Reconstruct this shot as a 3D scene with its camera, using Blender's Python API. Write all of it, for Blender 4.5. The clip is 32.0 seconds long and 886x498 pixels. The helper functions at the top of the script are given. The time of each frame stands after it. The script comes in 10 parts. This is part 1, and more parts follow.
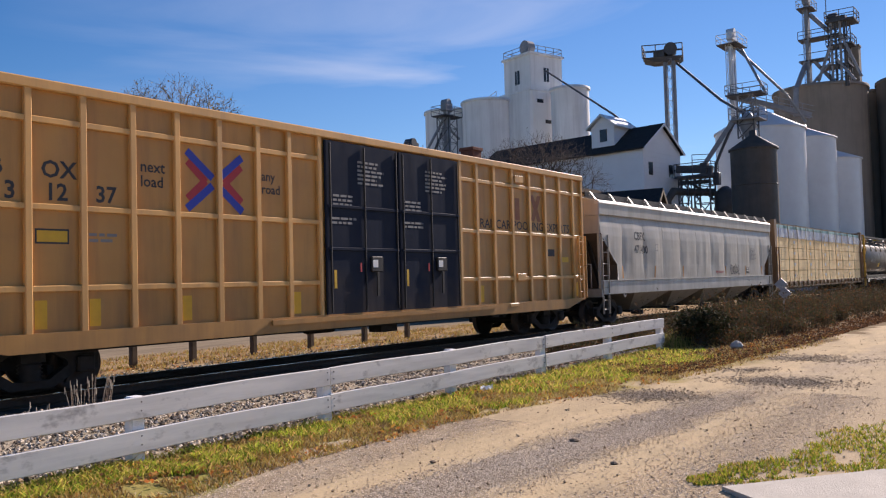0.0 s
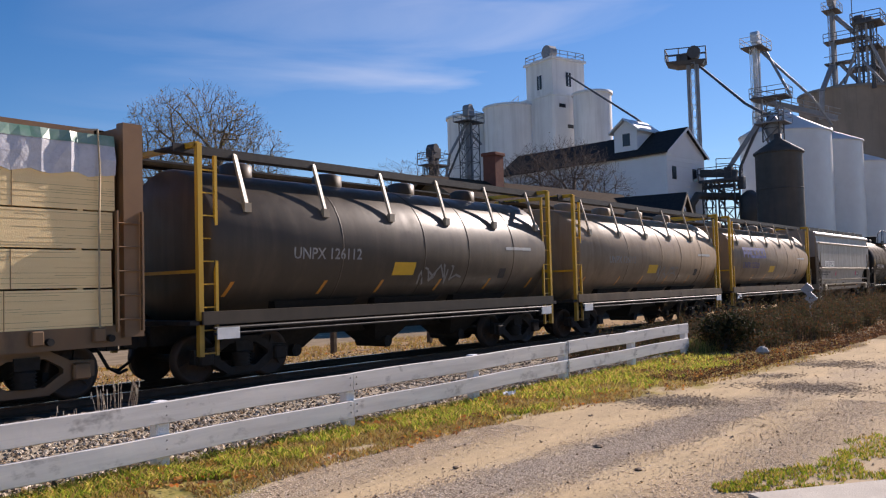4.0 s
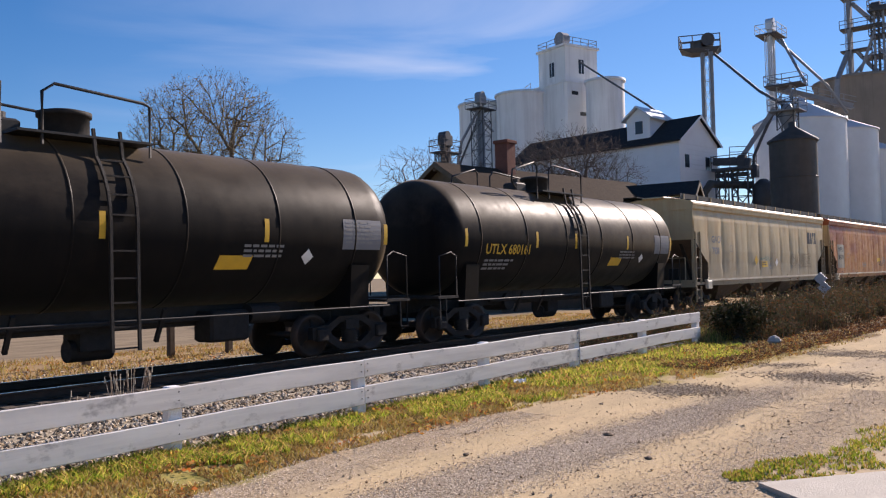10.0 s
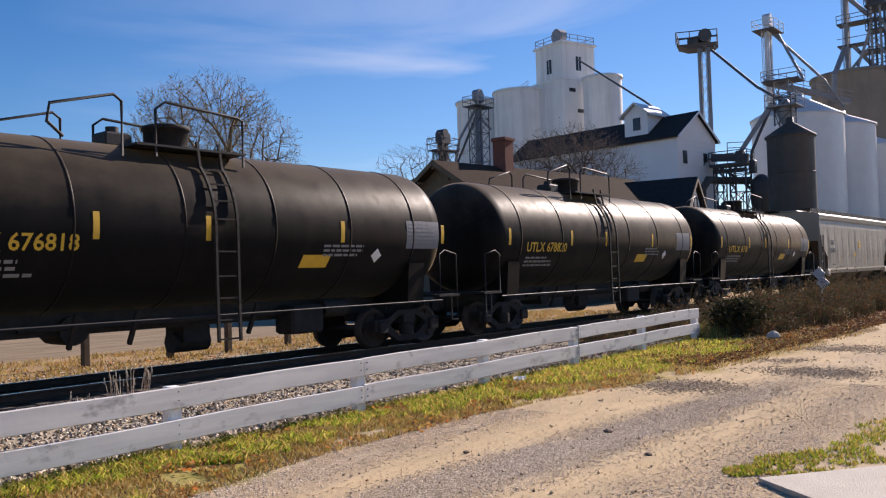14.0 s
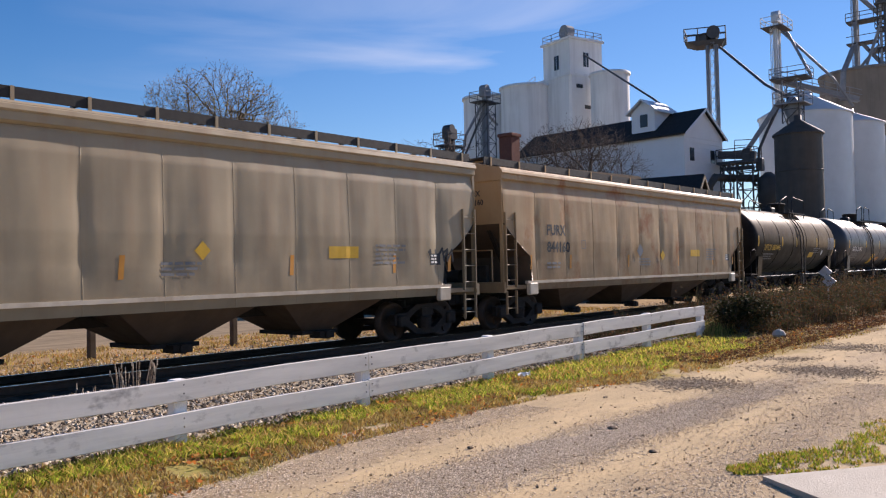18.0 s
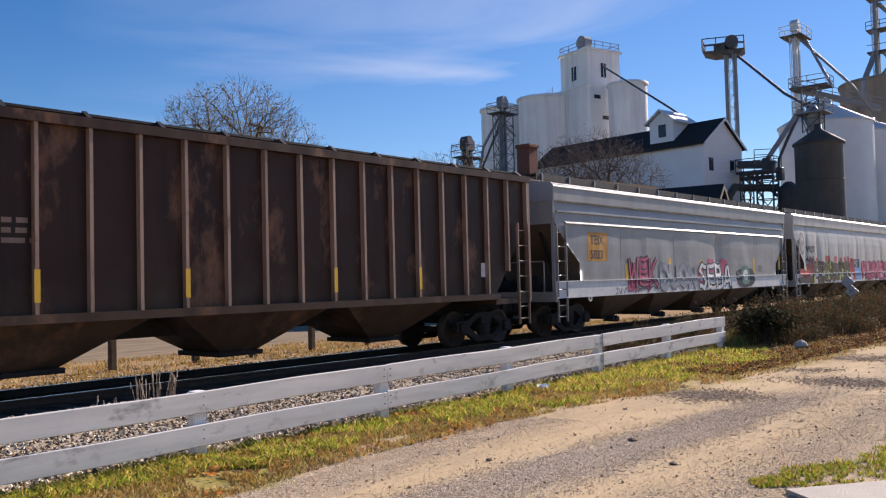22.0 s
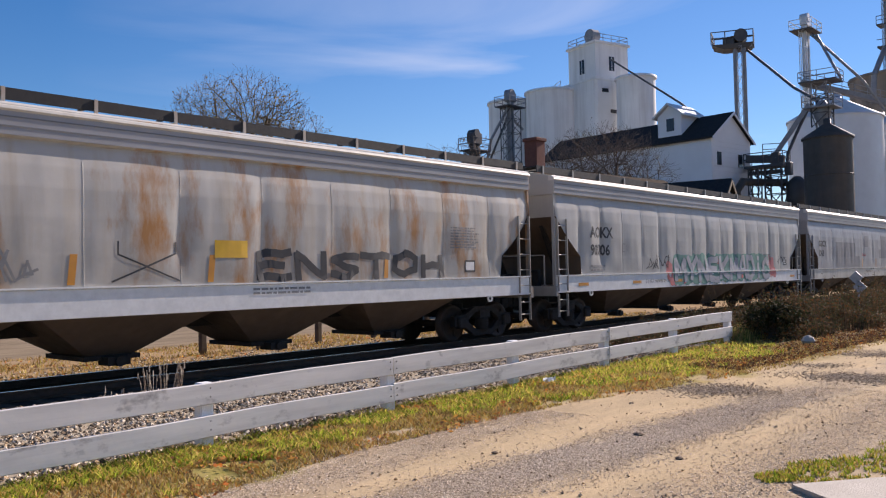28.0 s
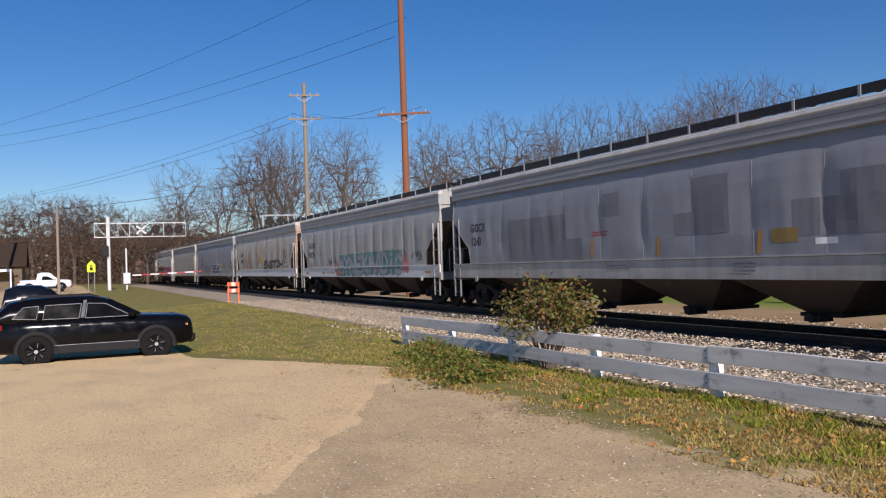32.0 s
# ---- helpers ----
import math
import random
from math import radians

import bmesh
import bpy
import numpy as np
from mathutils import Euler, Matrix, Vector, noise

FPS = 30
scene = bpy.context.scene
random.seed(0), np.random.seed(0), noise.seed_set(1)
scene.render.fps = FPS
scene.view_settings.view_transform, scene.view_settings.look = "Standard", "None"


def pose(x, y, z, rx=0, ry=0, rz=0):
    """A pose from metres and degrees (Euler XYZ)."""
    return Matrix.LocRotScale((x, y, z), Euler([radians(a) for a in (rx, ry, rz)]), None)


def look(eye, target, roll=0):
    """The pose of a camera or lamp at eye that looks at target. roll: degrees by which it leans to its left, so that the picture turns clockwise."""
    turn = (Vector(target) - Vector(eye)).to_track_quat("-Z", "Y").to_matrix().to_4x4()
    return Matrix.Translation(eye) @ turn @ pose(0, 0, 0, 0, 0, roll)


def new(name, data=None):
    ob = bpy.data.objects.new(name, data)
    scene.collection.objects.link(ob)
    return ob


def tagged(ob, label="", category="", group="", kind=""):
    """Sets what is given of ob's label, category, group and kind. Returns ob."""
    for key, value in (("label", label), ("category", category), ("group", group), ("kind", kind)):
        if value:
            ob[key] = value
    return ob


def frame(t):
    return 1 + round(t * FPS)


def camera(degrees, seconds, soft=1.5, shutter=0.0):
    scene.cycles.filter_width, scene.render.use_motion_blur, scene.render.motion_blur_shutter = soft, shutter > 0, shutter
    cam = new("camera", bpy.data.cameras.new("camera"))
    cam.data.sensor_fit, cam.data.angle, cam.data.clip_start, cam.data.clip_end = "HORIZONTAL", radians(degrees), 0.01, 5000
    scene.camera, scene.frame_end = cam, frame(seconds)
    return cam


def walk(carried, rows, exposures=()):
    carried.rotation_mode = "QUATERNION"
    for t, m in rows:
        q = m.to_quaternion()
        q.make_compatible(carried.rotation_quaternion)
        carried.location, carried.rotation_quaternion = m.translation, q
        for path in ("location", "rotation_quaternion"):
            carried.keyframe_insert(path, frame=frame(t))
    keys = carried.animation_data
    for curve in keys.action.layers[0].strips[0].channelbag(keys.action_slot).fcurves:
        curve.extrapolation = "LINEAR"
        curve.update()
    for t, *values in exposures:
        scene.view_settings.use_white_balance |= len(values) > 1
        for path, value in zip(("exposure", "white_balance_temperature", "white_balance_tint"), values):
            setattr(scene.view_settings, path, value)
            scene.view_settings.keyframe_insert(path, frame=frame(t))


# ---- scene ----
# The camera stands at one place beside the track and is turned by hand.
EYE = 1.65
TURNS = [(0,-53.06,2.26,1.51), (0.5,-52.92,2.41,1.36), (1,-52.93,2.48,1.40), (1.5,-53.15,2.52,1.35), (2,-53.36,2.64,1.38), (2.5,-53.30,2.65,1.42), (3,-52.71,2.68,1.57), (3.5,-51.82,2.76,1.64), (5.5,-51.32,2.36,1.44), (6,-51.41,2.17,1.40), (6.5,-51.34,2.08,1.51), (7,-51.31,1.91,1.59), (7.5,-51.39,1.77,1.56), (8,-51.35,1.69,1.51), (8.5,-51.12,1.69,1.46), (9,-50.86,1.71,1.44), (9.5,-50.75,1.75,1.27), (10,-50.78,1.83,1.30), (10.5,-50.87,1.87,1.32), (11,-50.91,1.89,1.31), (11.5,-50.89,1.89,1.29), (12,-50.86,1.90,1.25), (12.5,-50.88,1.89,1.23), (13,-50.91,1.85,1.13), (13.5,-50.85,1.81,1.47), (14,-50.86,1.69,1.74), (14.5,-51.03,1.56,1.72), (16.5,-50.68,1.37,1.63), (17,-50.63,1.45,1.46), (17.5,-50.57,1.46,1.34), (18,-50.49,1.39,1.27), (18.5,-50.29,1.37,1.21), (19,-50.12,1.41,1.23), (19.5,-49.97,1.48,1.23), (20,-49.83,1.53,1.17), (20.5,-49.68,1.55,1.20), (21,-49.51,1.71,1.27), (21.5,-49.44,1.98,1.30), (22,-49.25,2.19,1.45), (22.5,-48.99,2.16,1.47), (23,-48.90,1.94,1.48), (23.5,-48.84,1.76,1.44), (24,-48.84,1.68,1.43), (24.5,-48.95,1.58,1.46), (26.5,-49.03,1.39,1.38), (27,-48.88,1.49,1.28), (27.5,-48.86,1.62,1.28), (28,-48.80,1.74,1.15), (28.5,-47.01,2.09,1.19), (28.8,-41.95,2.39,1.08), (29,-35.88,2.72,2.03), (29.2,-27.38,2.75,1.72), (29.4,-16.95,2.73,2.33), (29.6,-5.11,2.66,2.79), (29.8,7.92,2.45,3.27), (30,21.26,2.39,3.36), (30.3,39.13,1.83,2.85), (30.5,47.59,1.23,2.35), (31,60.37,0.51,1.99), (31.5,63.98,0.70,1.89), (32,65.54,0.90,1.89)]
cam = camera(55.5, 32.0, soft=1.2)
walk(cam, [(t, pose(0, 0, EYE, 90 + p, r, y)) for t, y, p, r in TURNS], exposures=[(0, 0.52, 6750, 22), (2, 0.38, 6750, 22), (3.2, 0.48, 6750, 22), (6, 0.53, 6750, 22), (9, 0.62, 6750, 22), (20, 0.6, 6750, 22), (24, 0.62, 6750, 22), (28.5, 0.58, 6750, 22), (29.4, 0.8, 6350, 20), (30, 0.94, 6100, 18), (30.5, 0.66, 6200, 19), (31.2, 0.16, 6250, 21), (32, 0.07, 6250, 20)])

# ---- light ----
SUN_AZ, SUN_EL = -5.6, 29.0
world = bpy.data.worlds.new("world")
scene.world = world
world.use_nodes = True
wn, wl = world.node_tree.nodes, world.node_tree.links
wn.clear()
w_out = wn.new("ShaderNodeOutputWorld")
w_bg = wn.new("ShaderNodeBackground")
w_bg.inputs["Strength"].default_value = 0.079
w_sky = wn.new("ShaderNodeTexSky")
w_sky.sky_type = "NISHITA"
w_sky.sun_disc = False
w_sky.sun_elevation = radians(SUN_EL)
w_sky.sun_rotation = radians(90 - SUN_AZ)
w_sky.air_density, w_sky.dust_density, w_sky.ozone_density = 1.0, 0.0, 4.5
w_tc = wn.new("ShaderNodeTexCoord")
w_map = wn.new("ShaderNodeMapping")
w_map.inputs["Rotation"].default_value = (0.12, 0.0, 0.5)
w_map.inputs["Scale"].default_value = (1.2, 1.2, 9.0)
w_noise = wn.new("ShaderNodeTexNoise")
w_noise.inputs["Scale"].default_value, w_noise.inputs["Detail"].default_value, w_noise.inputs["Distortion"].default_value = 1.6, 7.0, 0.6
w_ramp = wn.new("ShaderNodeValToRGB")
w_ramp.color_ramp.elements[0].position, w_ramp.color_ramp.elements[1].position = 0.5, 0.8
w_ramp.color_ramp.elements[0].color = (0.06, 0.06, 0.06, 1)
w_ramp.color_ramp.elements[1].color = (0.62, 0.62, 0.62, 1)
w_mix = wn.new("ShaderNodeMixRGB")
w_mix.inputs[2].default_value = (7.5, 8.0, 8.8, 1)
wl.new(w_tc.outputs["Generated"], w_map.inputs["Vector"])
wl.new(w_map.outputs["Vector"], w_noise.inputs["Vector"])
wl.new(w_noise.outputs["Fac"], w_ramp.inputs["Fac"])
w_sep = wn.new("ShaderNodeSeparateXYZ")
wl.new(w_tc.outputs["Generated"], w_sep.inputs[0])
w_side = wn.new("ShaderNodeMapRange")
w_side.inputs["From Min"].default_value, w_side.inputs["From Max"].default_value = 0.4, 0.92
w_side.inputs["To Max"].default_value = 1.3
wl.new(w_sep.outputs["X"], w_side.inputs["Value"])
w_mul = wn.new("ShaderNodeMath")
w_mul.operation = "MULTIPLY"
wl.new(w_ramp.outputs["Color"], w_mul.inputs[0])
wl.new(w_side.outputs["Result"], w_mul.inputs[1])
wl.new(w_mul.outputs[0], w_mix.inputs["Fac"])
w_hue = wn.new("ShaderNodeHueSaturation")
w_hue.inputs["Hue"].default_value, w_hue.inputs["Saturation"].default_value = 0.504, 1.27
wl.new(w_sky.outputs["Color"], w_hue.inputs["Color"])
wl.new(w_hue.outputs["Color"], w_mix.inputs[1])
wl.new(w_mix.outputs["Color"], w_bg.inputs["Color"])
wl.new(w_bg.outputs["Background"], w_out.inputs["Surface"])

sun = new("sun", bpy.data.lights.new("sun", "SUN"))
sun.data.energy, sun.data.angle, sun.data.color = 5.0, radians(0.55), (1.0, 0.93, 0.82)
_sd = Vector((math.cos(radians(SUN_AZ)) * math.cos(radians(SUN_EL)), math.sin(radians(SUN_AZ)) * math.cos(radians(SUN_EL)), math.sin(radians(SUN_EL))))
sun.matrix_world = look(_sd * 60, (0, 0, 0))

# ---- materials ----
def shader(name):
    m = bpy.data.materials.new(name)
    m.use_nodes = True
    return m, m.node_tree.nodes, m.node_tree.links, m.node_tree.nodes["Principled BSDF"]


def noise_node(n, l, src, scale, detail=5.0, rough=0.55, stretch=(1, 1, 1)):
    mp = n.new("ShaderNodeMapping")
    mp.inputs["Scale"].default_value = stretch
    l.new(src, mp.inputs["Vector"])
    t = n.new("ShaderNodeTexNoise")
    t.inputs["Scale"].default_value, t.inputs["Detail"].default_value, t.inputs["Roughness"].default_value = scale, detail, rough
    l.new(mp.outputs["Vector"], t.inputs["Vector"])
    return t.outputs["Fac"]


def ramp(n, l, src, lo, hi, a=0.0, b=1.0):
    r = n.new("ShaderNodeMapRange")
    r.inputs["From Min"].default_value, r.inputs["From Max"].default_value = lo, hi
    r.inputs["To Min"].default_value, r.inputs["To Max"].default_value = a, b
    l.new(src, r.inputs["Value"])
    return r.outputs["Result"]


def mixc(n, l, fac, a, b):
    x = n.new("ShaderNodeMixRGB")
    for sock, v in ((x.inputs[0], fac), (x.inputs[1], a), (x.inputs[2], b)):
        if isinstance(v, (int, float)):
            sock.default_value = v
        elif isinstance(v, tuple):
            sock.default_value = (*v, 1)
        else:
            l.new(v, sock)
    return x.outputs[0]


def surf(name, base, alt=None, rough=0.6, metal=0.0, scale=3.0, amount=0.6, stretch=(1, 1, 1), streak=None, streak_amt=0.0, streak_scale=(3, 3, 0.25),
         spots=None, spot_at=0.62, spot_scale=1.1, spot_stretch=(1, 1, 0.5), bump=0.15, bump_scale=40.0, dent=0.0, dent_scale=(1.6, 1, 0.35), coords="Object", grime=0.0, grime_colour=(0.06, 0.05, 0.04), low=0.9, high=1.9, spec=0.5, ior=1.45, dust=0.0, dust_sun_colour=(0.15, 0.11, 0.075), sheen=0.0):
    """One weathered surface: a base colour that shifts to alt, vertical streaks, spots of rust, grain and dents. grime:
    road dirt thrown up from below, between the heights low and high. dust: tan dust near the top, which also paints in
    the sun there.
    """
    m, n, l, p = shader(name)
    tc = n.new("ShaderNodeTexCoord").outputs[coords]
    alt = alt or tuple(c * 0.75 for c in base)
    col = mixc(n, l, ramp(n, l, noise_node(n, l, tc, scale, 6.0, 0.6, stretch), 0.3, 0.72, 0.0, amount), base, alt)
    if streak:
        s = noise_node(n, l, tc, 1.0, 6.0, 0.62, streak_scale)
        col = mixc(n, l, ramp(n, l, s, 0.46, 0.74, 0.0, streak_amt), col, streak)
    if spots:
        s = noise_node(n, l, tc, spot_scale, 8.0, 0.65, spot_stretch)
        col = mixc(n, l, ramp(n, l, s, spot_at - 0.04, spot_at + 0.09), col, spots)
    if grime:
        z = n.new("ShaderNodeSeparateXYZ")
        l.new(tc, z.inputs[0])
        a = n.new("ShaderNodeMath")
        a.operation = "ADD"
        l.new(z.outputs["Z"], a.inputs[0])
        l.new(ramp(n, l, noise_node(n, l, tc, 1.3, 6.0), 0.3, 0.7, -0.5, 0.5), a.inputs[1])
        col = mixc(n, l, ramp(n, l, a.outputs[0], high, low, 0.0, grime), col, grime_colour)
    # tan towards the top: settled dust and painted sunlight in one colour
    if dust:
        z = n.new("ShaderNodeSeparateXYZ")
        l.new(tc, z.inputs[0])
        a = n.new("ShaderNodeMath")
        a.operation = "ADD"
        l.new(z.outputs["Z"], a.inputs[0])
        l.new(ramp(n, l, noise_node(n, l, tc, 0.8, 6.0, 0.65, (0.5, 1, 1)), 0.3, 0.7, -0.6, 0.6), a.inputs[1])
        col = mixc(n, l, ramp(n, l, a.outputs[0], 2.9, 4.2, 0.0, dust), col, dust_sun_colour)
    l.new(col, p.inputs["Base Color"])
    p.inputs["Metallic"].default_value = metal
    p.inputs["Specular IOR Level"].default_value = spec
    p.inputs["IOR"].default_value = ior
    if sheen:
        p.inputs["Sheen Weight"].default_value, p.inputs["Sheen Roughness"].default_value = sheen, 0.4
        p.inputs["Sheen Tint"].default_value = (1.0, 0.76, 0.48, 1)
    l.new(ramp(n, l, noise_node(n, l, tc, scale * 2.3, 5.0), 0.25, 0.75, max(0.05, rough - 0.12), min(1.0, rough + 0.12)), p.inputs["Roughness"])
    normal = None
    if dent:
        b = n.new("ShaderNodeBump")
        b.inputs["Distance"].default_value = dent
        l.new(noise_node(n, l, tc, 1.0, 2.0, 0.4, dent_scale), b.inputs["Height"])
        normal = b.outputs["Normal"]
    if bump:
        b = n.new("ShaderNodeBump")
        b.inputs["Strength"].default_value, b.inputs["Distance"].default_value = bump, 0.02
        l.new(noise_node(n, l, tc, bump_scale, 4.0), b.inputs["Height"])
        if normal:
            l.new(normal, b.inputs["Normal"])
        normal = b.outputs["Normal"]
    if normal:
        l.new(normal, p.inputs["Normal"])
    return m


def island(name, colours, rough=0.8, translucent=0.0):
    """Many small loose pieces, each with a colour of its own out of a row."""
    m, n, l, p = shader(name)
    g = n.new("ShaderNodeNewGeometry")
    r = n.new("ShaderNodeValToRGB")
    r.color_ramp.interpolation = "CONSTANT"
    while len(r.color_ramp.elements) < len(colours):
        r.color_ramp.elements.new(0.5)
    for i, c in enumerate(colours):
        r.color_ramp.elements[i].position, r.color_ramp.elements[i].color = i / len(colours), (*c, 1)
    l.new(g.outputs["Random Per Island"], r.inputs["Fac"])
    l.new(r.outputs["Color"], p.inputs["Base Color"])
    p.inputs["Roughness"].default_value = rough
    p.inputs["Specular IOR Level"].default_value = 0.08
    if translucent:
        t = n.new("ShaderNodeBsdfTranslucent")
        l.new(r.outputs["Color"], t.inputs["Color"])
        x = n.new("ShaderNodeMixShader")
        x.inputs[0].default_value = translucent
        l.new(p.outputs[0], x.inputs[1])
        l.new(t.outputs[0], x.inputs[2])
        l.new(x.outputs[0], n["Material Output"].inputs["Surface"])
    return m


RUST = (0.16, 0.06, 0.028)
# tank tops: the tan holds the sun's light as well as dust
M_BLACK = surf("black_tank_paint", (0.005, 0.0056, 0.007), (0.008, 0.0082, 0.009), 0.42, 0, 1.2, 0.7, spec=0.4, ior=1.17, streak=(0.05, 0.04, 0.03), streak_amt=0.06, bump=0.05, dent=0.008, grime=0.6, grime_colour=(0.006, 0.0062, 0.007), low=1.2, high=2.6, dust=0.6, dust_sun_colour=(0.06, 0.045, 0.032), sheen=0.12)
M_BLACKDUSTSUN = surf("dusty_sunlit_black_tank_paint", (0.0055, 0.006, 0.0072), (0.012, 0.011, 0.011), 0.45, 0, 0.9, 0.8, spec=0.4, ior=1.17, streak=(0.05, 0.037, 0.026), streak_amt=0.15, bump=0.05, dent=0.008, grime=0.6, grime_colour=(0.007, 0.007, 0.0075), low=1.2, high=2.6, dust=0.65, dust_sun_colour=(0.085, 0.068, 0.05), sheen=0.16)
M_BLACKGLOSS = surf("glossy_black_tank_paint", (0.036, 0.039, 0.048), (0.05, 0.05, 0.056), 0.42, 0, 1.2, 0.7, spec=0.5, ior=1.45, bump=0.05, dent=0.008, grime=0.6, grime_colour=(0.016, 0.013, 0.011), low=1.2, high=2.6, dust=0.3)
M_UNDER = surf("grimy_black_steel", (0.014, 0.012, 0.011), (0.03, 0.024, 0.02), 0.8, 0, 4, 0.7, bump=0.3)
M_TRUCK = surf("dusty_cast_steel", (0.014, 0.012, 0.011), (0.03, 0.023, 0.018), 0.8, 0, 4, 0.7, spots=(0.07, 0.035, 0.02), spot_at=0.68, bump=0.3)
M_WHEEL = surf("dark_wheel_steel", (0.03, 0.026, 0.024), (0.09, 0.05, 0.03), 0.6, 0.3, 3, 0.7)
M_RAIL = surf("rusty_rail_steel", (0.09, 0.05, 0.03), (0.05, 0.03, 0.02), 0.7, 0.2, 5, 0.8)
M_RAILTOP = surf("polished_rail_head", (0.45, 0.43, 0.4), None, 0.22, 1.0, 8, 0.4)
M_TIE = surf("creosoted_timber", (0.06, 0.045, 0.035), (0.12, 0.095, 0.075), 0.9, 0, 3, 0.9, stretch=(1, 0.15, 1), bump=0.5)
M_GRATE = surf("dark_walkway_steel", (0.022, 0.022, 0.024), (0.042, 0.038, 0.034), 0.6, 0.3, 6, 0.6)
M_GALV = surf("galvanised_steel", (0.42, 0.44, 0.46), (0.3, 0.31, 0.32), 0.45, 0.5, 5, 0.6)
M_WHITE = surf("white_paint_marking", (0.78, 0.78, 0.76), (0.5, 0.5, 0.48), 0.6, 0, 6, 0.5, bump=0)
M_DARKTEXT = surf("dark_grey_lettering", (0.03, 0.03, 0.035), (0.06, 0.06, 0.06), 0.6, 0, 8, 0.5, bump=0)
M_FADED = surf("faded_grey_lettering", (0.2, 0.2, 0.2), (0.28, 0.27, 0.26), 0.7, 0, 8, 0.5, bump=0)
M_YELLOW = surf("yellow_marking", (0.7, 0.42, 0.03), (0.5, 0.28, 0.03), 0.55, 0, 5, 0.5, bump=0)
M_ORANGE = surf("orange_reflector_tape", (0.55, 0.24, 0.03), (0.4, 0.16, 0.03), 0.45, 0, 5, 0.5, bump=0)
M_PANEL = surf("orange_number_panel_paint", (0.62, 0.29, 0.04), (0.55, 0.25, 0.05), 0.55, 0, 4, 0.5, bump=0)
M_OCHRE = surf("dull_ochre_marking", (0.3, 0.2, 0.05), (0.22, 0.15, 0.05), 0.6, 0, 5, 0.6, bump=0)
M_RED = surf("red_marking", (0.45, 0.04, 0.05), (0.3, 0.04, 0.05), 0.6, 0, 5, 0.5, bump=0)
M_BLUE = surf("blue_marking", (0.03, 0.06, 0.42), (0.05, 0.07, 0.3), 0.6, 0, 5, 0.5, bump=0)
M_PALEBLUE = surf("faded_blue_marking", (0.045, 0.05, 0.2), (0.08, 0.075, 0.17), 0.6, 0, 2, 0.8, bump=0)
M_TEAL = surf("teal_spray_paint", (0.1, 0.24, 0.2), (0.13, 0.26, 0.23), 0.6, 0, 3, 0.6, bump=0)
M_DARKTEAL = surf("dark_teal_spray_paint", (0.035, 0.16, 0.125), (0.06, 0.19, 0.155), 0.6, 0, 3, 0.6, bump=0)
M_SPRAYGREY = surf("grey_spray_paint", (0.3, 0.31, 0.34), (0.36, 0.37, 0.4), 0.6, 0, 3, 0.6, bump=0)
M_PINK = surf("pink_spray_paint", (0.5, 0.09, 0.16), (0.4, 0.06, 0.13), 0.6, 0, 3, 0.6, bump=0)
M_MAGENTA = surf("dark_pink_spray_paint", (0.24, 0.02, 0.07), (0.3, 0.04, 0.1), 0.6, 0, 3, 0.6, bump=0)
M_PALEPINK = surf("pale_pink_spray_paint", (0.6, 0.34, 0.42), (0.5, 0.28, 0.36), 0.6, 0, 3, 0.6, bump=0)
M_CORAL = surf("coral_pink_spray_paint", (0.55, 0.16, 0.15), (0.5, 0.2, 0.2), 0.6, 0, 3, 0.6, bump=0)
M_LIME = surf("lime_spray_paint", (0.5, 0.55, 0.15), (0.35, 0.42, 0.1), 0.6, 0, 3, 0.6, bump=0)
M_BROWNSPRAY = surf("brown_spray_paint", (0.045, 0.028, 0.02), (0.09, 0.04, 0.03), 0.6, 0, 3, 0.6, bump=0)
M_SKYSPRAY = surf("light_blue_spray_paint", (0.16, 0.35, 0.6), (0.1, 0.25, 0.5), 0.6, 0, 3, 0.6, bump=0)
M_PALESPRAY = surf("pale_grey_spray_paint", (0.46, 0.47, 0.5), (0.36, 0.37, 0.4), 0.6, 0, 3, 0.6, bump=0)
M_SCRAWL = surf("faint_brown_spray_line", (0.2, 0.14, 0.08), (0.27, 0.2, 0.12), 0.7, 0, 5, 0.6, bump=0)
M_PLUM = surf("faded_plum_paint", (0.26, 0.095, 0.05), (0.34, 0.15, 0.06), 0.6, 0, 3, 0.8, bump=0)
M_PATCH = surf("mid_grey_overpaint", (0.17, 0.175, 0.19), (0.2, 0.205, 0.22), 0.6, 0, 3, 0.6, bump=0)


def car_paint(name, base, **k):
    a = dict(alt=tuple(c * 0.8 for c in base), rough=0.46, spec=0.5, scale=1.1, amount=0.7, streak=(0.16, 0.11, 0.07), streak_amt=0.35, bump=0.04, dent=0.02, grime=0.45, low=0.7, high=2.0, grime_colour=(0.1, 0.075, 0.05))
    a.update(k)
    return surf(name, base, **a)


M_LGREY = car_paint("light_grey_car_paint", (0.55, 0.54, 0.51))
# worn cream; its paleness paints in the sunlit edge of the sills
M_SILL = surf("worn_sunlit_sill_paint", (0.66, 0.58, 0.46), (0.46, 0.38, 0.28), 0.55, 0, 2.5, 0.7, streak=(0.25, 0.16, 0.09), streak_amt=0.5, streak_scale=(1.5, 1, 0.6), bump=0.05)
M_RAILPAINT = car_paint("dusty_white_roof_rail_paint", (0.6, 0.575, 0.52), streak_amt=0.25, dent=0, grime=0)
M_FASCIA = car_paint("dusty_grey_fascia_paint", (0.34, 0.345, 0.36), streak=(0.22, 0.21, 0.2), streak_amt=0.4, streak_scale=(0.6, 1, 3), dent=0, grime=0)
M_WARMGREY = car_paint("warm_light_grey_car_paint", (0.46, 0.425, 0.37))
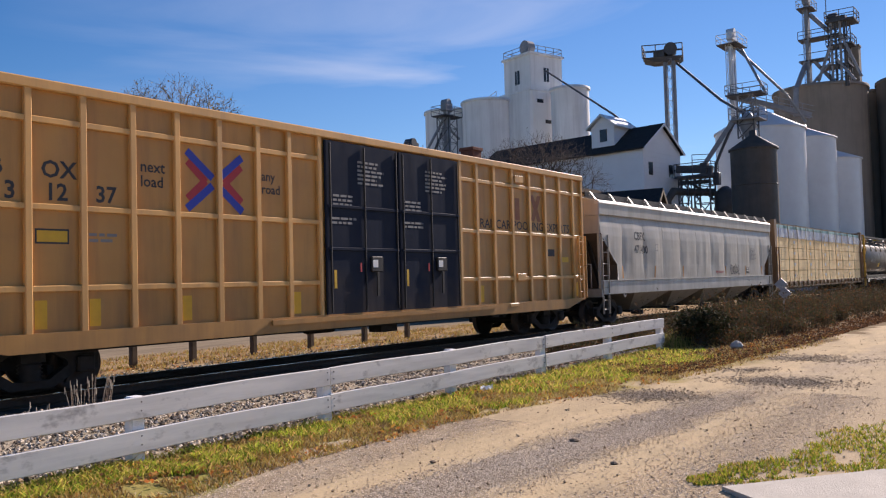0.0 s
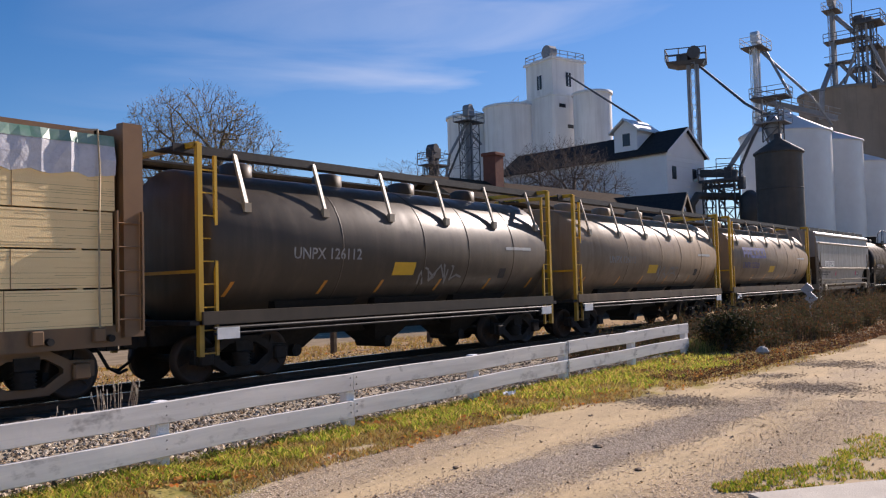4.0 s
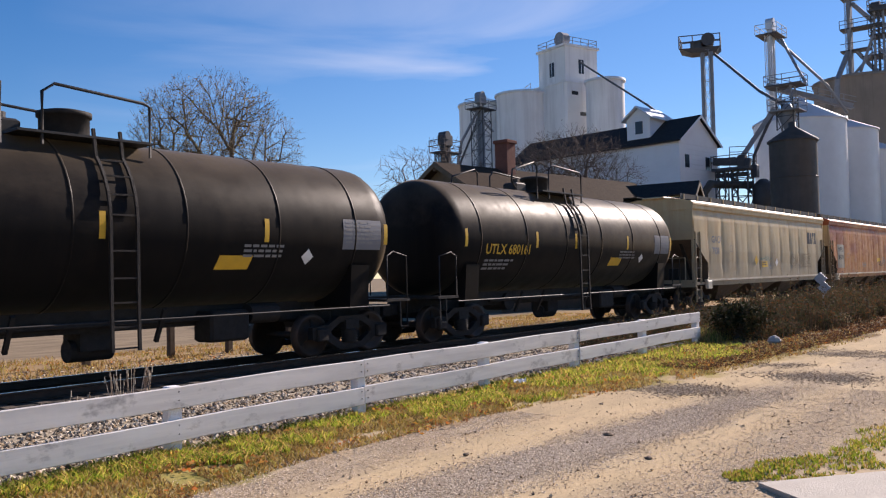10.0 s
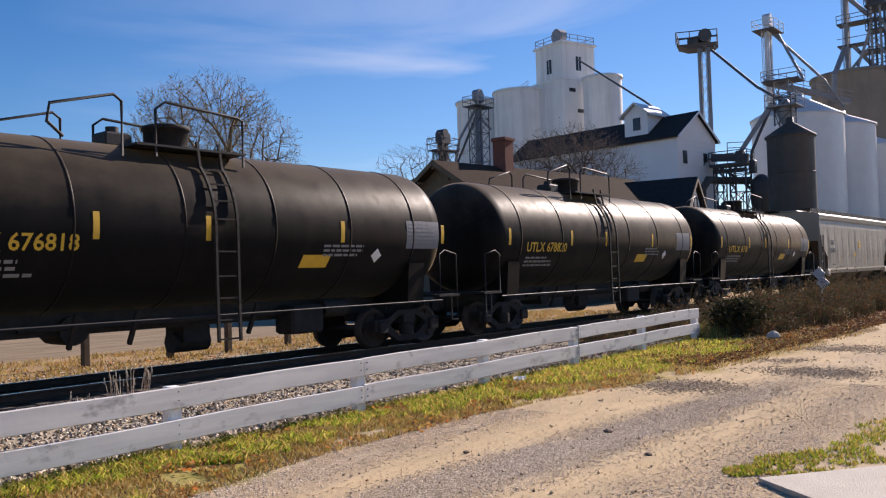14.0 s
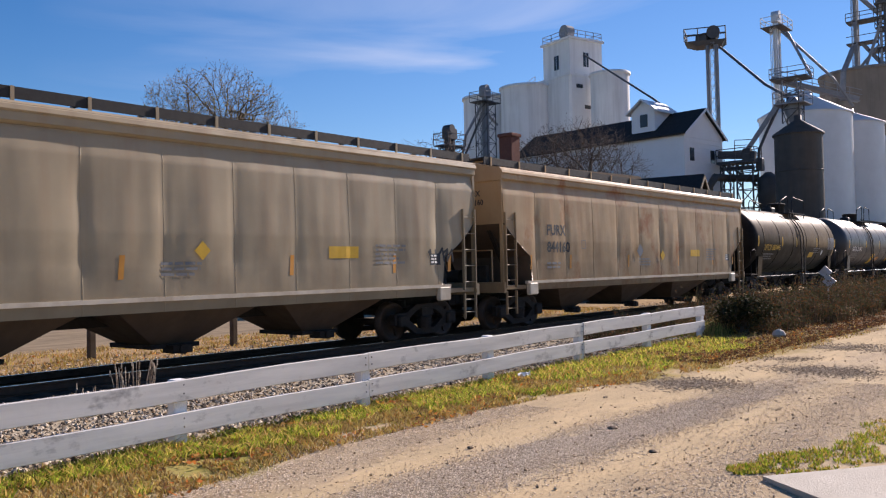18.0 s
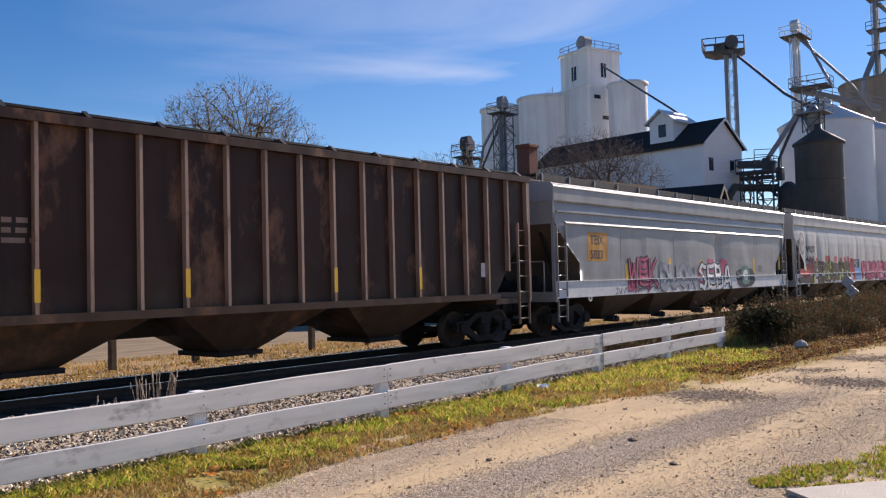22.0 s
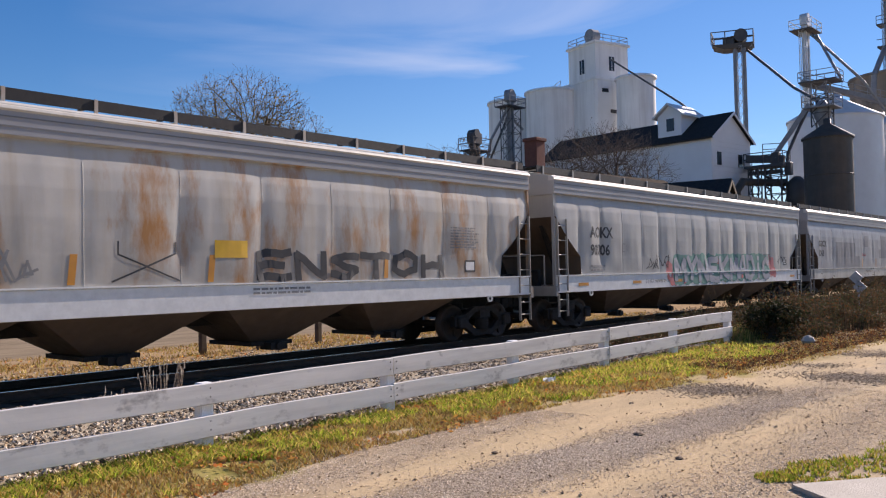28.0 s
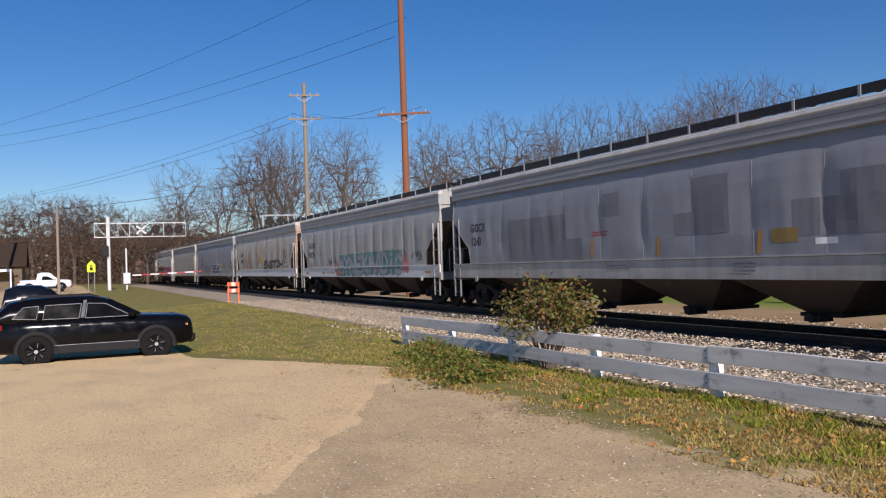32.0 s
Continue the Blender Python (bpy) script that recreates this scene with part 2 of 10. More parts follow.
M_GREY = car_paint("grey_car_paint", (0.41, 0.405, 0.385), streak_amt=0.2)
M_SLATEGREY = car_paint("slate_grey_car_paint", (0.28, 0.29, 0.315), streak_amt=0.12)
M_SILVER = car_paint("silvery_grey_car_paint", (0.33, 0.33, 0.33), rough=0.4, streak_amt=0.2)
M_DGREY = car_paint("sooty_grey_car_paint", (0.25, 0.235, 0.22), streak=(0.45, 0.42, 0.39), streak_amt=0.5)
M_TAN = car_paint("dusty_tan_car_paint", (0.37, 0.295, 0.19), streak=(0.3, 0.17, 0.09), streak_amt=0.4)
M_CREAM = car_paint("cream_grey_car_paint", (0.56, 0.43, 0.24), alt=(0.5, 0.36, 0.18), spec=0.3, streak=(0.42, 0.22, 0.09), streak_amt=0.5, spots=(0.36, 0.19, 0.08), spot_at=0.64, spot_scale=0.8, grime=0.75, low=1.2, high=3.6, grime_colour=(0.25, 0.215, 0.165))
M_BUFF = car_paint("buff_grey_car_paint", (0.35, 0.295, 0.22), streak=(0.28, 0.2, 0.13), streak_amt=0.3, grime=0.7, low=1.0, high=3.0, grime_colour=(0.2, 0.17, 0.135))
M_RUSTY = car_paint("rust_streaked_tan_paint", (0.4, 0.135, 0.03), alt=(0.5, 0.215, 0.055), spec=0.25, streak=(0.54, 0.34, 0.15), streak_amt=0.6, streak_scale=(1.4, 1.4, 0.35), spots=(0.27, 0.07, 0.025), spot_at=0.5, spot_scale=0.45, spot_stretch=(0.6, 1, 1.5))
M_RUSTPATCH = car_paint("grey_paint_with_rust_bloom", (0.45, 0.32, 0.185), alt=(0.4, 0.255, 0.125), spec=0.3, streak=(0.36, 0.18, 0.08), streak_amt=0.45, spots=(0.32, 0.13, 0.045), spot_at=0.58, spot_scale=0.8, spot_stretch=(1, 1, 0.8), grime=0.6, low=1.0, high=2.8)
M_RUSTWHITE = car_paint("white_paint_with_rust_bloom", (0.5, 0.48, 0.44), spots=(0.36, 0.17, 0.055), spot_at=0.56, spot_scale=0.9, spot_stretch=(1.1, 1, 0.35), streak=(0.36, 0.26, 0.15), streak_amt=0.55, grime=0.5, low=0.9, high=2.6)
M_BROWN = car_paint("dark_brown_car_paint", (0.05, 0.026, 0.021), spec=0.2, streak=(0.02, 0.013, 0.012), streak_amt=0.85, spots=(0.2, 0.1, 0.06), spot_at=0.6)
# worn paint, lightened so the sun on the ribs is in the colour
M_BROWNRIB = car_paint("worn_sunlit_rib_paint", (0.33, 0.22, 0.165), streak=(0.12, 0.055, 0.035), streak_amt=0.7, spots=(0.14, 0.07, 0.05), spot_at=0.62, spot_scale=3)
M_PDTAN = car_paint("brownish_grey_car_paint", (0.33, 0.245, 0.165), ior=1.2, streak=(0.16, 0.105, 0.06), streak_amt=0.6, dent=0.015, grime=0.7, low=0.9, high=2.6, grime_colour=(0.09, 0.07, 0.055))
M_PDDARK = car_paint("sooty_brown_car_paint", (0.085, 0.068, 0.052), ior=1.3, streak=(0.16, 0.12, 0.085), streak_amt=0.4, dent=0.015, grime=0.6, low=0.9, high=2.6, grime_colour=(0.05, 0.04, 0.03))
M_BOX = car_paint("yellow_ochre_car_paint", (0.54, 0.27, 0.07), alt=(0.42, 0.205, 0.055), streak=(0.2, 0.1, 0.04), streak_amt=0.5, dent=0.015, grime=0.3)
M_BOXRIB = car_paint("pale_ochre_rib_paint", (0.68, 0.37, 0.12), dent=0, grime=0.3)
M_DOOR = car_paint("dark_navy_door_paint", (0.018, 0.024, 0.042), alt=(0.03, 0.035, 0.05), streak=(0.05, 0.045, 0.04), streak_amt=0.12, dent=0.02, spec=0.15, ior=1.2)
M_ENDYEL = car_paint("safety_yellow_paint", (0.62, 0.36, 0.02), streak=(0.3, 0.15, 0.03), dent=0)
M_LUMBERCAR = car_paint("weathered_brown_car_steel", (0.2, 0.1, 0.045), alt=(0.28, 0.16, 0.07), spots=(0.1, 0.045, 0.025), dent=0)
M_LUMBER = surf("sawn_spruce_lumber", (0.95, 0.72, 0.38), (0.86, 0.62, 0.31), 0.75, 0, 6, 0.6, stretch=(0.25, 3, 3), bump=0.3)
M_WRAP = surf("white_plastic_wrap", (0.62, 0.62, 0.66), (0.4, 0.4, 0.46), 0.3, 0, 4, 0.7, bump=0.9, bump_scale=9)
# grimy brown, darkened to hold the shade beneath the hoppers
M_BAY = surf("grimy_shaded_brown_paint", (0.115, 0.08, 0.055), (0.06, 0.043, 0.032), 0.7, 0, 1.5, 0.8, streak=(0.07, 0.05, 0.04), streak_amt=0.6, bump=0.1)
M_BOARDGAP = surf("dark_gap_between_boards", (0.27, 0.18, 0.09), None, 0.9, 0, 4, 0.5, bump=0)
M_WRAPPRINT = surf("green_print_on_plastic", (0.1, 0.24, 0.17), (0.42, 0.46, 0.46), 0.4, 0, 4, 0.5, bump=0)
M_STRAP = surf("grey_steel_strap", (0.42, 0.33, 0.21), None, 0.6, 0.3, 4, 0.4)
# ---- mesh helpers ----
class Mesher:
    """Collects vertices and faces of one piece."""

    def __init__(self):
        self.v, self.f, self.s = [], [], []

    def add(self, vs, fs, smooth=False):
        o = len(self.v)
        self.v.extend(tuple(p) for p in vs)
        self.f.extend(tuple(i + o for i in q) for q in fs)
        self.s.extend([smooth] * len(fs))
        return self

    def box(self, x0, x1, y0, y1, z0, z1):
        return self.add([(x0, y0, z0), (x1, y0, z0), (x1, y1, z0), (x0, y1, z0), (x0, y0, z1), (x1, y0, z1), (x1, y1, z1), (x0, y1, z1)],
                        [(0, 3, 2, 1), (4, 5, 6, 7), (0, 1, 5, 4), (1, 2, 6, 5), (2, 3, 7, 6), (3, 0, 4, 7)])

    def soft(self, x0, x1, y0, y1, z0, z1, b=0.01):
        """A box with bevelled edges."""
        r = []
        for z, k in ((z0, b), (z0 + b, 0), (z1 - b, 0), (z1, b)):
            X0, X1, Y0, Y1 = x0 + k, x1 - k, y0 + k, y1 - k
            r.append([(X0 + b, Y0, z), (X1 - b, Y0, z), (X1, Y0 + b, z), (X1, Y1 - b, z), (X1 - b, Y1, z), (X0 + b, Y1, z), (X0, Y1 - b, z), (X0, Y0 + b, z)])
        return self.loft(r)

    def hexa(self, low, top):
        return self.add([*low, *top], [(0, 3, 2, 1), (4, 5, 6, 7), (0, 1, 5, 4), (1, 2, 6, 5), (2, 3, 7, 6), (3, 0, 4, 7)])

    def beam(self, p, q, w, h=None):
        p, q, h = Vector(p), Vector(q), h or w
        d = (q - p).normalized()
        s = d.cross(Vector((0, 0, 1)))
        s = s.normalized() if s.length > 1e-4 else Vector((1, 0, 0))
        u = s.cross(d)
        c = [(-1, -1), (1, -1), (1, 1), (-1, 1)]
        return self.hexa([p + s * a * w / 2 + u * b * h / 2 for a, b in c], [q + s * a * w / 2 + u * b * h / 2 for a, b in c])

    def loft(self, rings, closed=True, caps=True, smooth=False):
        k = len(rings[0])
        vs = [p for r in rings for p in r]
        fs = []
        for i in range(len(rings) - 1):
            for j in range(k if closed else k - 1):
                a, b = i * k + j, i * k + (j + 1) % k
                fs.append((a, b, b + k, a + k))
        self.add(vs, fs, smooth)
        if caps and closed:
            self.add(rings[0], [tuple(range(k))[::-1]])
            self.add(rings[-1], [tuple(range(k))])
        return self

    def cyl(self, p, q, r0, r1=None, n=10, caps=True, smooth=True):
        p, q = Vector(p), Vector(q)
        r1 = r0 if r1 is None else r1
        d = (q - p).normalized()
        s = d.cross(Vector((0, 0, 1)))
        s = s.normalized() if s.length > 1e-4 else Vector((1, 0, 0))
        u = s.cross(d)
        ring = [(math.cos(2 * math.pi * i / n), math.sin(2 * math.pi * i / n)) for i in range(n)]
        return self.loft([[p + (s * a + u * b) * r0 for a, b in ring], [q + (s * a + u * b) * r1 for a, b in ring]], caps=caps, smooth=smooth)

    def pipe(self, pts, r, n=6):
        """One bent tube through the points."""
        pts = [Vector(p) for p in pts]
        rings = []
        for i, p in enumerate(pts):
            d = (pts[min(i + 1, len(pts) - 1)] - pts[max(i - 1, 0)]).normalized()
            s = d.cross(Vector((0, 0, 1)))
            s = s.normalized() if s.length > 1e-4 else Vector((1, 0, 0))
            if rings and s.dot(last) < 0:
                s = -s
            last = s
            u = s.cross(d)
            rings.append([p + (s * math.cos(6.2832 * k / n) + u * math.sin(6.2832 * k / n)) * r for k in range(n)])
        return self.loft(rings, smooth=n > 4)

    def rail(self, pts, w):
        for a, b in zip(pts[:-1], pts[1:]):
            self.beam(a, b, w)
        return self

    def spin(self, prof, n=24, centre=(0, 0), smooth=True):
        """Turns a row of (radius, height) round an upright axis."""
        cx, cy = centre
        return self.loft([[(cx + r * math.cos(2 * math.pi * i / n), cy + r * math.sin(2 * math.pi * i / n), z) for i in range(n)] for r, z in prof], smooth=smooth)

    def mesh(self, name, material=None):
        me = bpy.data.meshes.new(name)
        me.from_pydata(self.v, [], self.f)
        me.polygons.foreach_set("use_smooth", self.s)
        if material:
            me.materials.append(material)
        me.update()
        return me


def part(name, m, material, parent=None, label="", at=None):
    me = m.mesh(name, material) if isinstance(m, Mesher) else m
    ob = new(name, me)
    if not isinstance(m, Mesher) and material:
        if not me.materials:
            me.materials.append(material)
        ob.material_slots[0].link = "OBJECT"
        ob.material_slots[0].material = material
    ob.parent = parent
    if at is not None:
        ob.matrix_basis = at
    if label:
        ob["label"] = label
    return ob


def thing(name, label, category, group="", at=None):
    ob = new(name)
    ob.empty_display_size = 0.2
    if at is not None:
        ob.matrix_basis = at
    return tagged(ob, label, category, group)


DIP = {}


def skin(side, x, z):
    """How far a car's side stands out at one spot, with the hollows at its seams."""
    f = DIP.get(side)
    return side(z) - (f(x, z) if f else 0.0)


LETTERS = {}


def letters(text, size, bold=0.0):
    key = (text, round(size, 3), bold)
    if key not in LETTERS:
        cu = bpy.data.curves.new("letters", "FONT")
        cu.body, cu.size, cu.offset, cu.resolution_u = text, size * 1.38, bold, 2
        ob = bpy.data.objects.new("letters", cu)
        me = bpy.data.meshes.new_from_object(ob)
        LETTERS[key] = ([tuple(v.co) for v in me.vertices], [tuple(q.vertices) for q in me.polygons])
        bpy.data.objects.remove(ob)
        bpy.data.meshes.remove(me)
    return LETTERS[key]


def marking(car, name, text, x, z, size, material, side, bold=0.0, label="", lift=0.012, stretch=1.0):
    vs, fs = letters(text, size, bold)
    m = Mesher()
    m.add([(x + a * stretch, -(skin(side, x + a * stretch, z + b) + lift * 0.45), z + b) for a, b, _ in vs], fs)
    return part(name, m, material, car, label)


def patch(car, name, x0, x1, z0, z1, material, side, label="", lift=0.008, slant=0.0, rows=4):
    m = Mesher()
    rings = []
    rows = max(rows, int((z1 - z0) / 0.1))
    for i in range(rows + 1):
        z = z0 + (z1 - z0) * i / rows
        k = slant * i / rows
        c = max(1, int((x1 - x0) / 0.12))
        rings.append([(x0 + k + (x1 - x0) * j / c, -(skin(side, x0 + k + (x1 - x0) * j / c, z) + lift * 0.45), z) for j in range(c + 1)])
    m.loft(rings, closed=False, caps=False)
    return part(name, m, material, car, label)


def bars(car, name, x, z, w, rows, h, material, side, seed=0, label=""):
    """Lines of small print that nobody could read."""
    rng = random.Random(seed)
    m = Mesher()
    for i in range(rows):
        zz, xx = z - i * h * 1.9, x
        end = x + w * rng.uniform(0.7, 1.0)
        while xx < end:
            b = min(end, xx + rng.uniform(1.5, 5) * h)
            m.add([(p, -(skin(side, p, q) + 0.0075), q) for p, q in ((xx, zz), (b, zz), (b, zz + h), (xx, zz + h))], [(0, 1, 2, 3)])
            xx = b + h * 0.8
    return part(name, m, material, car, label)


def blob(m, cx, cz, w, h, side, lift, rng, n=14, wild=0.16):
    ph = [rng.uniform(-wild, wild) for _ in range(n)]
    ring = []
    for i in range(n):
        a = 2 * math.pi * i / n
        c, s = math.cos(a), math.sin(a)
        k = (abs(c) ** 3.2 + abs(s) ** 3.2) ** (-1 / 3.2) * (1 + ph[i])
        ring.append((cx + w / 2 * c * k, cz + h / 2 * s * k))
    mid = [(cx + (x - cx) * 0.5, cz + (z - cz) * 0.5) for x, z in ring]
    vs = [(x, -(skin(side, x, z) + lift * 0.5), z) for x, z in ring + mid] + [(cx, -(skin(side, cx, cz) + lift * 0.5), cz)]
    fs = [(i, (i + 1) % n, n + (i + 1) % n, n + i) for i in range(n)] + [(n + i, n + (i + 1) % n, 2 * n) for i in range(n)]
    m.add(vs, fs)


def stroke(m, pts, w, side, lift):
    """A flat painted line; each straight run lies a hair over the one before."""
    for k, ((x0, z0), (x1, z1)) in enumerate(zip(pts[:-1], pts[1:])):
        d = math.hypot(x1 - x0, z1 - z0) or 1e-3
        ux, uz = (x1 - x0) / d, (z1 - z0) / d
        e = min(w / 2, 0.05)
        c = max(1, int(d / 0.08))
        run = []
        for i in range(c + 1):
            s = -e + (d + 2 * e) * i / c
            x, z = x0 + ux * s, z0 + uz * s
            run += [(x - uz * w / 2, z + ux * w / 2), (x + uz * w / 2, z - ux * w / 2)]
        up = lift * 0.5 + 0.0003 * (k % 12)
        m.add([(x, -(skin(side, x, z) + up), z) for x, z in run], [(2 * i + 1, 2 * i + 3, 2 * i + 2, 2 * i) for i in range(c)])


GLYPH = {
    "M": [[(0.05, 0), (0.1, 1)], [(0.1, 1), (0.5, 0.35), (0.9, 1)], [(0.9, 1), (0.95, 0)]],
    "Y": [[(0.05, 1), (0.5, 0.45), (0.95, 1)], [(0.5, 0.45), (0.45, 0)]],
    "N": [[(0.1, 0), (0.08, 1), (0.9, 0.02), (0.92, 1)]],
    "E": [[(0.95, 1), (0.1, 0.95), (0.1, 0.03), (0.95, 0)], [(0.1, 0.5), (0.75, 0.52)]],
    "K": [[(0.12, 1), (0.1, 0)], [(0.95, 1), (0.15, 0.45), (0.98, 0)]],
    "A": [[(0.02, 0), (0.45, 1), (0.65, 1), (0.98, 0)], [(0.22, 0.35), (0.8, 0.35)]],
    "D": [[(0.1, 0), (0.1, 1), (0.65, 0.95), (0.95, 0.6), (0.88, 0.2), (0.55, 0), (0.1, 0)]],
    "I": [[(0.5, 0), (0.5, 0.68)], [(0.5, 0.92), (0.5, 1.0)]],
    "C": [[(0.92, 0.8), (0.55, 1), (0.15, 0.8), (0.08, 0.3), (0.4, 0), (0.92, 0.2)]],
    "O": [[(0.5, 1), (0.12, 0.78), (0.1, 0.25), (0.5, 0), (0.9, 0.25), (0.88, 0.78), (0.5, 1)]],
    "S": [[(0.92, 0.88), (0.5, 1), (0.12, 0.75), (0.5, 0.52), (0.9, 0.28), (0.55, 0), (0.08, 0.12)]],
    "T": [[(0.0, 0.98), (1.0, 1)], [(0.5, 0.98), (0.48, 0)]],
    "H": [[(0.1, 0), (0.12, 1)], [(0.9, 0), (0.88, 1)], [(0.1, 0.48), (0.9, 0.52)]],
    "B": [[(0.1, 0), (0.1, 1), (0.7, 0.95), (0.75, 0.6), (0.15, 0.52), (0.9, 0.42), (0.85, 0.05), (0.1, 0)]],
    "P": [[(0.1, 0), (0.12, 1), (0.85, 0.92), (0.8, 0.5), (0.12, 0.45)]],
    "R": [[(0.1, 0), (0.12, 1), (0.85, 0.92), (0.8, 0.5), (0.12, 0.45), (0.95, 0)]],
    "W": [[(0.0, 1), (0.22, 0), (0.5, 0.8), (0.78, 0), (1.0, 1)]],
    "U": [[(0.08, 1), (0.12, 0.15), (0.5, 0), (0.88, 0.15), (0.92, 1)]],
}


def painted_piece(car, word, x0, x1, z0, z1, side, fat, fill, line, edge=0.05, seed=0, sway=0.05, lift=0.013):
    """Spray-painted letters side by side: each one a fat stroke with a fill inside its outline."""
    rng = random.Random(seed)
    w = (x1 - x0) / len(word)
    for i, ch in enumerate(word):
        lean, dz, grow = rng.uniform(-0.08, 0.08), rng.uniform(-sway, sway), rng.uniform(0.94, 1.06)
        cx = x0 + w * i + w * 0.05
        out, body = Mesher(), Mesher()
        for run in GLYPH[ch]:
            pts = []
            for (u, v), (p, q) in zip(run[:-1], run[1:]):
                for k in range(4):
                    pts.append((u + (p - u) * k / 4, v + (q - v) * k / 4))
            pts.append(run[-1])
            place = [(cx + (u + lean * (v - 0.5)) * w * 0.9, z0 + dz + fat / 2 + v * grow * (z1 - z0 - fat) + 0.02 * math.sin(9 * u + seed + i)) for u, v in pts]
            stroke(out, place, fat + edge * 2, side, lift + 0.0005 * (i % 3))
            if fill:
                stroke(body, place, fat, side, lift + 0.009 + 0.0005 * (i % 3))
        letter = part("graffiti_letter", out, line, car, "spray-painted graffiti letter")
        if fill:
            part("letter_fill", body, fill, letter, "lighter fill inside the letter")


def sprayed(car, spots, material, side, seed, label, lift=0.006, wild=0.14):
    """Soft-edged sprayed patches: middle, width and height of each."""
    rng = random.Random(seed)
    for k, (x, z, w, h) in enumerate(spots):
        m = Mesher()
        blob(m, x, z, w, h, side, lift + 0.0009 * (k % 4), rng, 20, wild)
        part("sprayed_patch", m, material, car, label)


def tag(car, x0, x1, z0, z1, material, side, seed, width=0.035):
    rng = random.Random(seed)
    m = Mesher()
    x = x0
    while x < x1:
        pts = [(x, rng.uniform(z0, z1))]
        for _ in range(rng.randint(3, 5)):
            pts.append((pts[-1][0] + rng.uniform(-0.1, 0.22), rng.uniform(z0, z1)))
        stroke(m, pts, width, side, 0.01)
        x += rng.uniform(0.16, 0.34)
    ob = part("graffiti_tag", m, material, car, "thin spray-painted scribble")
    ob["kind"] = "stuff"
    return ob


# ---- rolling stock: shared running gear ----
RAIL_Z, TRACK_Y = -0.02, 14.4
GAUGE = 0.7175
_w = Mesher()
for sgn in (-1, 1):
    prof = [(0.0, 0.06), (0.1, 0.06), (0.16, 0.02), (0.33, 0.0), (0.38, 0.05), (0.457, 0.06), (0.457, -0.06), (0.48, -0.075), (0.48, -0.105), (0.36, -0.1), (0.3, -0.05), (0.12, -0.06), (0.0, -0.06)]
    _w.loft([[(r * math.cos(2 * math.pi * i / 28), sgn * (GAUGE + 0.02 + y), r * math.sin(2 * math.pi * i / 28)) for i in range(28)] for r, y in prof], caps=False, smooth=True)
    for k in range(3):
        a = 2 * math.pi * k / 3
        _w.beam((0.15 * math.cos(a), sgn * (GAUGE + 0.035), 0.15 * math.sin(a)), (0.36 * math.cos(a), sgn * (GAUGE + 0.045), 0.36 * math.sin(a)), 0.05, 0.02)
_w.cyl((0, -1.05, 0), (0, 1.05, 0), 0.075, n=12)
for sgn in (-1, 1):
    _w.cyl((0, sgn * 0.98, 0), (0, sgn * 1.09, 0), 0.11, n=12)
ME_WHEELSET = _w.mesh("wheelset", M_WHEEL)

_out = [(-1.13, 0.38), (-1.13, 0.64), (-0.7, 0.67), (-0.36, 0.85), (0.36, 0.85), (0.7, 0.67), (1.13, 0.64), (1.13, 0.38), (0.74, 0.36), (0.36, 0.14), (-0.36, 0.14), (-0.74, 0.36)]
_in = [(-0.6, 0.47), (-0.6, 0.54), (-0.54, 0.59), (-0.3, 0.72), (0.3, 0.72), (0.54, 0.59), (0.6, 0.54), (0.6, 0.47), (0.52, 0.43), (0.29, 0.27), (-0.29, 0.27), (-0.52, 0.43)]
_f = Mesher()
_n = len(_out)
_f.add([(x, y, z) for y in (-0.075, 0.075) for ring in (_out, _in) for x, z in ring],
       [(i, (i + 1) % _n, _n + (i + 1) % _n, _n + i) for i in range(_n)] + [(3 * _n + i, 3 * _n + (i + 1) % _n, 2 * _n + (i + 1) % _n, 2 * _n + i) for i in range(_n)]
       + [(2 * _n + i, 2 * _n + (i + 1) % _n, (i + 1) % _n, i) for i in range(_n)] + [(_n + i, _n + (i + 1) % _n, 3 * _n + (i + 1) % _n, 3 * _n + i) for i in range(_n)])
ME_SIDEFRAME = _f.mesh("sideframe", M_TRUCK)
ME_SPRING = Mesher().spin([(0.13, 0.27)] + [(0.2 - 0.045 * (k % 2), 0.28 + 0.03 * k) for k in range(10)] + [(0.13, 0.57)], 12).mesh("spring_pack", M_TRUCK)
ME_AXLEBOX = Mesher().soft(-0.15, 0.15, -0.1, 0.1, 0.34, 0.62, 0.03).mesh("axle_box", M_TRUCK)

_b = Mesher()
_b.box(-0.2, 0.2, -1.12, 1.12, 0.56, 0.76).cyl((0, 0, 0.76), (0, 0, 0.92), 0.3, n=14)
for sx in (-1, 1):
    _b.beam((sx * 0.42, -0.85, 0.4), (sx * 0.42, 0.85, 0.4), 0.1, 0.16)
ME_BOLSTER = _b.mesh("truck", M_UNDER)

_c = Mesher()
_c.box(-0.62, 0.0, -0.13, 0.13, 0.72, 0.98).box(0.0, 0.22, -0.15, 0.12, 0.7, 1.0).box(0.16, 0.3, 0.02, 0.14, 0.74, 0.96)
_c.pipe([(-0.35, -0.35, 0.85), (-0.1, -0.36, 0.42), (0.15, -0.3, 0.3), (0.36, -0.2, 0.34)], 0.03)
ME_COUPLER = _c.mesh("coupler", M_UNDER)


def ladder_mesh(w, h, rungs, t=0.035):
    m = Mesher()
    for s in (-w / 2, w / 2):
        m.box(s - t / 2, s + t / 2, -t, t, 0, h)
    for i in range(rungs):
        z = h * (i + 0.5) / rungs
        m.cyl((-w / 2, 0, z), (w / 2, 0, z), 0.013, n=5)
    return m.mesh("ladder")


ME_LADDER_LONG = ladder_mesh(0.46, 2.0, 5)
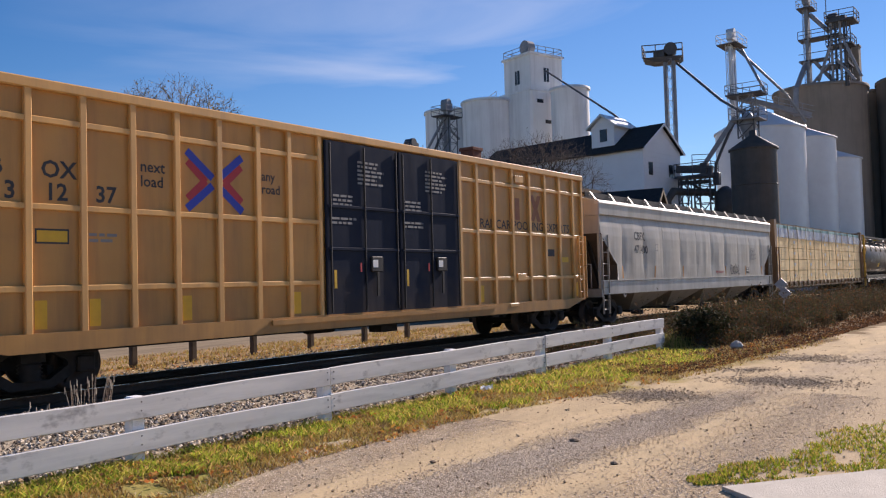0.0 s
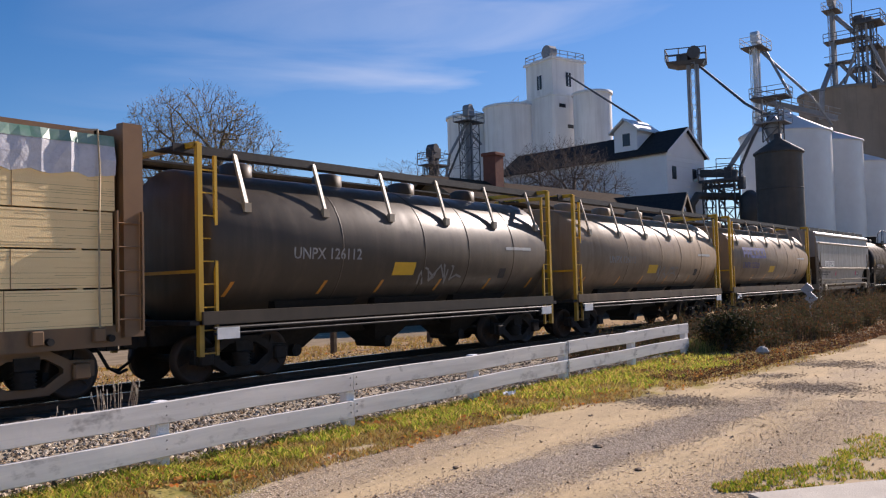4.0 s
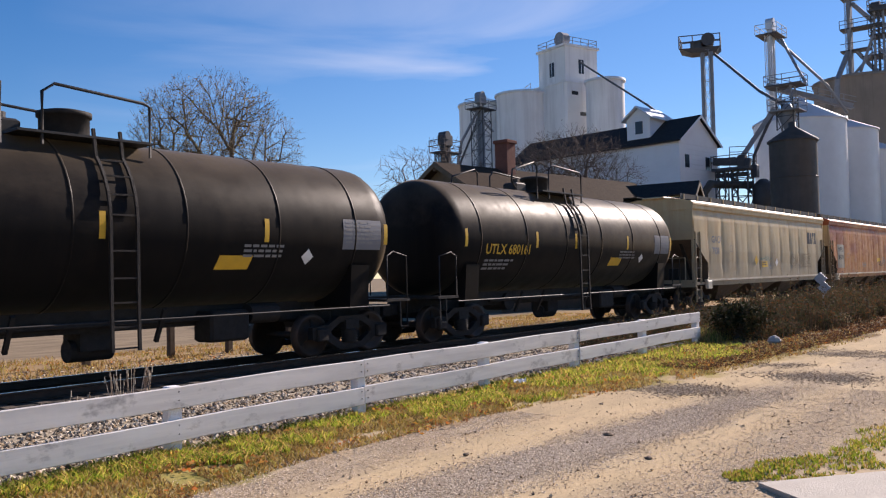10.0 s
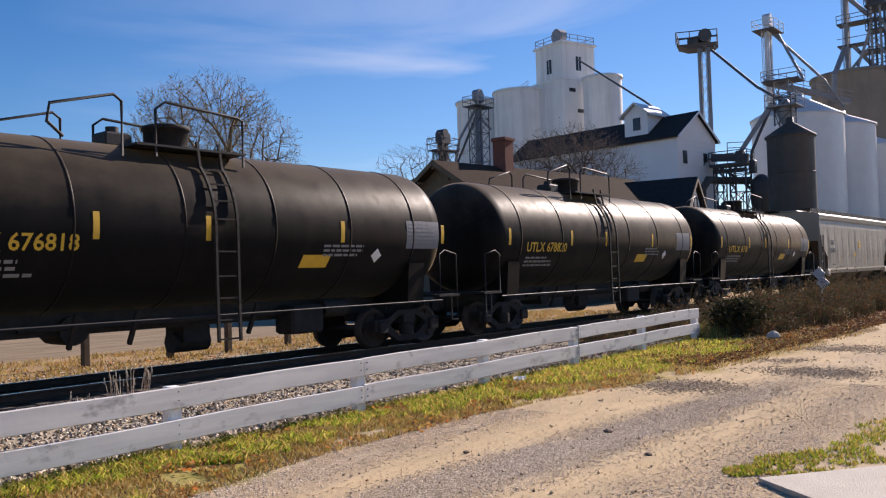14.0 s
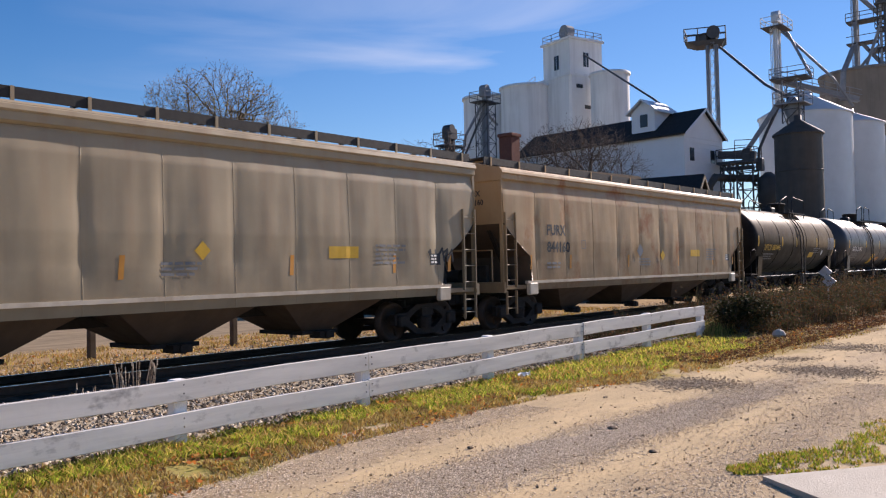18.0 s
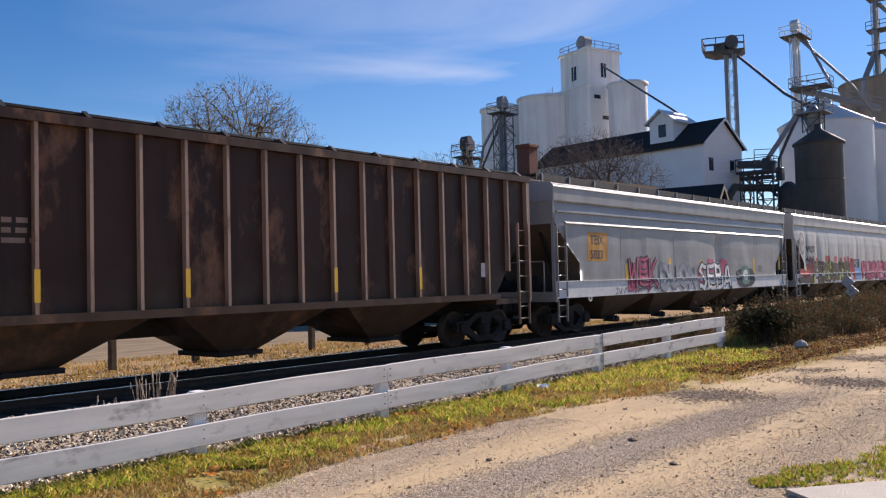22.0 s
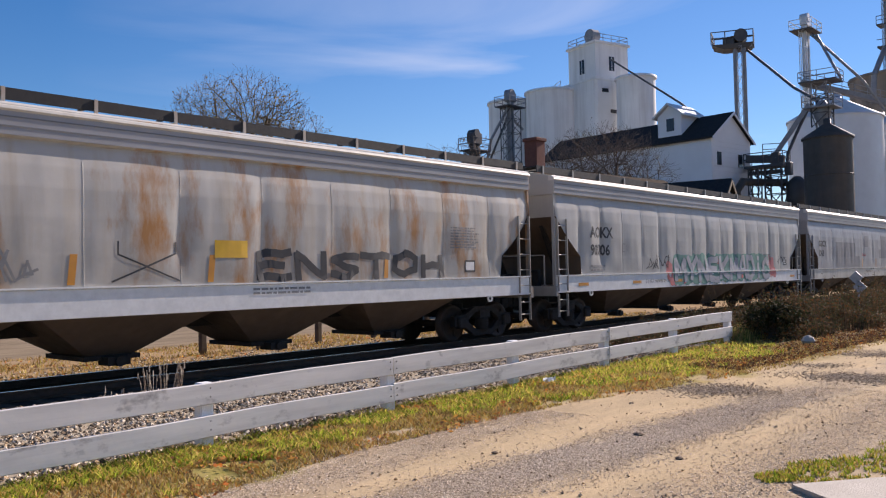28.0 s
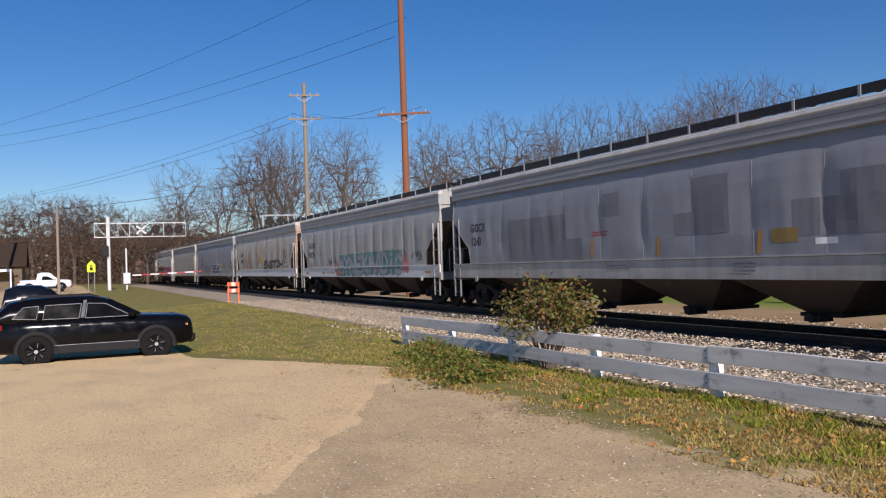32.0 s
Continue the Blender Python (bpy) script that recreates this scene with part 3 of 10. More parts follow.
ME_LADDER_TALL = ladder_mesh(0.42, 3.2, 8)
ME_STEP = ladder_mesh(0.44, 0.62, 2, 0.03)
SPIN = {-1: [], 1: []}


def running_gear(car, half, inset=2.0, material=None):
    for s in (-1, 1):
        tr = part("truck", ME_BOLSTER, None, car, "sooty cast steel truck with springs", pose(s * (half - inset), 0, 0))
        for y in (-1, 1):
            part("sideframe", ME_SIDEFRAME, material, tr, "", pose(0, y * 1.0, 0, 0, 0, 0 if y < 0 else 180))
            if y < 0:
                part("spring_pack", ME_SPRING, None, tr, "", pose(0, y * 1.0, 0))
                for x in (-1, 1):
                    part("axle_box", ME_AXLEBOX, material, tr, "", pose(x * 0.89, y * 1.06, 0))
        for x in (-1, 1):
            SPIN[x].append(part("wheelset", ME_WHEELSET, None, tr, "pair of steel wheels on an axle", pose(x * 0.89, 0, 0.457)))
        part("coupler", ME_COUPLER, None, car, "", pose(s * (half - 0.32), 0, 0, 0, 0, 0 if s > 0 else 180))


def lerp_profile(points):
    zs = [p[1] for p in points]
    ys = [p[0] for p in points]
    return lambda z: float(np.interp(z, zs, ys))


CARS = []


def start_car(name, label, lo, hi):
    car = thing(name, label, name.replace("_", " "), "freight cars of the train")
    CARS.append((car, (lo + hi) / 2, hi - lo))
    return car, (hi - lo) / 2


# ---- covered hopper ----
def covered_hopper(lo, hi, paint, label, bays=3, deep=True, trim=None, seed=0, bright=None, plates=11, angled=False, walk_mat=None, top=4.30, fascia=None, end_paint=None, dents=1.0, rail=None, leaning=False, grooves=True, bay_paint=None):
    """Long body with bulging sheets, cut away below at both ends, hopper bays beneath, a walkway on the roof."""
    car, half = start_car("covered_hopper", label, lo, hi)
    trim = trim or paint
    a = half - 0.62
    eave = top - 0.46 if deep else top - 0.28
    zs = 1.56 if deep else 1.3
    if angled:
        pts = [(1.30, 0.95), (1.42, 1.55), (1.52, 2.2), (1.60, 2.25), (1.60, 3.6), (1.52, 3.75), (1.46, top)]
    else:
        pts = [(1.53, zs - 0.25), (1.56, zs), (1.585, zs + 0.5), (1.60, zs + 1.1), (1.588, zs + 1.55), (1.555, eave - 0.4), (1.5, eave - 0.1), (1.465, eave)]
    side = lerp_profile(pts)
    cut = 3.2 if deep else 2.85
    knee = 2.12 if deep else 1.98

    def reach(z):
        """Half the body's length at one height: the side sheets are cut away in a curve below."""
        if z >= cut:
            return a
        if z >= knee:
            u = (cut - z) / (cut - knee)
            return a - 1.2 * (0.7 * u + 0.3 * u * u)
        return a - 1.2 - 0.16 * (knee - z)

    near = [(y, z) for y, z in pts if z <= eave + 0.001 or angled]
    rows = []
    zz = sorted({z for _, z in near} | {cut, cut - 0.001, knee} | {zs - 0.25 + (eave - zs + 0.25) * i / 34 for i in range(35)})
    body = Mesher()
    cols = plates * 15
    bulge = 0.055 if not angled else 0.016
    rng = random.Random(seed)
    lean = [dents * (0.45 + 1.4 * rng.random() ** 2) for _ in range(plates + 1)]

    def dip(x, z):
        if z <= zs + 0.02 or z >= eave:
            return 0.0
        u = (x + a) / (2 * a) * plates
        k = min(plates, max(0, round(u)))
        d = abs(u - k) * 2
        band = min(1.0, (z - zs) / 0.6) * min(1.0, (eave - z) / 1.1)
        flow = 0.014 * noise.noise(Vector((x * 1.3 + seed * 7, z * 0.5, seed))) + 0.012 * noise.noise(Vector((x * 3.1 + seed * 3, z * 0.8, seed + 4)))
        return band * (bulge * lean[k] * (0.5 * (1 - d) ** 1.5 + 0.35 * max(0.0, 1 - d * 4.0) ** 1.6) + 0.02 + flow)

    for sgn in (-1, 1):
        rings = []
        for z in zz:
            r = reach(z)
            xs = [min(r, max(-r, -a + 2 * a * j / cols)) for j in range(cols + 1)]
            rings.append([(x, sgn * (side(z) - dip(x, z)), z) for x in xs])
        body.loft(rings, closed=False, caps=False, smooth=True)
    for s in (-1, 1):
        part("end_wall", Mesher().loft([[(s * reach(z), -side(z), z), (s * reach(z), side(z), z)] for z in zz if z >= cut], closed=False, caps=False), end_paint or paint, car, "flat end wall of the car")
        # shade under the end is put into the sheet's dark colour
        part("slope_sheet", Mesher().loft([[(s * reach(z), -side(z), z), (s * reach(z), side(z), z)] for z in zz if z <= cut], closed=False, caps=False), M_BAY, car, "slope sheet coloured dark for the shade under the car's end")
    body.add([(-reach(zz[0]), -side(zz[0]), zz[0]), (reach(zz[0]), -side(zz[0]), zz[0]), (reach(zz[0]), side(zz[0]), zz[0]), (-reach(zz[0]), side(zz[0]), zz[0])], [(0, 1, 2, 3)])
    part("body", body, paint, car)
    # weld seams between the side sheets, with one fold at each
    for i in range(1, plates):
        x = -a + 2 * a * i / plates
        if abs(x) < reach(zs) - 0.1:
            part("seam", Mesher().loft([[(x - 0.012, -side(z) + dip(x, z) + 0.003, z), (x, -side(z) + dip(x, z) - 0.005, z), (x + 0.012, -side(z) + dip(x, z) + 0.003, z)] for z in zz if z < eave - 0.25], closed=False, caps=False), paint, car)
    # fascia and roof
    roof = Mesher()
    if not angled:
        roof.loft([[(x, -1.50, eave - 0.02), (x, -1.56, eave + 0.02), (x, -1.56, top), (x, -1.47, top + 0.045), (x, -0.75, top + 0.19), (x, 0.75, top + 0.19), (x, 1.47, top + 0.045), (x, 1.56, top), (x, 1.56, eave + 0.02), (x, 1.50, eave - 0.02)] for x in (-a - 0.05, a + 0.05)])
    else:
        roof.loft([[(x, -1.47, top - 0.03), (x, -1.53, top), (x, -1.4, top + 0.08), (x, -0.7, top + 0.2), (x, 0.7, top + 0.2), (x, 1.4, top + 0.08), (x, 1.53, top), (x, 1.47, top - 0.03)] for x in (-a - 0.03, a + 0.03)])
    part("roof", roof, paint, car)
    if deep and not angled:
        part("fascia", Mesher().box(-a - 0.02, a + 0.02, -1.568, -1.5, eave + 0.01, top - 0.1), fascia or M_FASCIA, car, "dull grey band under the roof rail")
        for k in (0.16, 0.3) if grooves else ():
            part("fascia_groove", Mesher().box(-a, a, -1.578, -1.56, eave + k - 0.03, eave + k - 0.012), M_PATCH, car)
    drop = 0.1 if deep else 0.13
    part("roof_edge", Mesher().loft([[(x, -1.575, top - drop), (x, -1.60, top - drop + 0.03), (x, -1.585, top - 0.03), (x, -1.5, top + 0.045), (x, -1.40, top + 0.06), (x, -1.40, top - drop)][::-1] for x in (-a - 0.06, a + 0.06)], smooth=False), rail or ((M_RAILPAINT if bright is M_WHITE else bright) if deep and bright else paint), car, "sloping roof rail along the eave")
    if angled:
        for z in (2.2, 1.55, 3.62):
            part("side_rib", Mesher().loft([[(x, -side(z) - 0.005, z - 0.05), (x, -side(z) - 0.09, z - 0.02), (x, -side(z) - 0.09, z + 0.03), (x, -side(z) - 0.005, z + 0.06)] for x in (-a + 0.2, a - 0.2)]), trim, car)
    # hatches and walkway
    part("roof_coaming", Mesher().box(-a + 0.1, a - 0.1, -0.5, 0.5, top + 0.05, top + 0.2), walk_mat or M_GRATE, car)
    for i in range(5):
        x = -a * 0.84 + a * 1.68 * i / 4
        part("hatch_cover", Mesher().soft(x - a * 0.18, x + a * 0.18, -0.46, 0.46, top + 0.18, top + 0.26, 0.03), paint, car)
    for y in (-1, 1):
        walkway = Mesher()
        y0, y1 = y * 0.62, y * 1.18
        walkway.box(-a - 0.3, a + 0.3, min(y0, y1), max(y0, y1), top + 0.29, top + 0.31)
        walkway.box(-a - 0.3, a + 0.3, y1 - 0.015, y1 + 0.015, top + 0.14, top + 0.325)
        for i in range(int(a * 5)):
            x = -a + i * 0.4
            walkway.box(x, x + 0.03, min(y0, y1), max(y0, y1), top + 0.26, top + 0.291)
        part("running_board", walkway, walk_mat or M_GRATE, car, "dark steel roof walkway")
    br = Mesher()
    if not leaning:
        br.box(-0.03, 0.03, -1.215, -1.19, top + 0.07, top + 0.33).beam((0, -1.21, top + 0.24), (0, -0.6, top + 0.24), 0.05, 0.04)
    else:
        br.beam((0, -1.43, top + 0.05), (0, -1.215, top + 0.35), 0.06, 0.03).beam((0, -1.21, top + 0.24), (0, -0.6, top + 0.24), 0.05, 0.04)
    me_br = br.mesh("walkway_bracket")
    n = 13
    for i in range(n + 1):
        part("walkway_bracket", me_br, trim, car, "", pose(-a + 2 * a * i / n, 0, 0))
    # sills
    if deep:
        for y in (-1, 1):
            part("side_sill", Mesher().loft([[(x, y * 1.50, 1.1), (x, y * 1.575, 1.11), (x, y * 1.58, 1.54), (x, y * 1.57, 1.56), (x, y * 1.50, 1.57)][::-y] for x in (-a + 0.02, a - 0.02)]), bright or trim, car)
            part("sill_top", Mesher().box(-a + 0.02, a - 0.02, min(y * 1.47, y * 1.612), max(y * 1.47, y * 1.612), 1.565, 1.592), bright or trim, car, "pale flange of the side sill")
    else:
        for y in (-1, 1):
            part("side_sill", Mesher().box(-a + 1.05, a - 1.05, min(y * 1.5, y * 1.60), max(y * 1.5, y * 1.60), 1.235, 1.31), bright or trim, car)
            for s in (-1, 1):
                part("jacking_pad", Mesher().soft(s * (a - 1.3) - 0.2, s * (a - 1.3) + 0.2, min(y * 1.5, y * 1.64), max(y * 1.5, y * 1.64), 0.93, 1.25, 0.02), bright or trim, car)
    part("centre_sill", Mesher().box(-half + 0.5, half - 0.5, -0.2, 0.2, 0.78, 1.12), M_UNDER, car)
    # ends: platform, corner post, ladders, slope-sheet stiffener
    for s in (-1, 1):
        part("end_platform", Mesher().box(min(s * (a - 1.1), s * (a + 0.06)), max(s * (a - 1.1), s * (a + 0.06)), -1.5, 1.5, 1.1, 1.2), trim, car)
        part("end_sill", Mesher().box(min(s * (a - 0.02), s * (a + 0.08)), max(s * (a - 0.02), s * (a + 0.08)), -1.6, 1.6, 1.02, 1.3), trim, car)
        for y in (-1, 1):
            part("corner_post", Mesher().box(s * a - 0.04, s * a + 0.04, y * 1.5 - 0.04, y * 1.5 + 0.04, 1.2, eave), trim, car)
            part("ladder", ME_LADDER_LONG, trim, car, "", pose(s * (a - 0.28), y * 1.58, 1.15))
            part("step", ME_STEP, trim, car, "", pose(s * (a - 0.28), y * 1.58, 0.45))
            part("slope_stiffener", Mesher().beam((s * (a - 1.25), y * 0.95, 1.15), (s * (a - 0.12), y * 0.95, cut), 0.12, 0.1), M_UNDER, car)
        part("end_ladder", ME_LADDER_TALL, trim, car, "", pose(s * (a + 0.07), 0.95, 1.15, 0, 0, 90))
        part("brake_cylinder", Mesher().cyl((s * (a - 0.55), 0.3, 1.45), (s * (a - 0.55), 0.9, 1.45), 0.2, n=12), M_UNDER, car)
        part("brake_stand", Mesher().soft(s * (a - 0.3) - 0.08, s * (a - 0.3) + 0.08, -0.8, -0.4, 1.2, 1.75, 0.02), M_UNDER, car)
        part("end_handrail", Mesher().rail([(s * (a + 0.05), -1.2, 2.15), (s * (a + 0.05), 1.2, 2.15)], 0.03).rail([(s * (a + 0.05), -1.2, 1.2), (s * (a + 0.05), -1.2, 2.15)], 0.03), trim, car)
    for s in (-1, 1) if deep else ():
        x = s * (a - 1.75)
        part("jacking_eye", Mesher().rail([(x + 0.075 * math.cos(0.5 * k), -1.58, 1.06 + 0.07 * math.sin(0.5 * k)) for k in range(14)], 0.035), bright or trim, car, "steel eye under the sill")
    # hopper bays
    span = 2 * (half - 3.35)
    zb = 1.13 if deep else 1.25
    for i in range(bays):
        x = -span / 2 + span * (i + 0.5) / bays
        w = span / bays * (0.47 if deep else 0.5)
        bay = Mesher().hexa([(x - 0.42, -0.62, 0.42), (x + 0.42, -0.62, 0.42), (x + 0.42, 0.62, 0.42), (x - 0.42, 0.62, 0.42)], [(x - w, -1.47, zb), (x + w, -1.47, zb), (x + w, 1.47, zb), (x - w, 1.47, zb)])
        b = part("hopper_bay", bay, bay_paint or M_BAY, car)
        part("outlet_gate", Mesher().box(x - 0.5, x + 0.5, -0.72, 0.72, 0.34, 0.42).box(x - 0.2, x + 0.2, -0.95, -0.6, 0.26, 0.4).cyl((x, -1.0, 0.33), (x, -0.7, 0.33), 0.09, n=8), M_UNDER, b, "dark steel outlet gate")
    running_gear(car, half, 2.0)

    def outer(z):
        return max(side(min(max(z, zs - 0.25), eave)), (1.58 if deep and 1.1 < z < 1.6 else 0))
    DIP[outer] = dip
    return car, a, outer


# ---- tank car ----
def tank_car(lo, hi, paint, label, number, style=0, seed=0, text=None, rings=6, mx=None, lx=None):
    car, half = start_car("tank_car", label, lo, hi)
    R, zc = 1.53, 2.68
    a = half - 0.95
    head = [(a - 0.62, 1.0), (a - 0.4, 0.985), (a - 0.22, 0.93), (a - 0.09, 0.82), (a - 0.02, 0.6), (a + 0.015, 0.3), (a + 0.02, 0.02)]
    sec = [(-x, r) for x, r in reversed(head)] + [(x, r) for x, r in head]
    n = 44
    shell = Mesher().loft([[(x, -R * r * math.sin(2 * math.pi * i / n), zc + R * r * math.cos(2 * math.pi * i / n)) for i in range(n)] for x, r in sec], smooth=True)
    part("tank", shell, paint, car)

    def side(z):
        return math.sqrt(max(0.05, R * R - (z - zc) ** 2))

    for i in range(rings):
        x = -a * 0.8 + a * 1.6 * i / (rings - 1)
        part("weld_band", Mesher().loft([[(x + k, -(R + d) * math.sin(2 * math.pi * j / n), zc + (R + d) * math.cos(2 * math.pi * j / n)) for j in range(n)] for k, d in ((-0.03, -0.004), (-0.02, 0.012), (0.02, 0.012), (0.03, -0.004))], caps=False, smooth=True), paint, car)
    # frame along the bottom, stub sills and bolsters
    for s in (-1, 1):
        part("stub_sill", Mesher().box(min(s * (half - 0.55), s * (a - 2.4)), max(s * (half - 0.55), s * (a - 2.4)), -0.22, 0.22, 0.76, 1.2), M_UNDER, car)
        part("bolster", Mesher().hexa([(s * (half - 2.3), -1.35, 1.05), (s * (half - 1.75), -1.35, 1.05), (s * (half - 1.75), 1.35, 1.05), (s * (half - 2.3), 1.35, 1.05)][::s], [(s * (half - 2.3), -1.42, 1.95), (s * (half - 1.75), -1.42, 1.95), (s * (half - 1.75), 1.42, 1.95), (s * (half - 2.3), 1.42, 1.95)][::s]), paint, car)
        part("end_platform", Mesher().box(min(s * (a - 0.35), s * (half - 0.52)), max(s * (a - 0.35), s * (half - 0.52)), -1.5, 1.5, 1.12, 1.18), M_UNDER, car)
        for y in (-1, 1):
            g = Mesher().pipe([(s * (a - 0.3), y * 1.48, 1.15), (s * (a - 0.3), y * 1.48, 2.15), (s * (a - 0.1), y * 1.48, 2.25), (s * (a + 0.35), y * 1.48, 2.15), (s * (a + 0.35), y * 1.48, 0.5)], 0.02, 5)
            g.beam((s * (a + 0.12), y * 1.48, 0.55), (s * (a + 0.36), y * 1.48, 0.55), 0.04, 0.02).pipe([(s * (a + 0.12), y * 1.48, 1.15), (s * (a + 0.12), y * 1.48, 0.55)], 0.018, 5)
            part("grab_rail", g, M_GRATE, car)
    for y in (-1, 1):
        part("side_rail", Mesher().cyl((-a + 0.3, y * 1.52, 1.04), (a - 0.3, y * 1.52, 1.04), 0.02, n=6), M_GALV if style == 0 else M_GRATE, car, "long handrail under the tank")
    part("underframe_piping", Mesher().cyl((-a * 0.55, -0.5, 0.95), (a * 0.55, -0.5, 0.95), 0.05, n=6).cyl((-0.4, 0, 0.5), (0.4, 0, 0.5), 0.2, n=12).box(-0.3, 0.3, -0.3, 0.3, 0.5, 1.25), M_UNDER, car)
    part("centre_sill", Mesher().box(-a + 2.0, a - 2.0, -0.4, 0.4, 0.82, 1.25), M_UNDER, car)
    part("brake_gear", Mesher().soft(a * 0.3, a * 0.44, -0.9, -0.3, 0.5, 1.1, 0.05), M_UNDER, car)
    for x in (-a * 0.45, -a * 0.28, a * 0.12):
        part("hanger", Mesher().beam((x, -1.2, 1.2), (x, -0.9, 0.62), 0.07), M_UNDER, car)
    part("brake_cylinder", Mesher().cyl((a * 0.45, -0.7, 1.0), (a * 0.45 + 0.7, -0.7, 1.0), 0.2, n=12), M_UNDER, car)
    part("air_reservoir", Mesher().cyl((-a * 0.4, -0.5, 0.9), (-a * 0.4, 0.3, 0.9), 0.26, n=12), M_UNDER, car)
    # top works
    zt = zc + R
    mx = mx if mx is not None else (0.6 if style == 0 else -0.4)
    lx = lx if lx is not None else (-0.8 if style == 0 else -0.2)
    part("manway", Mesher().spin([(0.42, zt - 0.1), (0.42, zt + 0.38), (0.46, zt + 0.38), (0.46, zt + 0.46), (0.3, zt + 0.5), (0.02, zt + 0.52)], 20, (mx, 0)), M_UNDER, car, "black round manway housing")
    part("valve_box", Mesher().soft(mx - 1.4, mx - 0.85, -0.25, 0.25, zt - 0.05, zt + 0.22, 0.04).cyl((mx - 1.12, 0, zt + 0.2), (mx - 1.12, 0, zt + 0.34), 0.12, n=10), M_GRATE, car)
    w = -2.2 if style == 0 else -1.3
    for y in (-1, 1):
        part("top_platform", Mesher().box(mx + w, mx + 1.05, min(y * 0.5, y * 1.12), max(y * 0.5, y * 1.12), zt - 0.12, zt - 0.08), M_GRATE, car)
    h = 0.85 if style == 0 else 0.7
    for y in (-1, 1):
        p = mx + 0.35 if style == 0 else mx + 1.0
        q = mx - 1.0 if style == 0 else mx - 0.9
        part("platform_rail", Mesher().pipe([(p, y * 1.08, zt - 0.35), (p, y * 1.08, zt + h - 0.15), (p - 0.12, y * 1.08, zt + h - 0.1), (q + 0.2, y * 1.08, zt + h), (q, y * 1.08, zt + h - 0.15), (q, y * 1.08, zt - 0.3)], 0.028, 6), M_GRATE, car, "bent black pipe handrail")
        p = mx - 1.55
        part("platform_rail", Mesher().pipe([(p, y * 1.08, zt - 0.35), (p, y * 1.08, zt + h - 0.1), (p - 0.15, y * 1.08, zt + h), (p - 1.25, y * 1.08, zt + h - 0.3), (p - 1.3, y * 1.08, zt + 0.1), (p - 1.0, y * 1.0, zt - 0.1)], 0.028, 6), M_GRATE, car, "bent black pipe handrail")
    lad = Mesher()
    for x in (-0.24, 0.24):
        lad.rail([(x, -1.06, zt + 0.05)] + [(x, -(R + 0.06) * math.sin(t), zc + (R + 0.06) * math.cos(t)) for t in np.linspace(0.8, 1.57, 6)] + [(x, -1.6, 1.2), (x, -1.62, 0.55)], 0.05)
    for t in np.linspace(0.85, 1.5, 4):
        lad.beam((-0.24, -(R + 0.06) * math.sin(t), zc + (R + 0.06) * math.cos(t)), (0.24, -(R + 0.06) * math.sin(t), zc + (R + 0.06) * math.cos(t)), 0.03)
    for z in (2.2, 1.75, 1.35, 0.95, 0.6):
        lad.beam((-0.24, -1.6, z), (0.24, -1.6, z), 0.03)
    part("ladder", lad, M_UNDER, car, "curved side ladder", pose(lx, 0, 0))
    # markings
    tm = text or M_WHITE
    marking(car, "reporting_mark", number, -5.1, 2.22, 0.27, tm, side, 0.006, stretch=2.25 / (0.205 * len(number)) if style else 0.98)
    bars(car, "small_print", -5.05, 2.02, 1.5, 3, 0.055, M_FADED, side, seed)
    bars(car, "small_print", 2.3, 2.3, 1.2, 3, 0.05, M_FADED, side, seed + 7)
    patch(car, "data_panel", 4.85, 6.0, 2.28, 2.92, M_PATCH if style else M_UNDER, side, "grey data panel", 0.008, 0.0, 6)
    bars(car, "panel_print", 4.92, 2.84, 1.0, 6, 0.045, M_FADED, side, seed + 5)
    if style == 0:
        patch(car, "yellow_placard", -0.13, 0.6, 1.46, 2.05, M_YELLOW, side, "slanted yellow panel", 0.01, 0.26, 8)
        patch(car, "ochre_panel", 1.34, 2.1, 1.62, 1.86, M_ORANGE, side, "", 0.01, 0.06, 3)
        strips, spots = (-5.9, -2.0, 1.52, 4.03, 6.2), ((4.64, 2.1), (4.62, 1.7))
    else:
        patch(car, "yellow_placard", 1.72, 2.48, 1.88, 2.14, M_YELLOW, side, "yellow information panel", 0.01, 0.06, 5)
        strips, spots = (-6.0, -2.74, -0.6, 2.76, 6.1), ((3.91, 2.12), (5.54, 1.72))
    for x in strips:
        patch(car, "reflector", x, x + 0.11, 2.4, 2.85, M_YELLOW, side, "vertical yellow reflective strip", 0.009, 0.0, 6)
    for (x, z), col in zip(spots, (M_WHITE, M_YELLOW if style == 0 else M_WHITE)):
        diamond(car, x, z, 0.16, side, col)
    running_gear(car, half, 2.0)
    return car, a, side


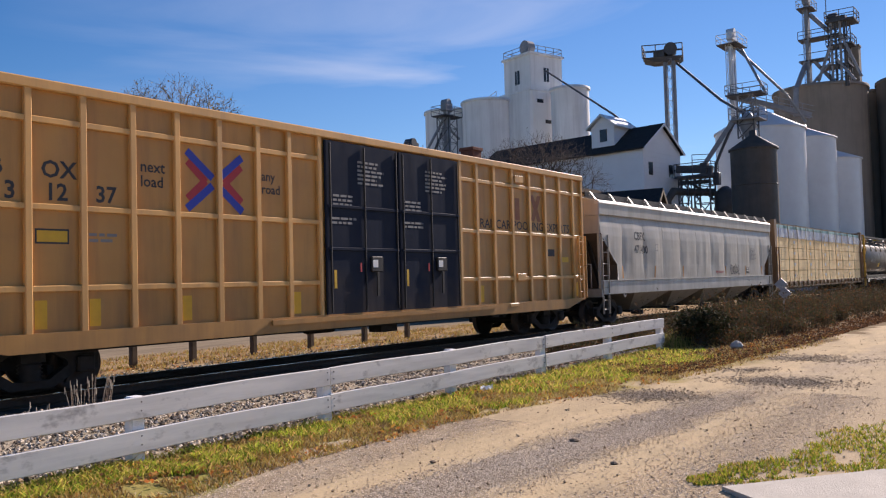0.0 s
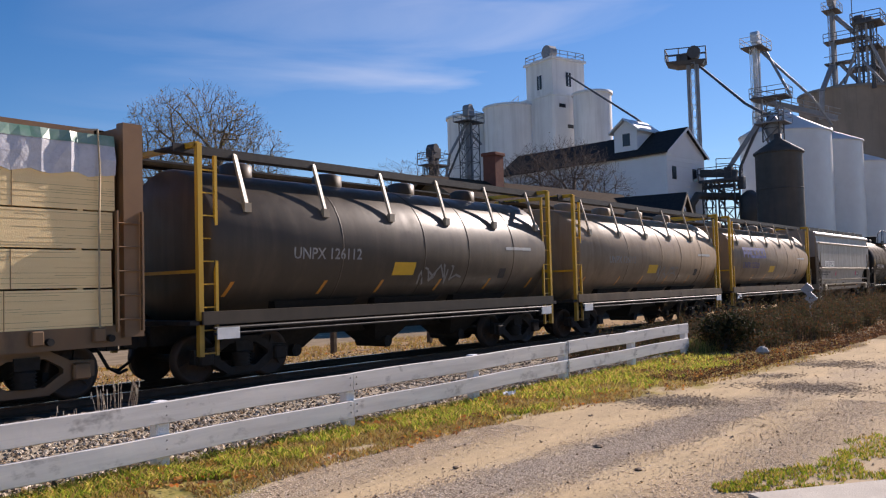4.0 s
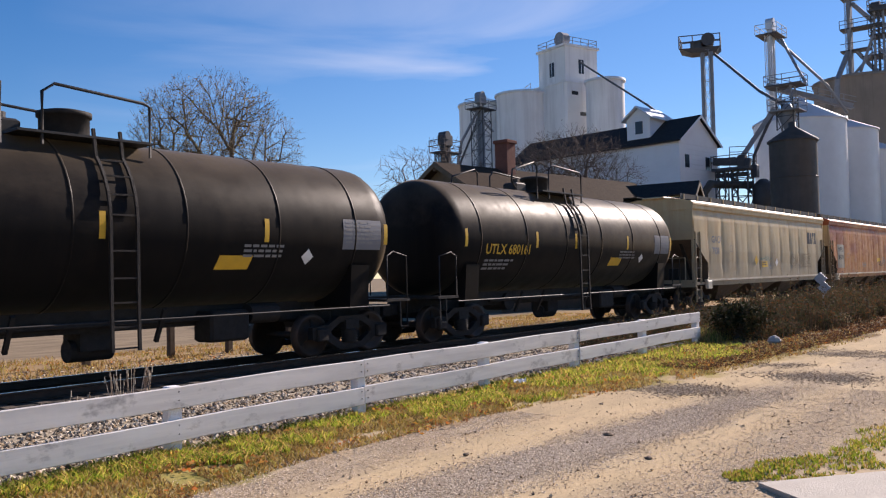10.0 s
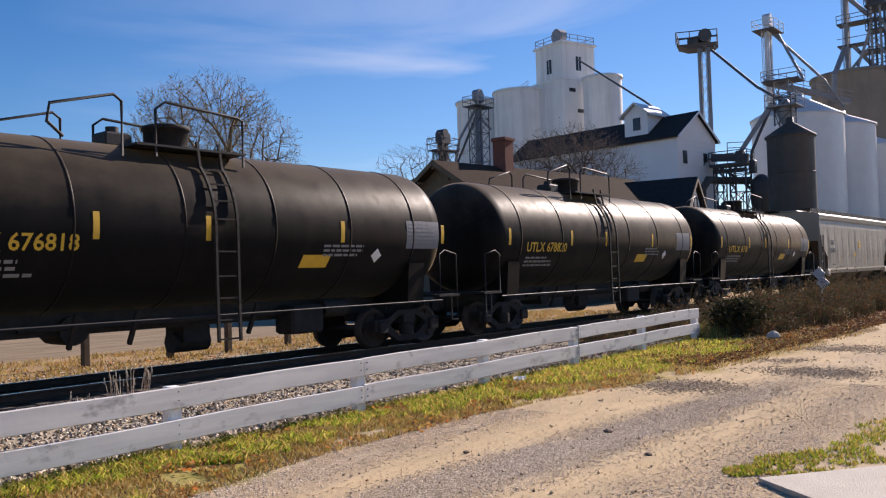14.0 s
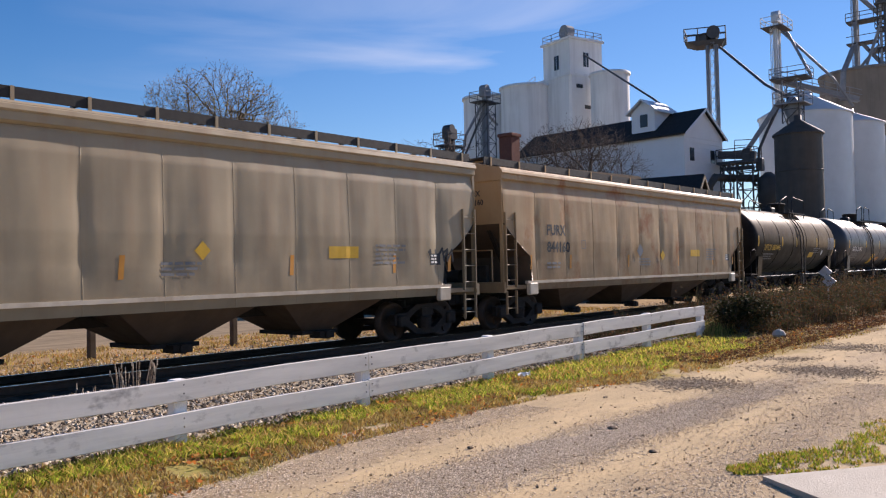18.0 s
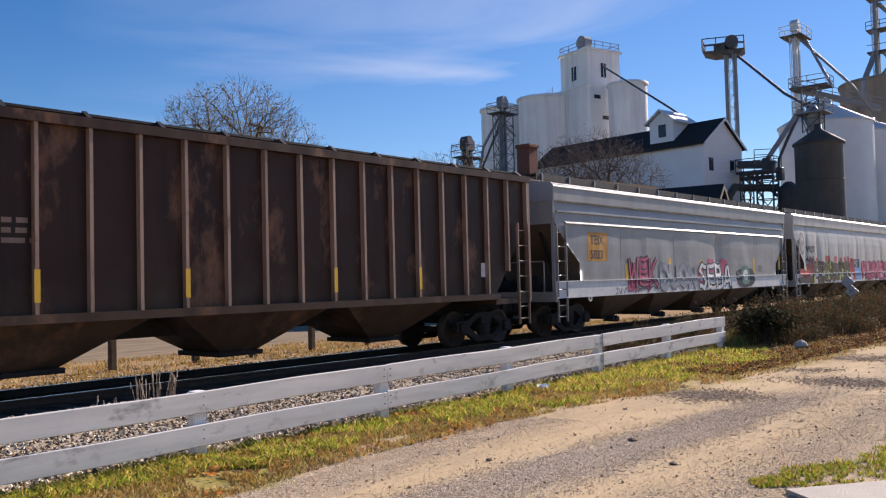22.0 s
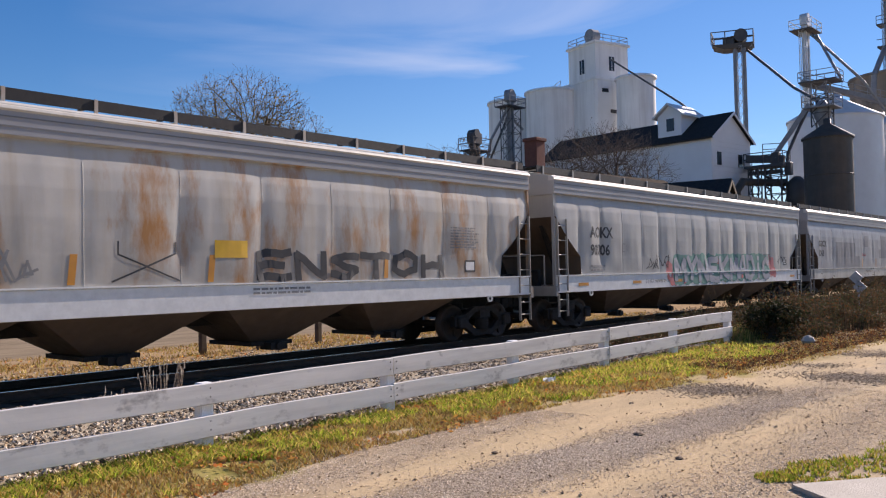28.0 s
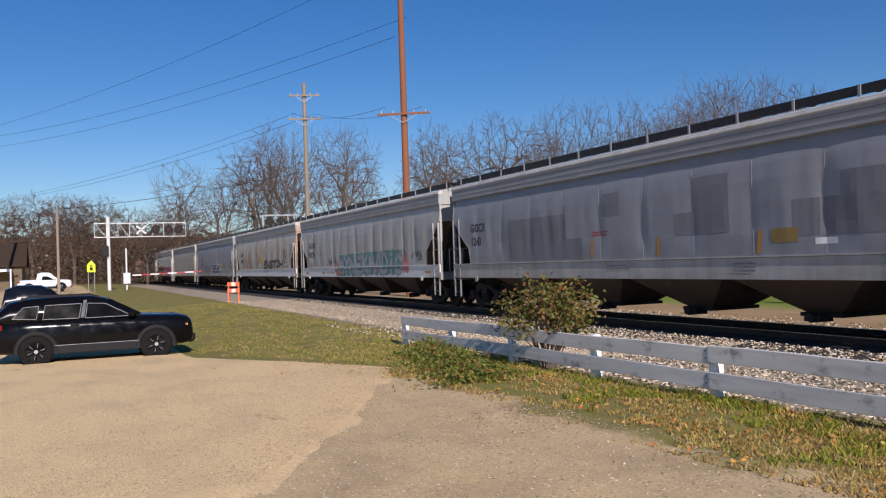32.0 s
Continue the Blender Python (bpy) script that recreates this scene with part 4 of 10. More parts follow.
# ---- pressure hopper with a round body ----
def pressure_hopper(lo, hi, label, seed, logo=False, paint=None):
    paint = paint or M_PDTAN
    car, half = start_car("pressure_hopper", label, lo, hi)
    a, R, zc = half - 0.95, 1.52, 2.62
    n = 44
    sec = [(-a, 0.02), (-a - 0.01, 0.6), (-a + 0.05, 0.97), (-a + 0.14, 1.0), (a - 0.14, 1.0), (a - 0.05, 0.97), (a + 0.01, 0.6), (a, 0.02)]
    part("tank", Mesher().loft([[(x, -R * r * math.sin(2 * math.pi * i / n), zc + R * r * math.cos(2 * math.pi * i / n)) for i in range(n)] for x, r in sec], smooth=True), paint, car)

    def side(z):
        return math.sqrt(max(0.05, R * R - (z - zc) ** 2))

    for x in (-0.42, 0.05, 0.35, 0.7):
        part("weld_band", Mesher().loft([[(x * a + k, -(R + d) * math.sin(2 * math.pi * j / n), zc + (R + d) * math.cos(2 * math.pi * j / n)) for j in range(n)] for k, d in ((-0.02, -0.004), (-0.012, 0.008), (0.012, 0.008), (0.02, -0.004))], caps=False, smooth=True), paint, car)
    zt = zc + R
    for y in (-1, 1):
        part("running_board", Mesher().box(-a - 0.5, a + 0.5, min(y * 0.5, y * 1.1), max(y * 0.5, y * 1.1), zt + 0.22, zt + 0.26).box(-a - 0.5, a + 0.5, y * 1.1 - 0.02, y * 1.1 + 0.02, zt + 0.16, zt + 0.32), M_GRATE, car, "dark steel roof walkway")
        for x in np.linspace(-0.85, 0.92, 6):
            part("walkway_strut", Mesher().beam((x * a, y * 1.1, zt + 0.25), (x * a + 0.06, y * 1.38, zt - 0.78), 0.1, 0.05).box(x * a - 0.02, x * a + 0.14, y * 1.38 - 0.05, y * 1.38 + 0.05, zt - 0.9, zt - 0.72), M_BUFF if y < 0 else M_GRATE, car, "pale steel strut that carries the walkway")
    for x in (-0.7, -0.25, 0.2, 0.65):
        part("hatch", Mesher().spin([(0.35, zt - 0.05), (0.35, zt + 0.22), (0.2, zt + 0.28), (0.02, zt + 0.28)], 14, (x * a, 0)), paint, car)
    for y in (-1, 1):
        part("side_sill", Mesher().box(-a - 0.2, a + 0.2, min(y * 1.3, y * 1.55), max(y * 1.3, y * 1.55), 1.12, 1.36), paint, car)
        part("air_pipe", Mesher().cyl((-a, y * 1.58, 1.05), (a, y * 1.58, 1.05), 0.035, n=6).cyl((-a, y * 1.58, 0.95), (a, y * 1.58, 0.95), 0.03, n=6), M_GRATE, car)
    for s in (-1, 1):
        part("end_platform", Mesher().box(min(s * (a - 0.3), s * (half - 0.5)), max(s * (a - 0.3), s * (half - 0.5)), -1.5, 1.5, 1.12, 1.2), M_UNDER, car)
        for y in (-1, 1):
            fr = Mesher().box(s * (a + 0.2) - 0.05, s * (a + 0.2) + 0.05, y * 1.45 - 0.05, y * 1.45 + 0.05, 0.55, zt + 0.3)
            for z in np.arange(0.6, zt, 0.42):
                fr.beam((s * (a + 0.2), y * 1.45, z), (s * (a - 0.14), y * 1.45, z), 0.025)
            fr.box(s * (a - 0.16) - 0.03, s * (a - 0.16) + 0.03, y * 1.45 - 0.03, y * 1.45 + 0.03, 0.55, zt + 0.1)
            part("end_ladder_frame", fr, M_ENDYEL, car, "yellow steel end ladder")
        part("end_crossbar", Mesher().beam((s * (a + 0.2), -1.45, zt + 0.28), (s * (a + 0.2), 1.45, zt + 0.28), 0.1).beam((s * (a + 0.2), -1.4, 2.1), (s * (a + 0.2), 1.4, 2.1), 0.06), M_ENDYEL, car, "yellow steel crossbar")
        part("placard_plate", Mesher().box(s * (a - 0.3) - 0.25, s * (a - 0.3) + 0.25, -1.62, -1.59, 0.85, 1.06), M_WHITE, car, "white number plate on the sill")
    for x in (-0.5, 0.0, 0.5):
        b = part("hopper_cone", Mesher().hexa([(x * a - 0.3, -0.35, 0.45), (x * a + 0.3, -0.35, 0.45), (x * a + 0.3, 0.35, 0.45), (x * a - 0.3, 0.35, 0.45)], [(x * a - 1.2, -1.2, 1.5), (x * a + 1.2, -1.2, 1.5), (x * a + 1.2, 1.2, 1.5), (x * a - 1.2, 1.2, 1.5)]), M_UNDER, car)
        part("outlet", Mesher().cyl((x * a, -0.5, 0.42), (x * a, 0.5, 0.42), 0.14, n=10), M_UNDER, b)
    part("centre_sill", Mesher().box(-half + 0.5, half - 0.5, -0.25, 0.25, 0.72, 1.1), M_UNDER, car)
    if logo:
        logo_letters(car, -a * 0.771, 2.72, 0.36, M_PALEBLUE, side)
        marking(car, "reporting_mark", "UNPX 127320", -a * 0.781, 2.2, 0.27, M_PALEBLUE, side, 0.006)
    else:
        marking(car, "reporting_mark", "UNPX 126112", -a * 0.66, 2.35, 0.24, M_FADED, side, 0.004)
        tag(car, 0.2, 1.6, 1.75, 2.25, M_FADED, side, seed, 0.05)
    patch(car, "yellow_placard", -a * 0.139, -a * 0.139 + 0.76, 2.0, 2.3, M_YELLOW, side, "yellow information panel", 0.01, 0.03)
    patch(car, "data_panel", a * 0.635, a * 0.846, 2.66, 2.74, M_LGREY, side)
    patch(car, "black_square", a * 0.595, a * 0.595 + 0.3, 1.9, 2.16, M_DARKTEXT, side)
    for x in (-0.92, -0.507, -0.204, 0.157, 0.516, 0.868):
        patch(car, "reflector", x * a, x * a + 0.09, 1.62, 1.9, M_ORANGE, side, "slanted orange strip", 0.01, 0.1)
    running_gear(car, half, 2.0)
    return car


def logo_letters(car, x, z, h, material, side):
    """A company's name, drawn as plain blocks."""
    m = Mesher()
    w, g, t = 0.36, 0.525, 0.13
    for i in range(6):
        x0 = x + i * g
        for k, (a, b) in enumerate((((x0, z), (x0, z + h)), ((x0, z + h), (x0 + w, z + h)), ((x0 + w, z + h), (x0 + w, z + h * (0.0 if i % 2 else 0.5))), ((x0, z + h * (0.0 if i > 1 else 0.45)), (x0 + w, z + h * (0.0 if i > 1 else 0.45))))):
            stroke(m, [(a[0] + 0.06, a[1]), (b[0] + 0.06, b[1])], t, side, 0.01 + 0.001 * k)
    return part("company_mark", m, material, car, "row of faded blue block shapes")


# ---- open-top hopper with outside ribs ----
def ribbed_hopper(lo, hi, label):
    car, half = start_car("ribbed_hopper", label, lo, hi)
    a, top, zs = half - 0.62, 4.25, 1.3
    cut = 3.0

    def reach(z):
        return a if z >= cut else a - 0.1 - (cut - z) * 0.75

    zz = [zs, 1.7, 2.2, 2.6, cut - 0.001, cut, 3.6, top]
    body = Mesher()
    for sgn in (-1, 1):
        body.loft([[(-reach(z), sgn * 1.46, z), (reach(z), sgn * 1.46, z)] for z in zz], closed=False, caps=False)
    for s in (-1, 1):
        body.loft([[(s * reach(z), -1.46, z), (s * reach(z), 1.46, z)] for z in zz], closed=False, caps=False)
    body.add([(-a, -1.46, top), (a, -1.46, top), (a, 1.46, top), (-a, 1.46, top)], [(0, 1, 2, 3)])
    part("body", body, M_BROWN, car)
    n = 21
    for i in range(n):
        x = -a + 0.08 + (2 * a - 0.16) * i / (n - 1)
        z0 = zs
        if abs(x) > reach(zs):
            z0 = cut - (a - 0.1 - abs(x)) / 0.75 if abs(x) < a - 0.1 else cut
        for y in (-1, 1):
            part("rib", Mesher().box(x - 0.03, x + 0.03, min(y * 1.46, y * 1.58), max(y * 1.46, y * 1.58), z0, top - 0.02), M_BROWNRIB, car, "worn vertical side rib in a sunlit tone")
    for y in (-1, 1):
        part("top_rail", Mesher().box(-a - 0.04, a + 0.04, min(y * 1.42, y * 1.62), max(y * 1.42, y * 1.62), top - 0.02, top + 0.14), M_BROWN, car)
        part("side_sill", Mesher().box(-reach(zs), reach(zs), min(y * 1.44, y * 1.6), max(y * 1.44, y * 1.6), zs - 0.12, zs + 0.02), M_BROWN, car)
        part("running_board", Mesher().box(-a - 0.2, a + 0.2, min(y * 0.6, y * 1.15), max(y * 0.6, y * 1.15), top + 0.26, top + 0.3), M_GRATE, car)
    for i in range(14):
        part("walkway_bracket", Mesher().beam((-a + 2 * a * i / 13, -1.45, top + 0.1), (-a + 2 * a * i / 13, -1.15, top + 0.32), 0.08, 0.03), M_GRATE, car)
    for s in (-1, 1):
        part("end_sill", Mesher().box(min(s * (a - 1.5), s * a), max(s * (a - 1.5), s * a), -1.55, 1.55, 1.05, 1.2), M_BROWN, car)
        for y in (-1, 1):
            part("ladder", ME_LADDER_LONG, M_BROWNRIB, car, "", pose(s * (a - 0.3), y * 1.56, 1.15))
            part("step", ME_STEP, M_BROWNRIB, car, "", pose(s * (a - 0.3), y * 1.56, 0.5))
            part("corner_post", Mesher().box(s * a - 0.05, s * a + 0.05, y * 1.5 - 0.06, y * 1.5 + 0.06, 1.1, top), M_BROWNRIB, car)
    span = 2 * (half - 3.3)
    for i in range(3):
        x = -span / 2 + span * (i + 0.5) / 3
        b = part("hopper_bay", Mesher().hexa([(x - 0.42, -0.62, 0.42), (x + 0.42, -0.62, 0.42), (x + 0.42, 0.62, 0.42), (x - 0.42, 0.62, 0.42)], [(x - span / 6.2, -1.45, zs), (x + span / 6.2, -1.45, zs), (x + span / 6.2, 1.45, zs), (x - span / 6.2, 1.45, zs)]), M_BROWN, car)
        part("outlet_gate", Mesher().box(x - 0.5, x + 0.5, -0.72, 0.72, 0.33, 0.42), M_UNDER, b)
    part("centre_sill", Mesher().box(-half + 0.5, half - 0.5, -0.2, 0.2, 0.78, 1.12), M_UNDER, car)

    def side(z):
        return 1.46
    bars(car, "reporting_mark", -a * 0.55, 2.7, 0.5, 3, 0.08, M_BROWNRIB, side, 4, "worn pale lettering, not readable")
    for x in (-0.45, -0.15, 0.17, 0.48):
        i = round((x * a + a - 0.08) / (2 * a - 0.16) * (n - 1))
        xx = -a + 0.08 + (2 * a - 0.16) * i / (n - 1)
        patch(car, "reflector", xx - 0.045, xx + 0.045, 1.5, 2.0, M_YELLOW, lambda z: 1.58, "yellow strip on a rib")
    patch(car, "white_patch", a * 0.77, a * 0.77 + 0.25, 1.75, 2.1, M_WHITE, side)
    running_gear(car, half, 2.0)
    return car


# ---- boxcar ----
def boxcar(lo, hi):
    car, half = start_car("boxcar", "ochre-yellow high boxcar with dark navy double doors", lo, hi)
    a, top, zs, Y = half - 0.55, 4.98, 0.98, 1.46
    body = Mesher().loft([[(x, -Y, zs), (x, -Y, top), (x, -0.9, top + 0.14), (x, 0.9, top + 0.14), (x, Y, top), (x, Y, zs)] for x in (-a, a)])
    part("body", body, M_BOX, car)
    for y in (-1, 1):
        part("roof_rail", Mesher().soft(-a - 0.02, a + 0.02, min(y * 1.42, y * 1.57), max(y * 1.42, y * 1.57), top - 0.12, top + 0.05, 0.02), M_BOXRIB, car)
        part("side_sill", Mesher().hexa([(-a + 1.2, min(y * 1.4, y * 1.56), zs - 0.24), (a - 1.2, min(y * 1.4, y * 1.56), zs - 0.24), (a - 1.2, max(y * 1.4, y * 1.56), zs - 0.24), (-a + 1.2, max(y * 1.4, y * 1.56), zs - 0.24)], [(-a, min(y * 1.4, y * 1.56), zs + 0.06), (a, min(y * 1.4, y * 1.56), zs + 0.06), (a, max(y * 1.4, y * 1.56), zs + 0.06), (-a, max(y * 1.4, y * 1.56), zs + 0.06)]), M_BOX, car)

    def side(z):
        return Y
    door0, door1 = -1.95, 2.95
    xs = [-a + 0.06, -9.31, -8.39, -7.48, -6.57, -5.68, -4.74, -3.8, -2.97, -2.1, 3.05, 3.83, 4.68, 5.63, 6.58, 7.49, 8.38, 9.25, a - 0.06]
    for x in xs:
        part("side_post", Mesher().soft(x - 0.06, x + 0.06, -Y - 0.085, -Y + 0.01, zs, top - 0.1, 0.015), M_BOXRIB, car)
    for z in (1.68, 2.97, 4.34):
        for p, q in zip(xs[:-1], xs[1:]):
            if q - p < 2.5:
                part("side_rib", Mesher().soft(p + 0.05, q - 0.05, -Y - 0.07, -Y + 0.01, z, z + 0.1, 0.012), M_BOXRIB, car)
    for s in (0, 1):
        x0 = door0 + s * 2.47
        d = part("door", Mesher().soft(x0, x0 + 2.42, -Y - 0.1, -Y - 0.02, 1.02, top - 0.15, 0.02), M_DOOR, car, "dark navy sliding door")
        for k in (0.1, 1.2, 2.32):
            part("locking_rod", Mesher().cyl((x0 + k, -Y - 0.13, 1.08), (x0 + k, -Y - 0.13, top - 0.22), 0.022, n=6), M_GRATE, d)
        for z in (2.42, 3.35):
            part("door_rib", Mesher().soft(x0 + 0.03, x0 + 2.39, -Y - 0.14, -Y - 0.09, z, z + 0.07, 0.01), M_DOOR, d)
        part("door_gear", Mesher().soft(x0 + 1.35, x0 + 1.75, -Y - 0.18, -Y - 0.1, 1.95, 2.3, 0.02).box(x0 + 1.5, x0 + 1.58, -Y - 0.2, -Y - 0.17, 1.4, 1.95), M_GRATE, d, "door lock gear")
        part("gear_tag", Mesher().box(x0 + 1.38, x0 + 1.55, -Y - 0.185, -Y - 0.18, 2.05, 2.22), M_WHITE, d, "small white tag")
        part("gear_tag", Mesher().box(x0 + 0.95, x0 + 1.0, -Y - 0.185, -Y - 0.18, 1.95, 2.15), M_RED, d, "small red tag")
        bars(car, "door_print", x0 + 1.0, 4.4, 0.9, 6, 0.05, M_FADED, lambda z: Y + 0.1, 3 + s, "small pale print on the door")
        bars(car, "door_print", x0 + 0.2, 3.6, 0.8, 3, 0.05, M_FADED, lambda z: Y + 0.1, 13 + s)
        bars(car, "door_print", x0 + 0.15, 3.1, 0.8, 2, 0.05, M_FADED, lambda z: Y + 0.1, 23 + s)
        patch(car, "reflector", x0 + 0.2, x0 + 0.28, 1.6, 2.0, M_YELLOW, lambda z: Y + 0.1)
    part("door_track", Mesher().box(door0 - 1.6, door1 + 1.6, -Y - 0.15, -Y, 0.9, 1.0), M_BOX, car)
    # lettering between the posts
    def cell(i):
        return xs[i] + 0.12
    marking(car, "reporting_mark", "RB", -9.2, 3.5, 0.28, M_DARKTEXT, side, 0.008)
    marking(car, "reporting_mark", "OX", -8.16, 3.5, 0.28, M_DARKTEXT, side, 0.008)
    marking(car, "car_number", "3", -8.74, 3.13, 0.28, M_DARKTEXT, side, 0.008)
    marking(car, "car_number", "12", -8.1, 3.14, 0.28, M_DARKTEXT, side, 0.008)
    marking(car, "car_number", "37", -7.24, 3.15, 0.28, M_DARKTEXT, side, 0.008)
    marking(car, "slogan", "next", -6.4, 3.74, 0.2, M_DARKTEXT, side, 0.004)
    marking(car, "slogan", "load", -6.4, 3.48, 0.2, M_DARKTEXT, side, 0.004)
    marking(car, "slogan", "any", -3.67, 3.8, 0.19, M_DARKTEXT, side, 0.004)
    marking(car, "slogan", "road", -3.67, 3.54, 0.19, M_DARKTEXT, side, 0.004)
    cx, cz = -4.76, 3.67
    for col, shift in ((M_BLUE, 0.0), (M_RED, 0.17)):
        for s in (-1, 1):
            m = Mesher()
            for u in (-1, 1):
                stroke(m, [(cx - 0.04 + s * (0.6 - shift * 0.1), cz + u * (0.5 - shift * 1.1)), (cx - 0.04 + s * (0.1 + shift * 0.9), cz + u * (0.1 if shift == 0 else 0.02))], 0.15, side, 0.012 + (0.003 if col is M_BLUE else 0) + 0.001 * u)
            part("cross_emblem", m, col, car, "crossed blue and red bands")
    patch(car, "yellow_label", -8.26, -7.7, 2.44, 2.68, M_DARKTEXT, side)
    patch(car, "yellow_label", -8.23, -7.73, 2.47, 2.65, M_YELLOW, side, "black-edged yellow label", 0.012)
    bars(car, "small_print", cell(3), 2.58, 0.6, 2, 0.05, M_FADED, side, 9)
    for i in (2, 3, 5, 8, 11, 17):
        patch(car, "reflector", cell(i), cell(i) + 0.2, 1.1, 1.55, M_YELLOW, side, "faded yellow strip")
    marking(car, "slogan", "RAILCAR POOLING EXPERTS", 4.02, 3.14, 0.26, M_DARKTEXT, lambda z: Y + 0.0, 0.003, stretch=1.1)
    for x0, x1, z0, z1, slant in ((5.55, 5.75, 3.42, 4.2, 0.0), (5.85, 6.1, 3.42, 4.06, 0.0), (6.7, 6.92, 3.42, 4.2, 0.42), (7.1, 7.32, 3.42, 4.2, -0.42)):
        patch(car, "company_mark", x0, x1, z0, z1, M_PLUM, side, "faded plum block of an emblem", 0.012 if slant >= 0 else 0.016, slant)
    for x, z in ((5.72, 4.5), (5.75, 1.66), (5.3, 0.92)):
        part("placard_board", Mesher().soft(x, x + 0.46, -Y - 0.12, -Y - 0.06, z, z + (0.2 if z > 1 else 0.1), 0.01), M_BOXRIB, car, "pale steel placard board")
    patch(car, "data_plate", xs[15] + 0.15, xs[15] + 0.6, 2.38, 2.6, M_DARKTEXT, side)
    patch(car, "yellow_label", xs[16] + 0.15, xs[16] + 0.6, 2.2, 2.36, M_YELLOW, side)
    for s in (-1, 1):
        for y in (-1, 1):
            part("ladder", ME_LADDER_LONG, M_BOXRIB, car, "", pose(s * (a - 0.3), y * (Y + 0.16), 1.05))
        part("end_rib", Mesher().soft(s * a - 0.05, s * a + 0.05, -1.3, 1.3, 2.0, 2.12, 0.02).soft(s * a - 0.05, s * a + 0.05, -1.3, 1.3, 3.3, 3.42, 0.02), M_BOX, car)
    part("centre_sill", Mesher().box(-half + 0.5, half - 0.5, -0.3, 0.3, 0.72, 1.0), M_UNDER, car)
    part("brake_gear", Mesher().cyl((-1.5, -0.4, 0.75), (-0.7, -0.4, 0.75), 0.18, n=12).box(0.5, 1.1, -0.9, -0.5, 0.5, 0.85).cyl((-a + 1, -0.9, 0.7), (a - 1, -0.9, 0.7), 0.04, n=6), M_UNDER, car)
    running_gear(car, half, 2.35)
    return car


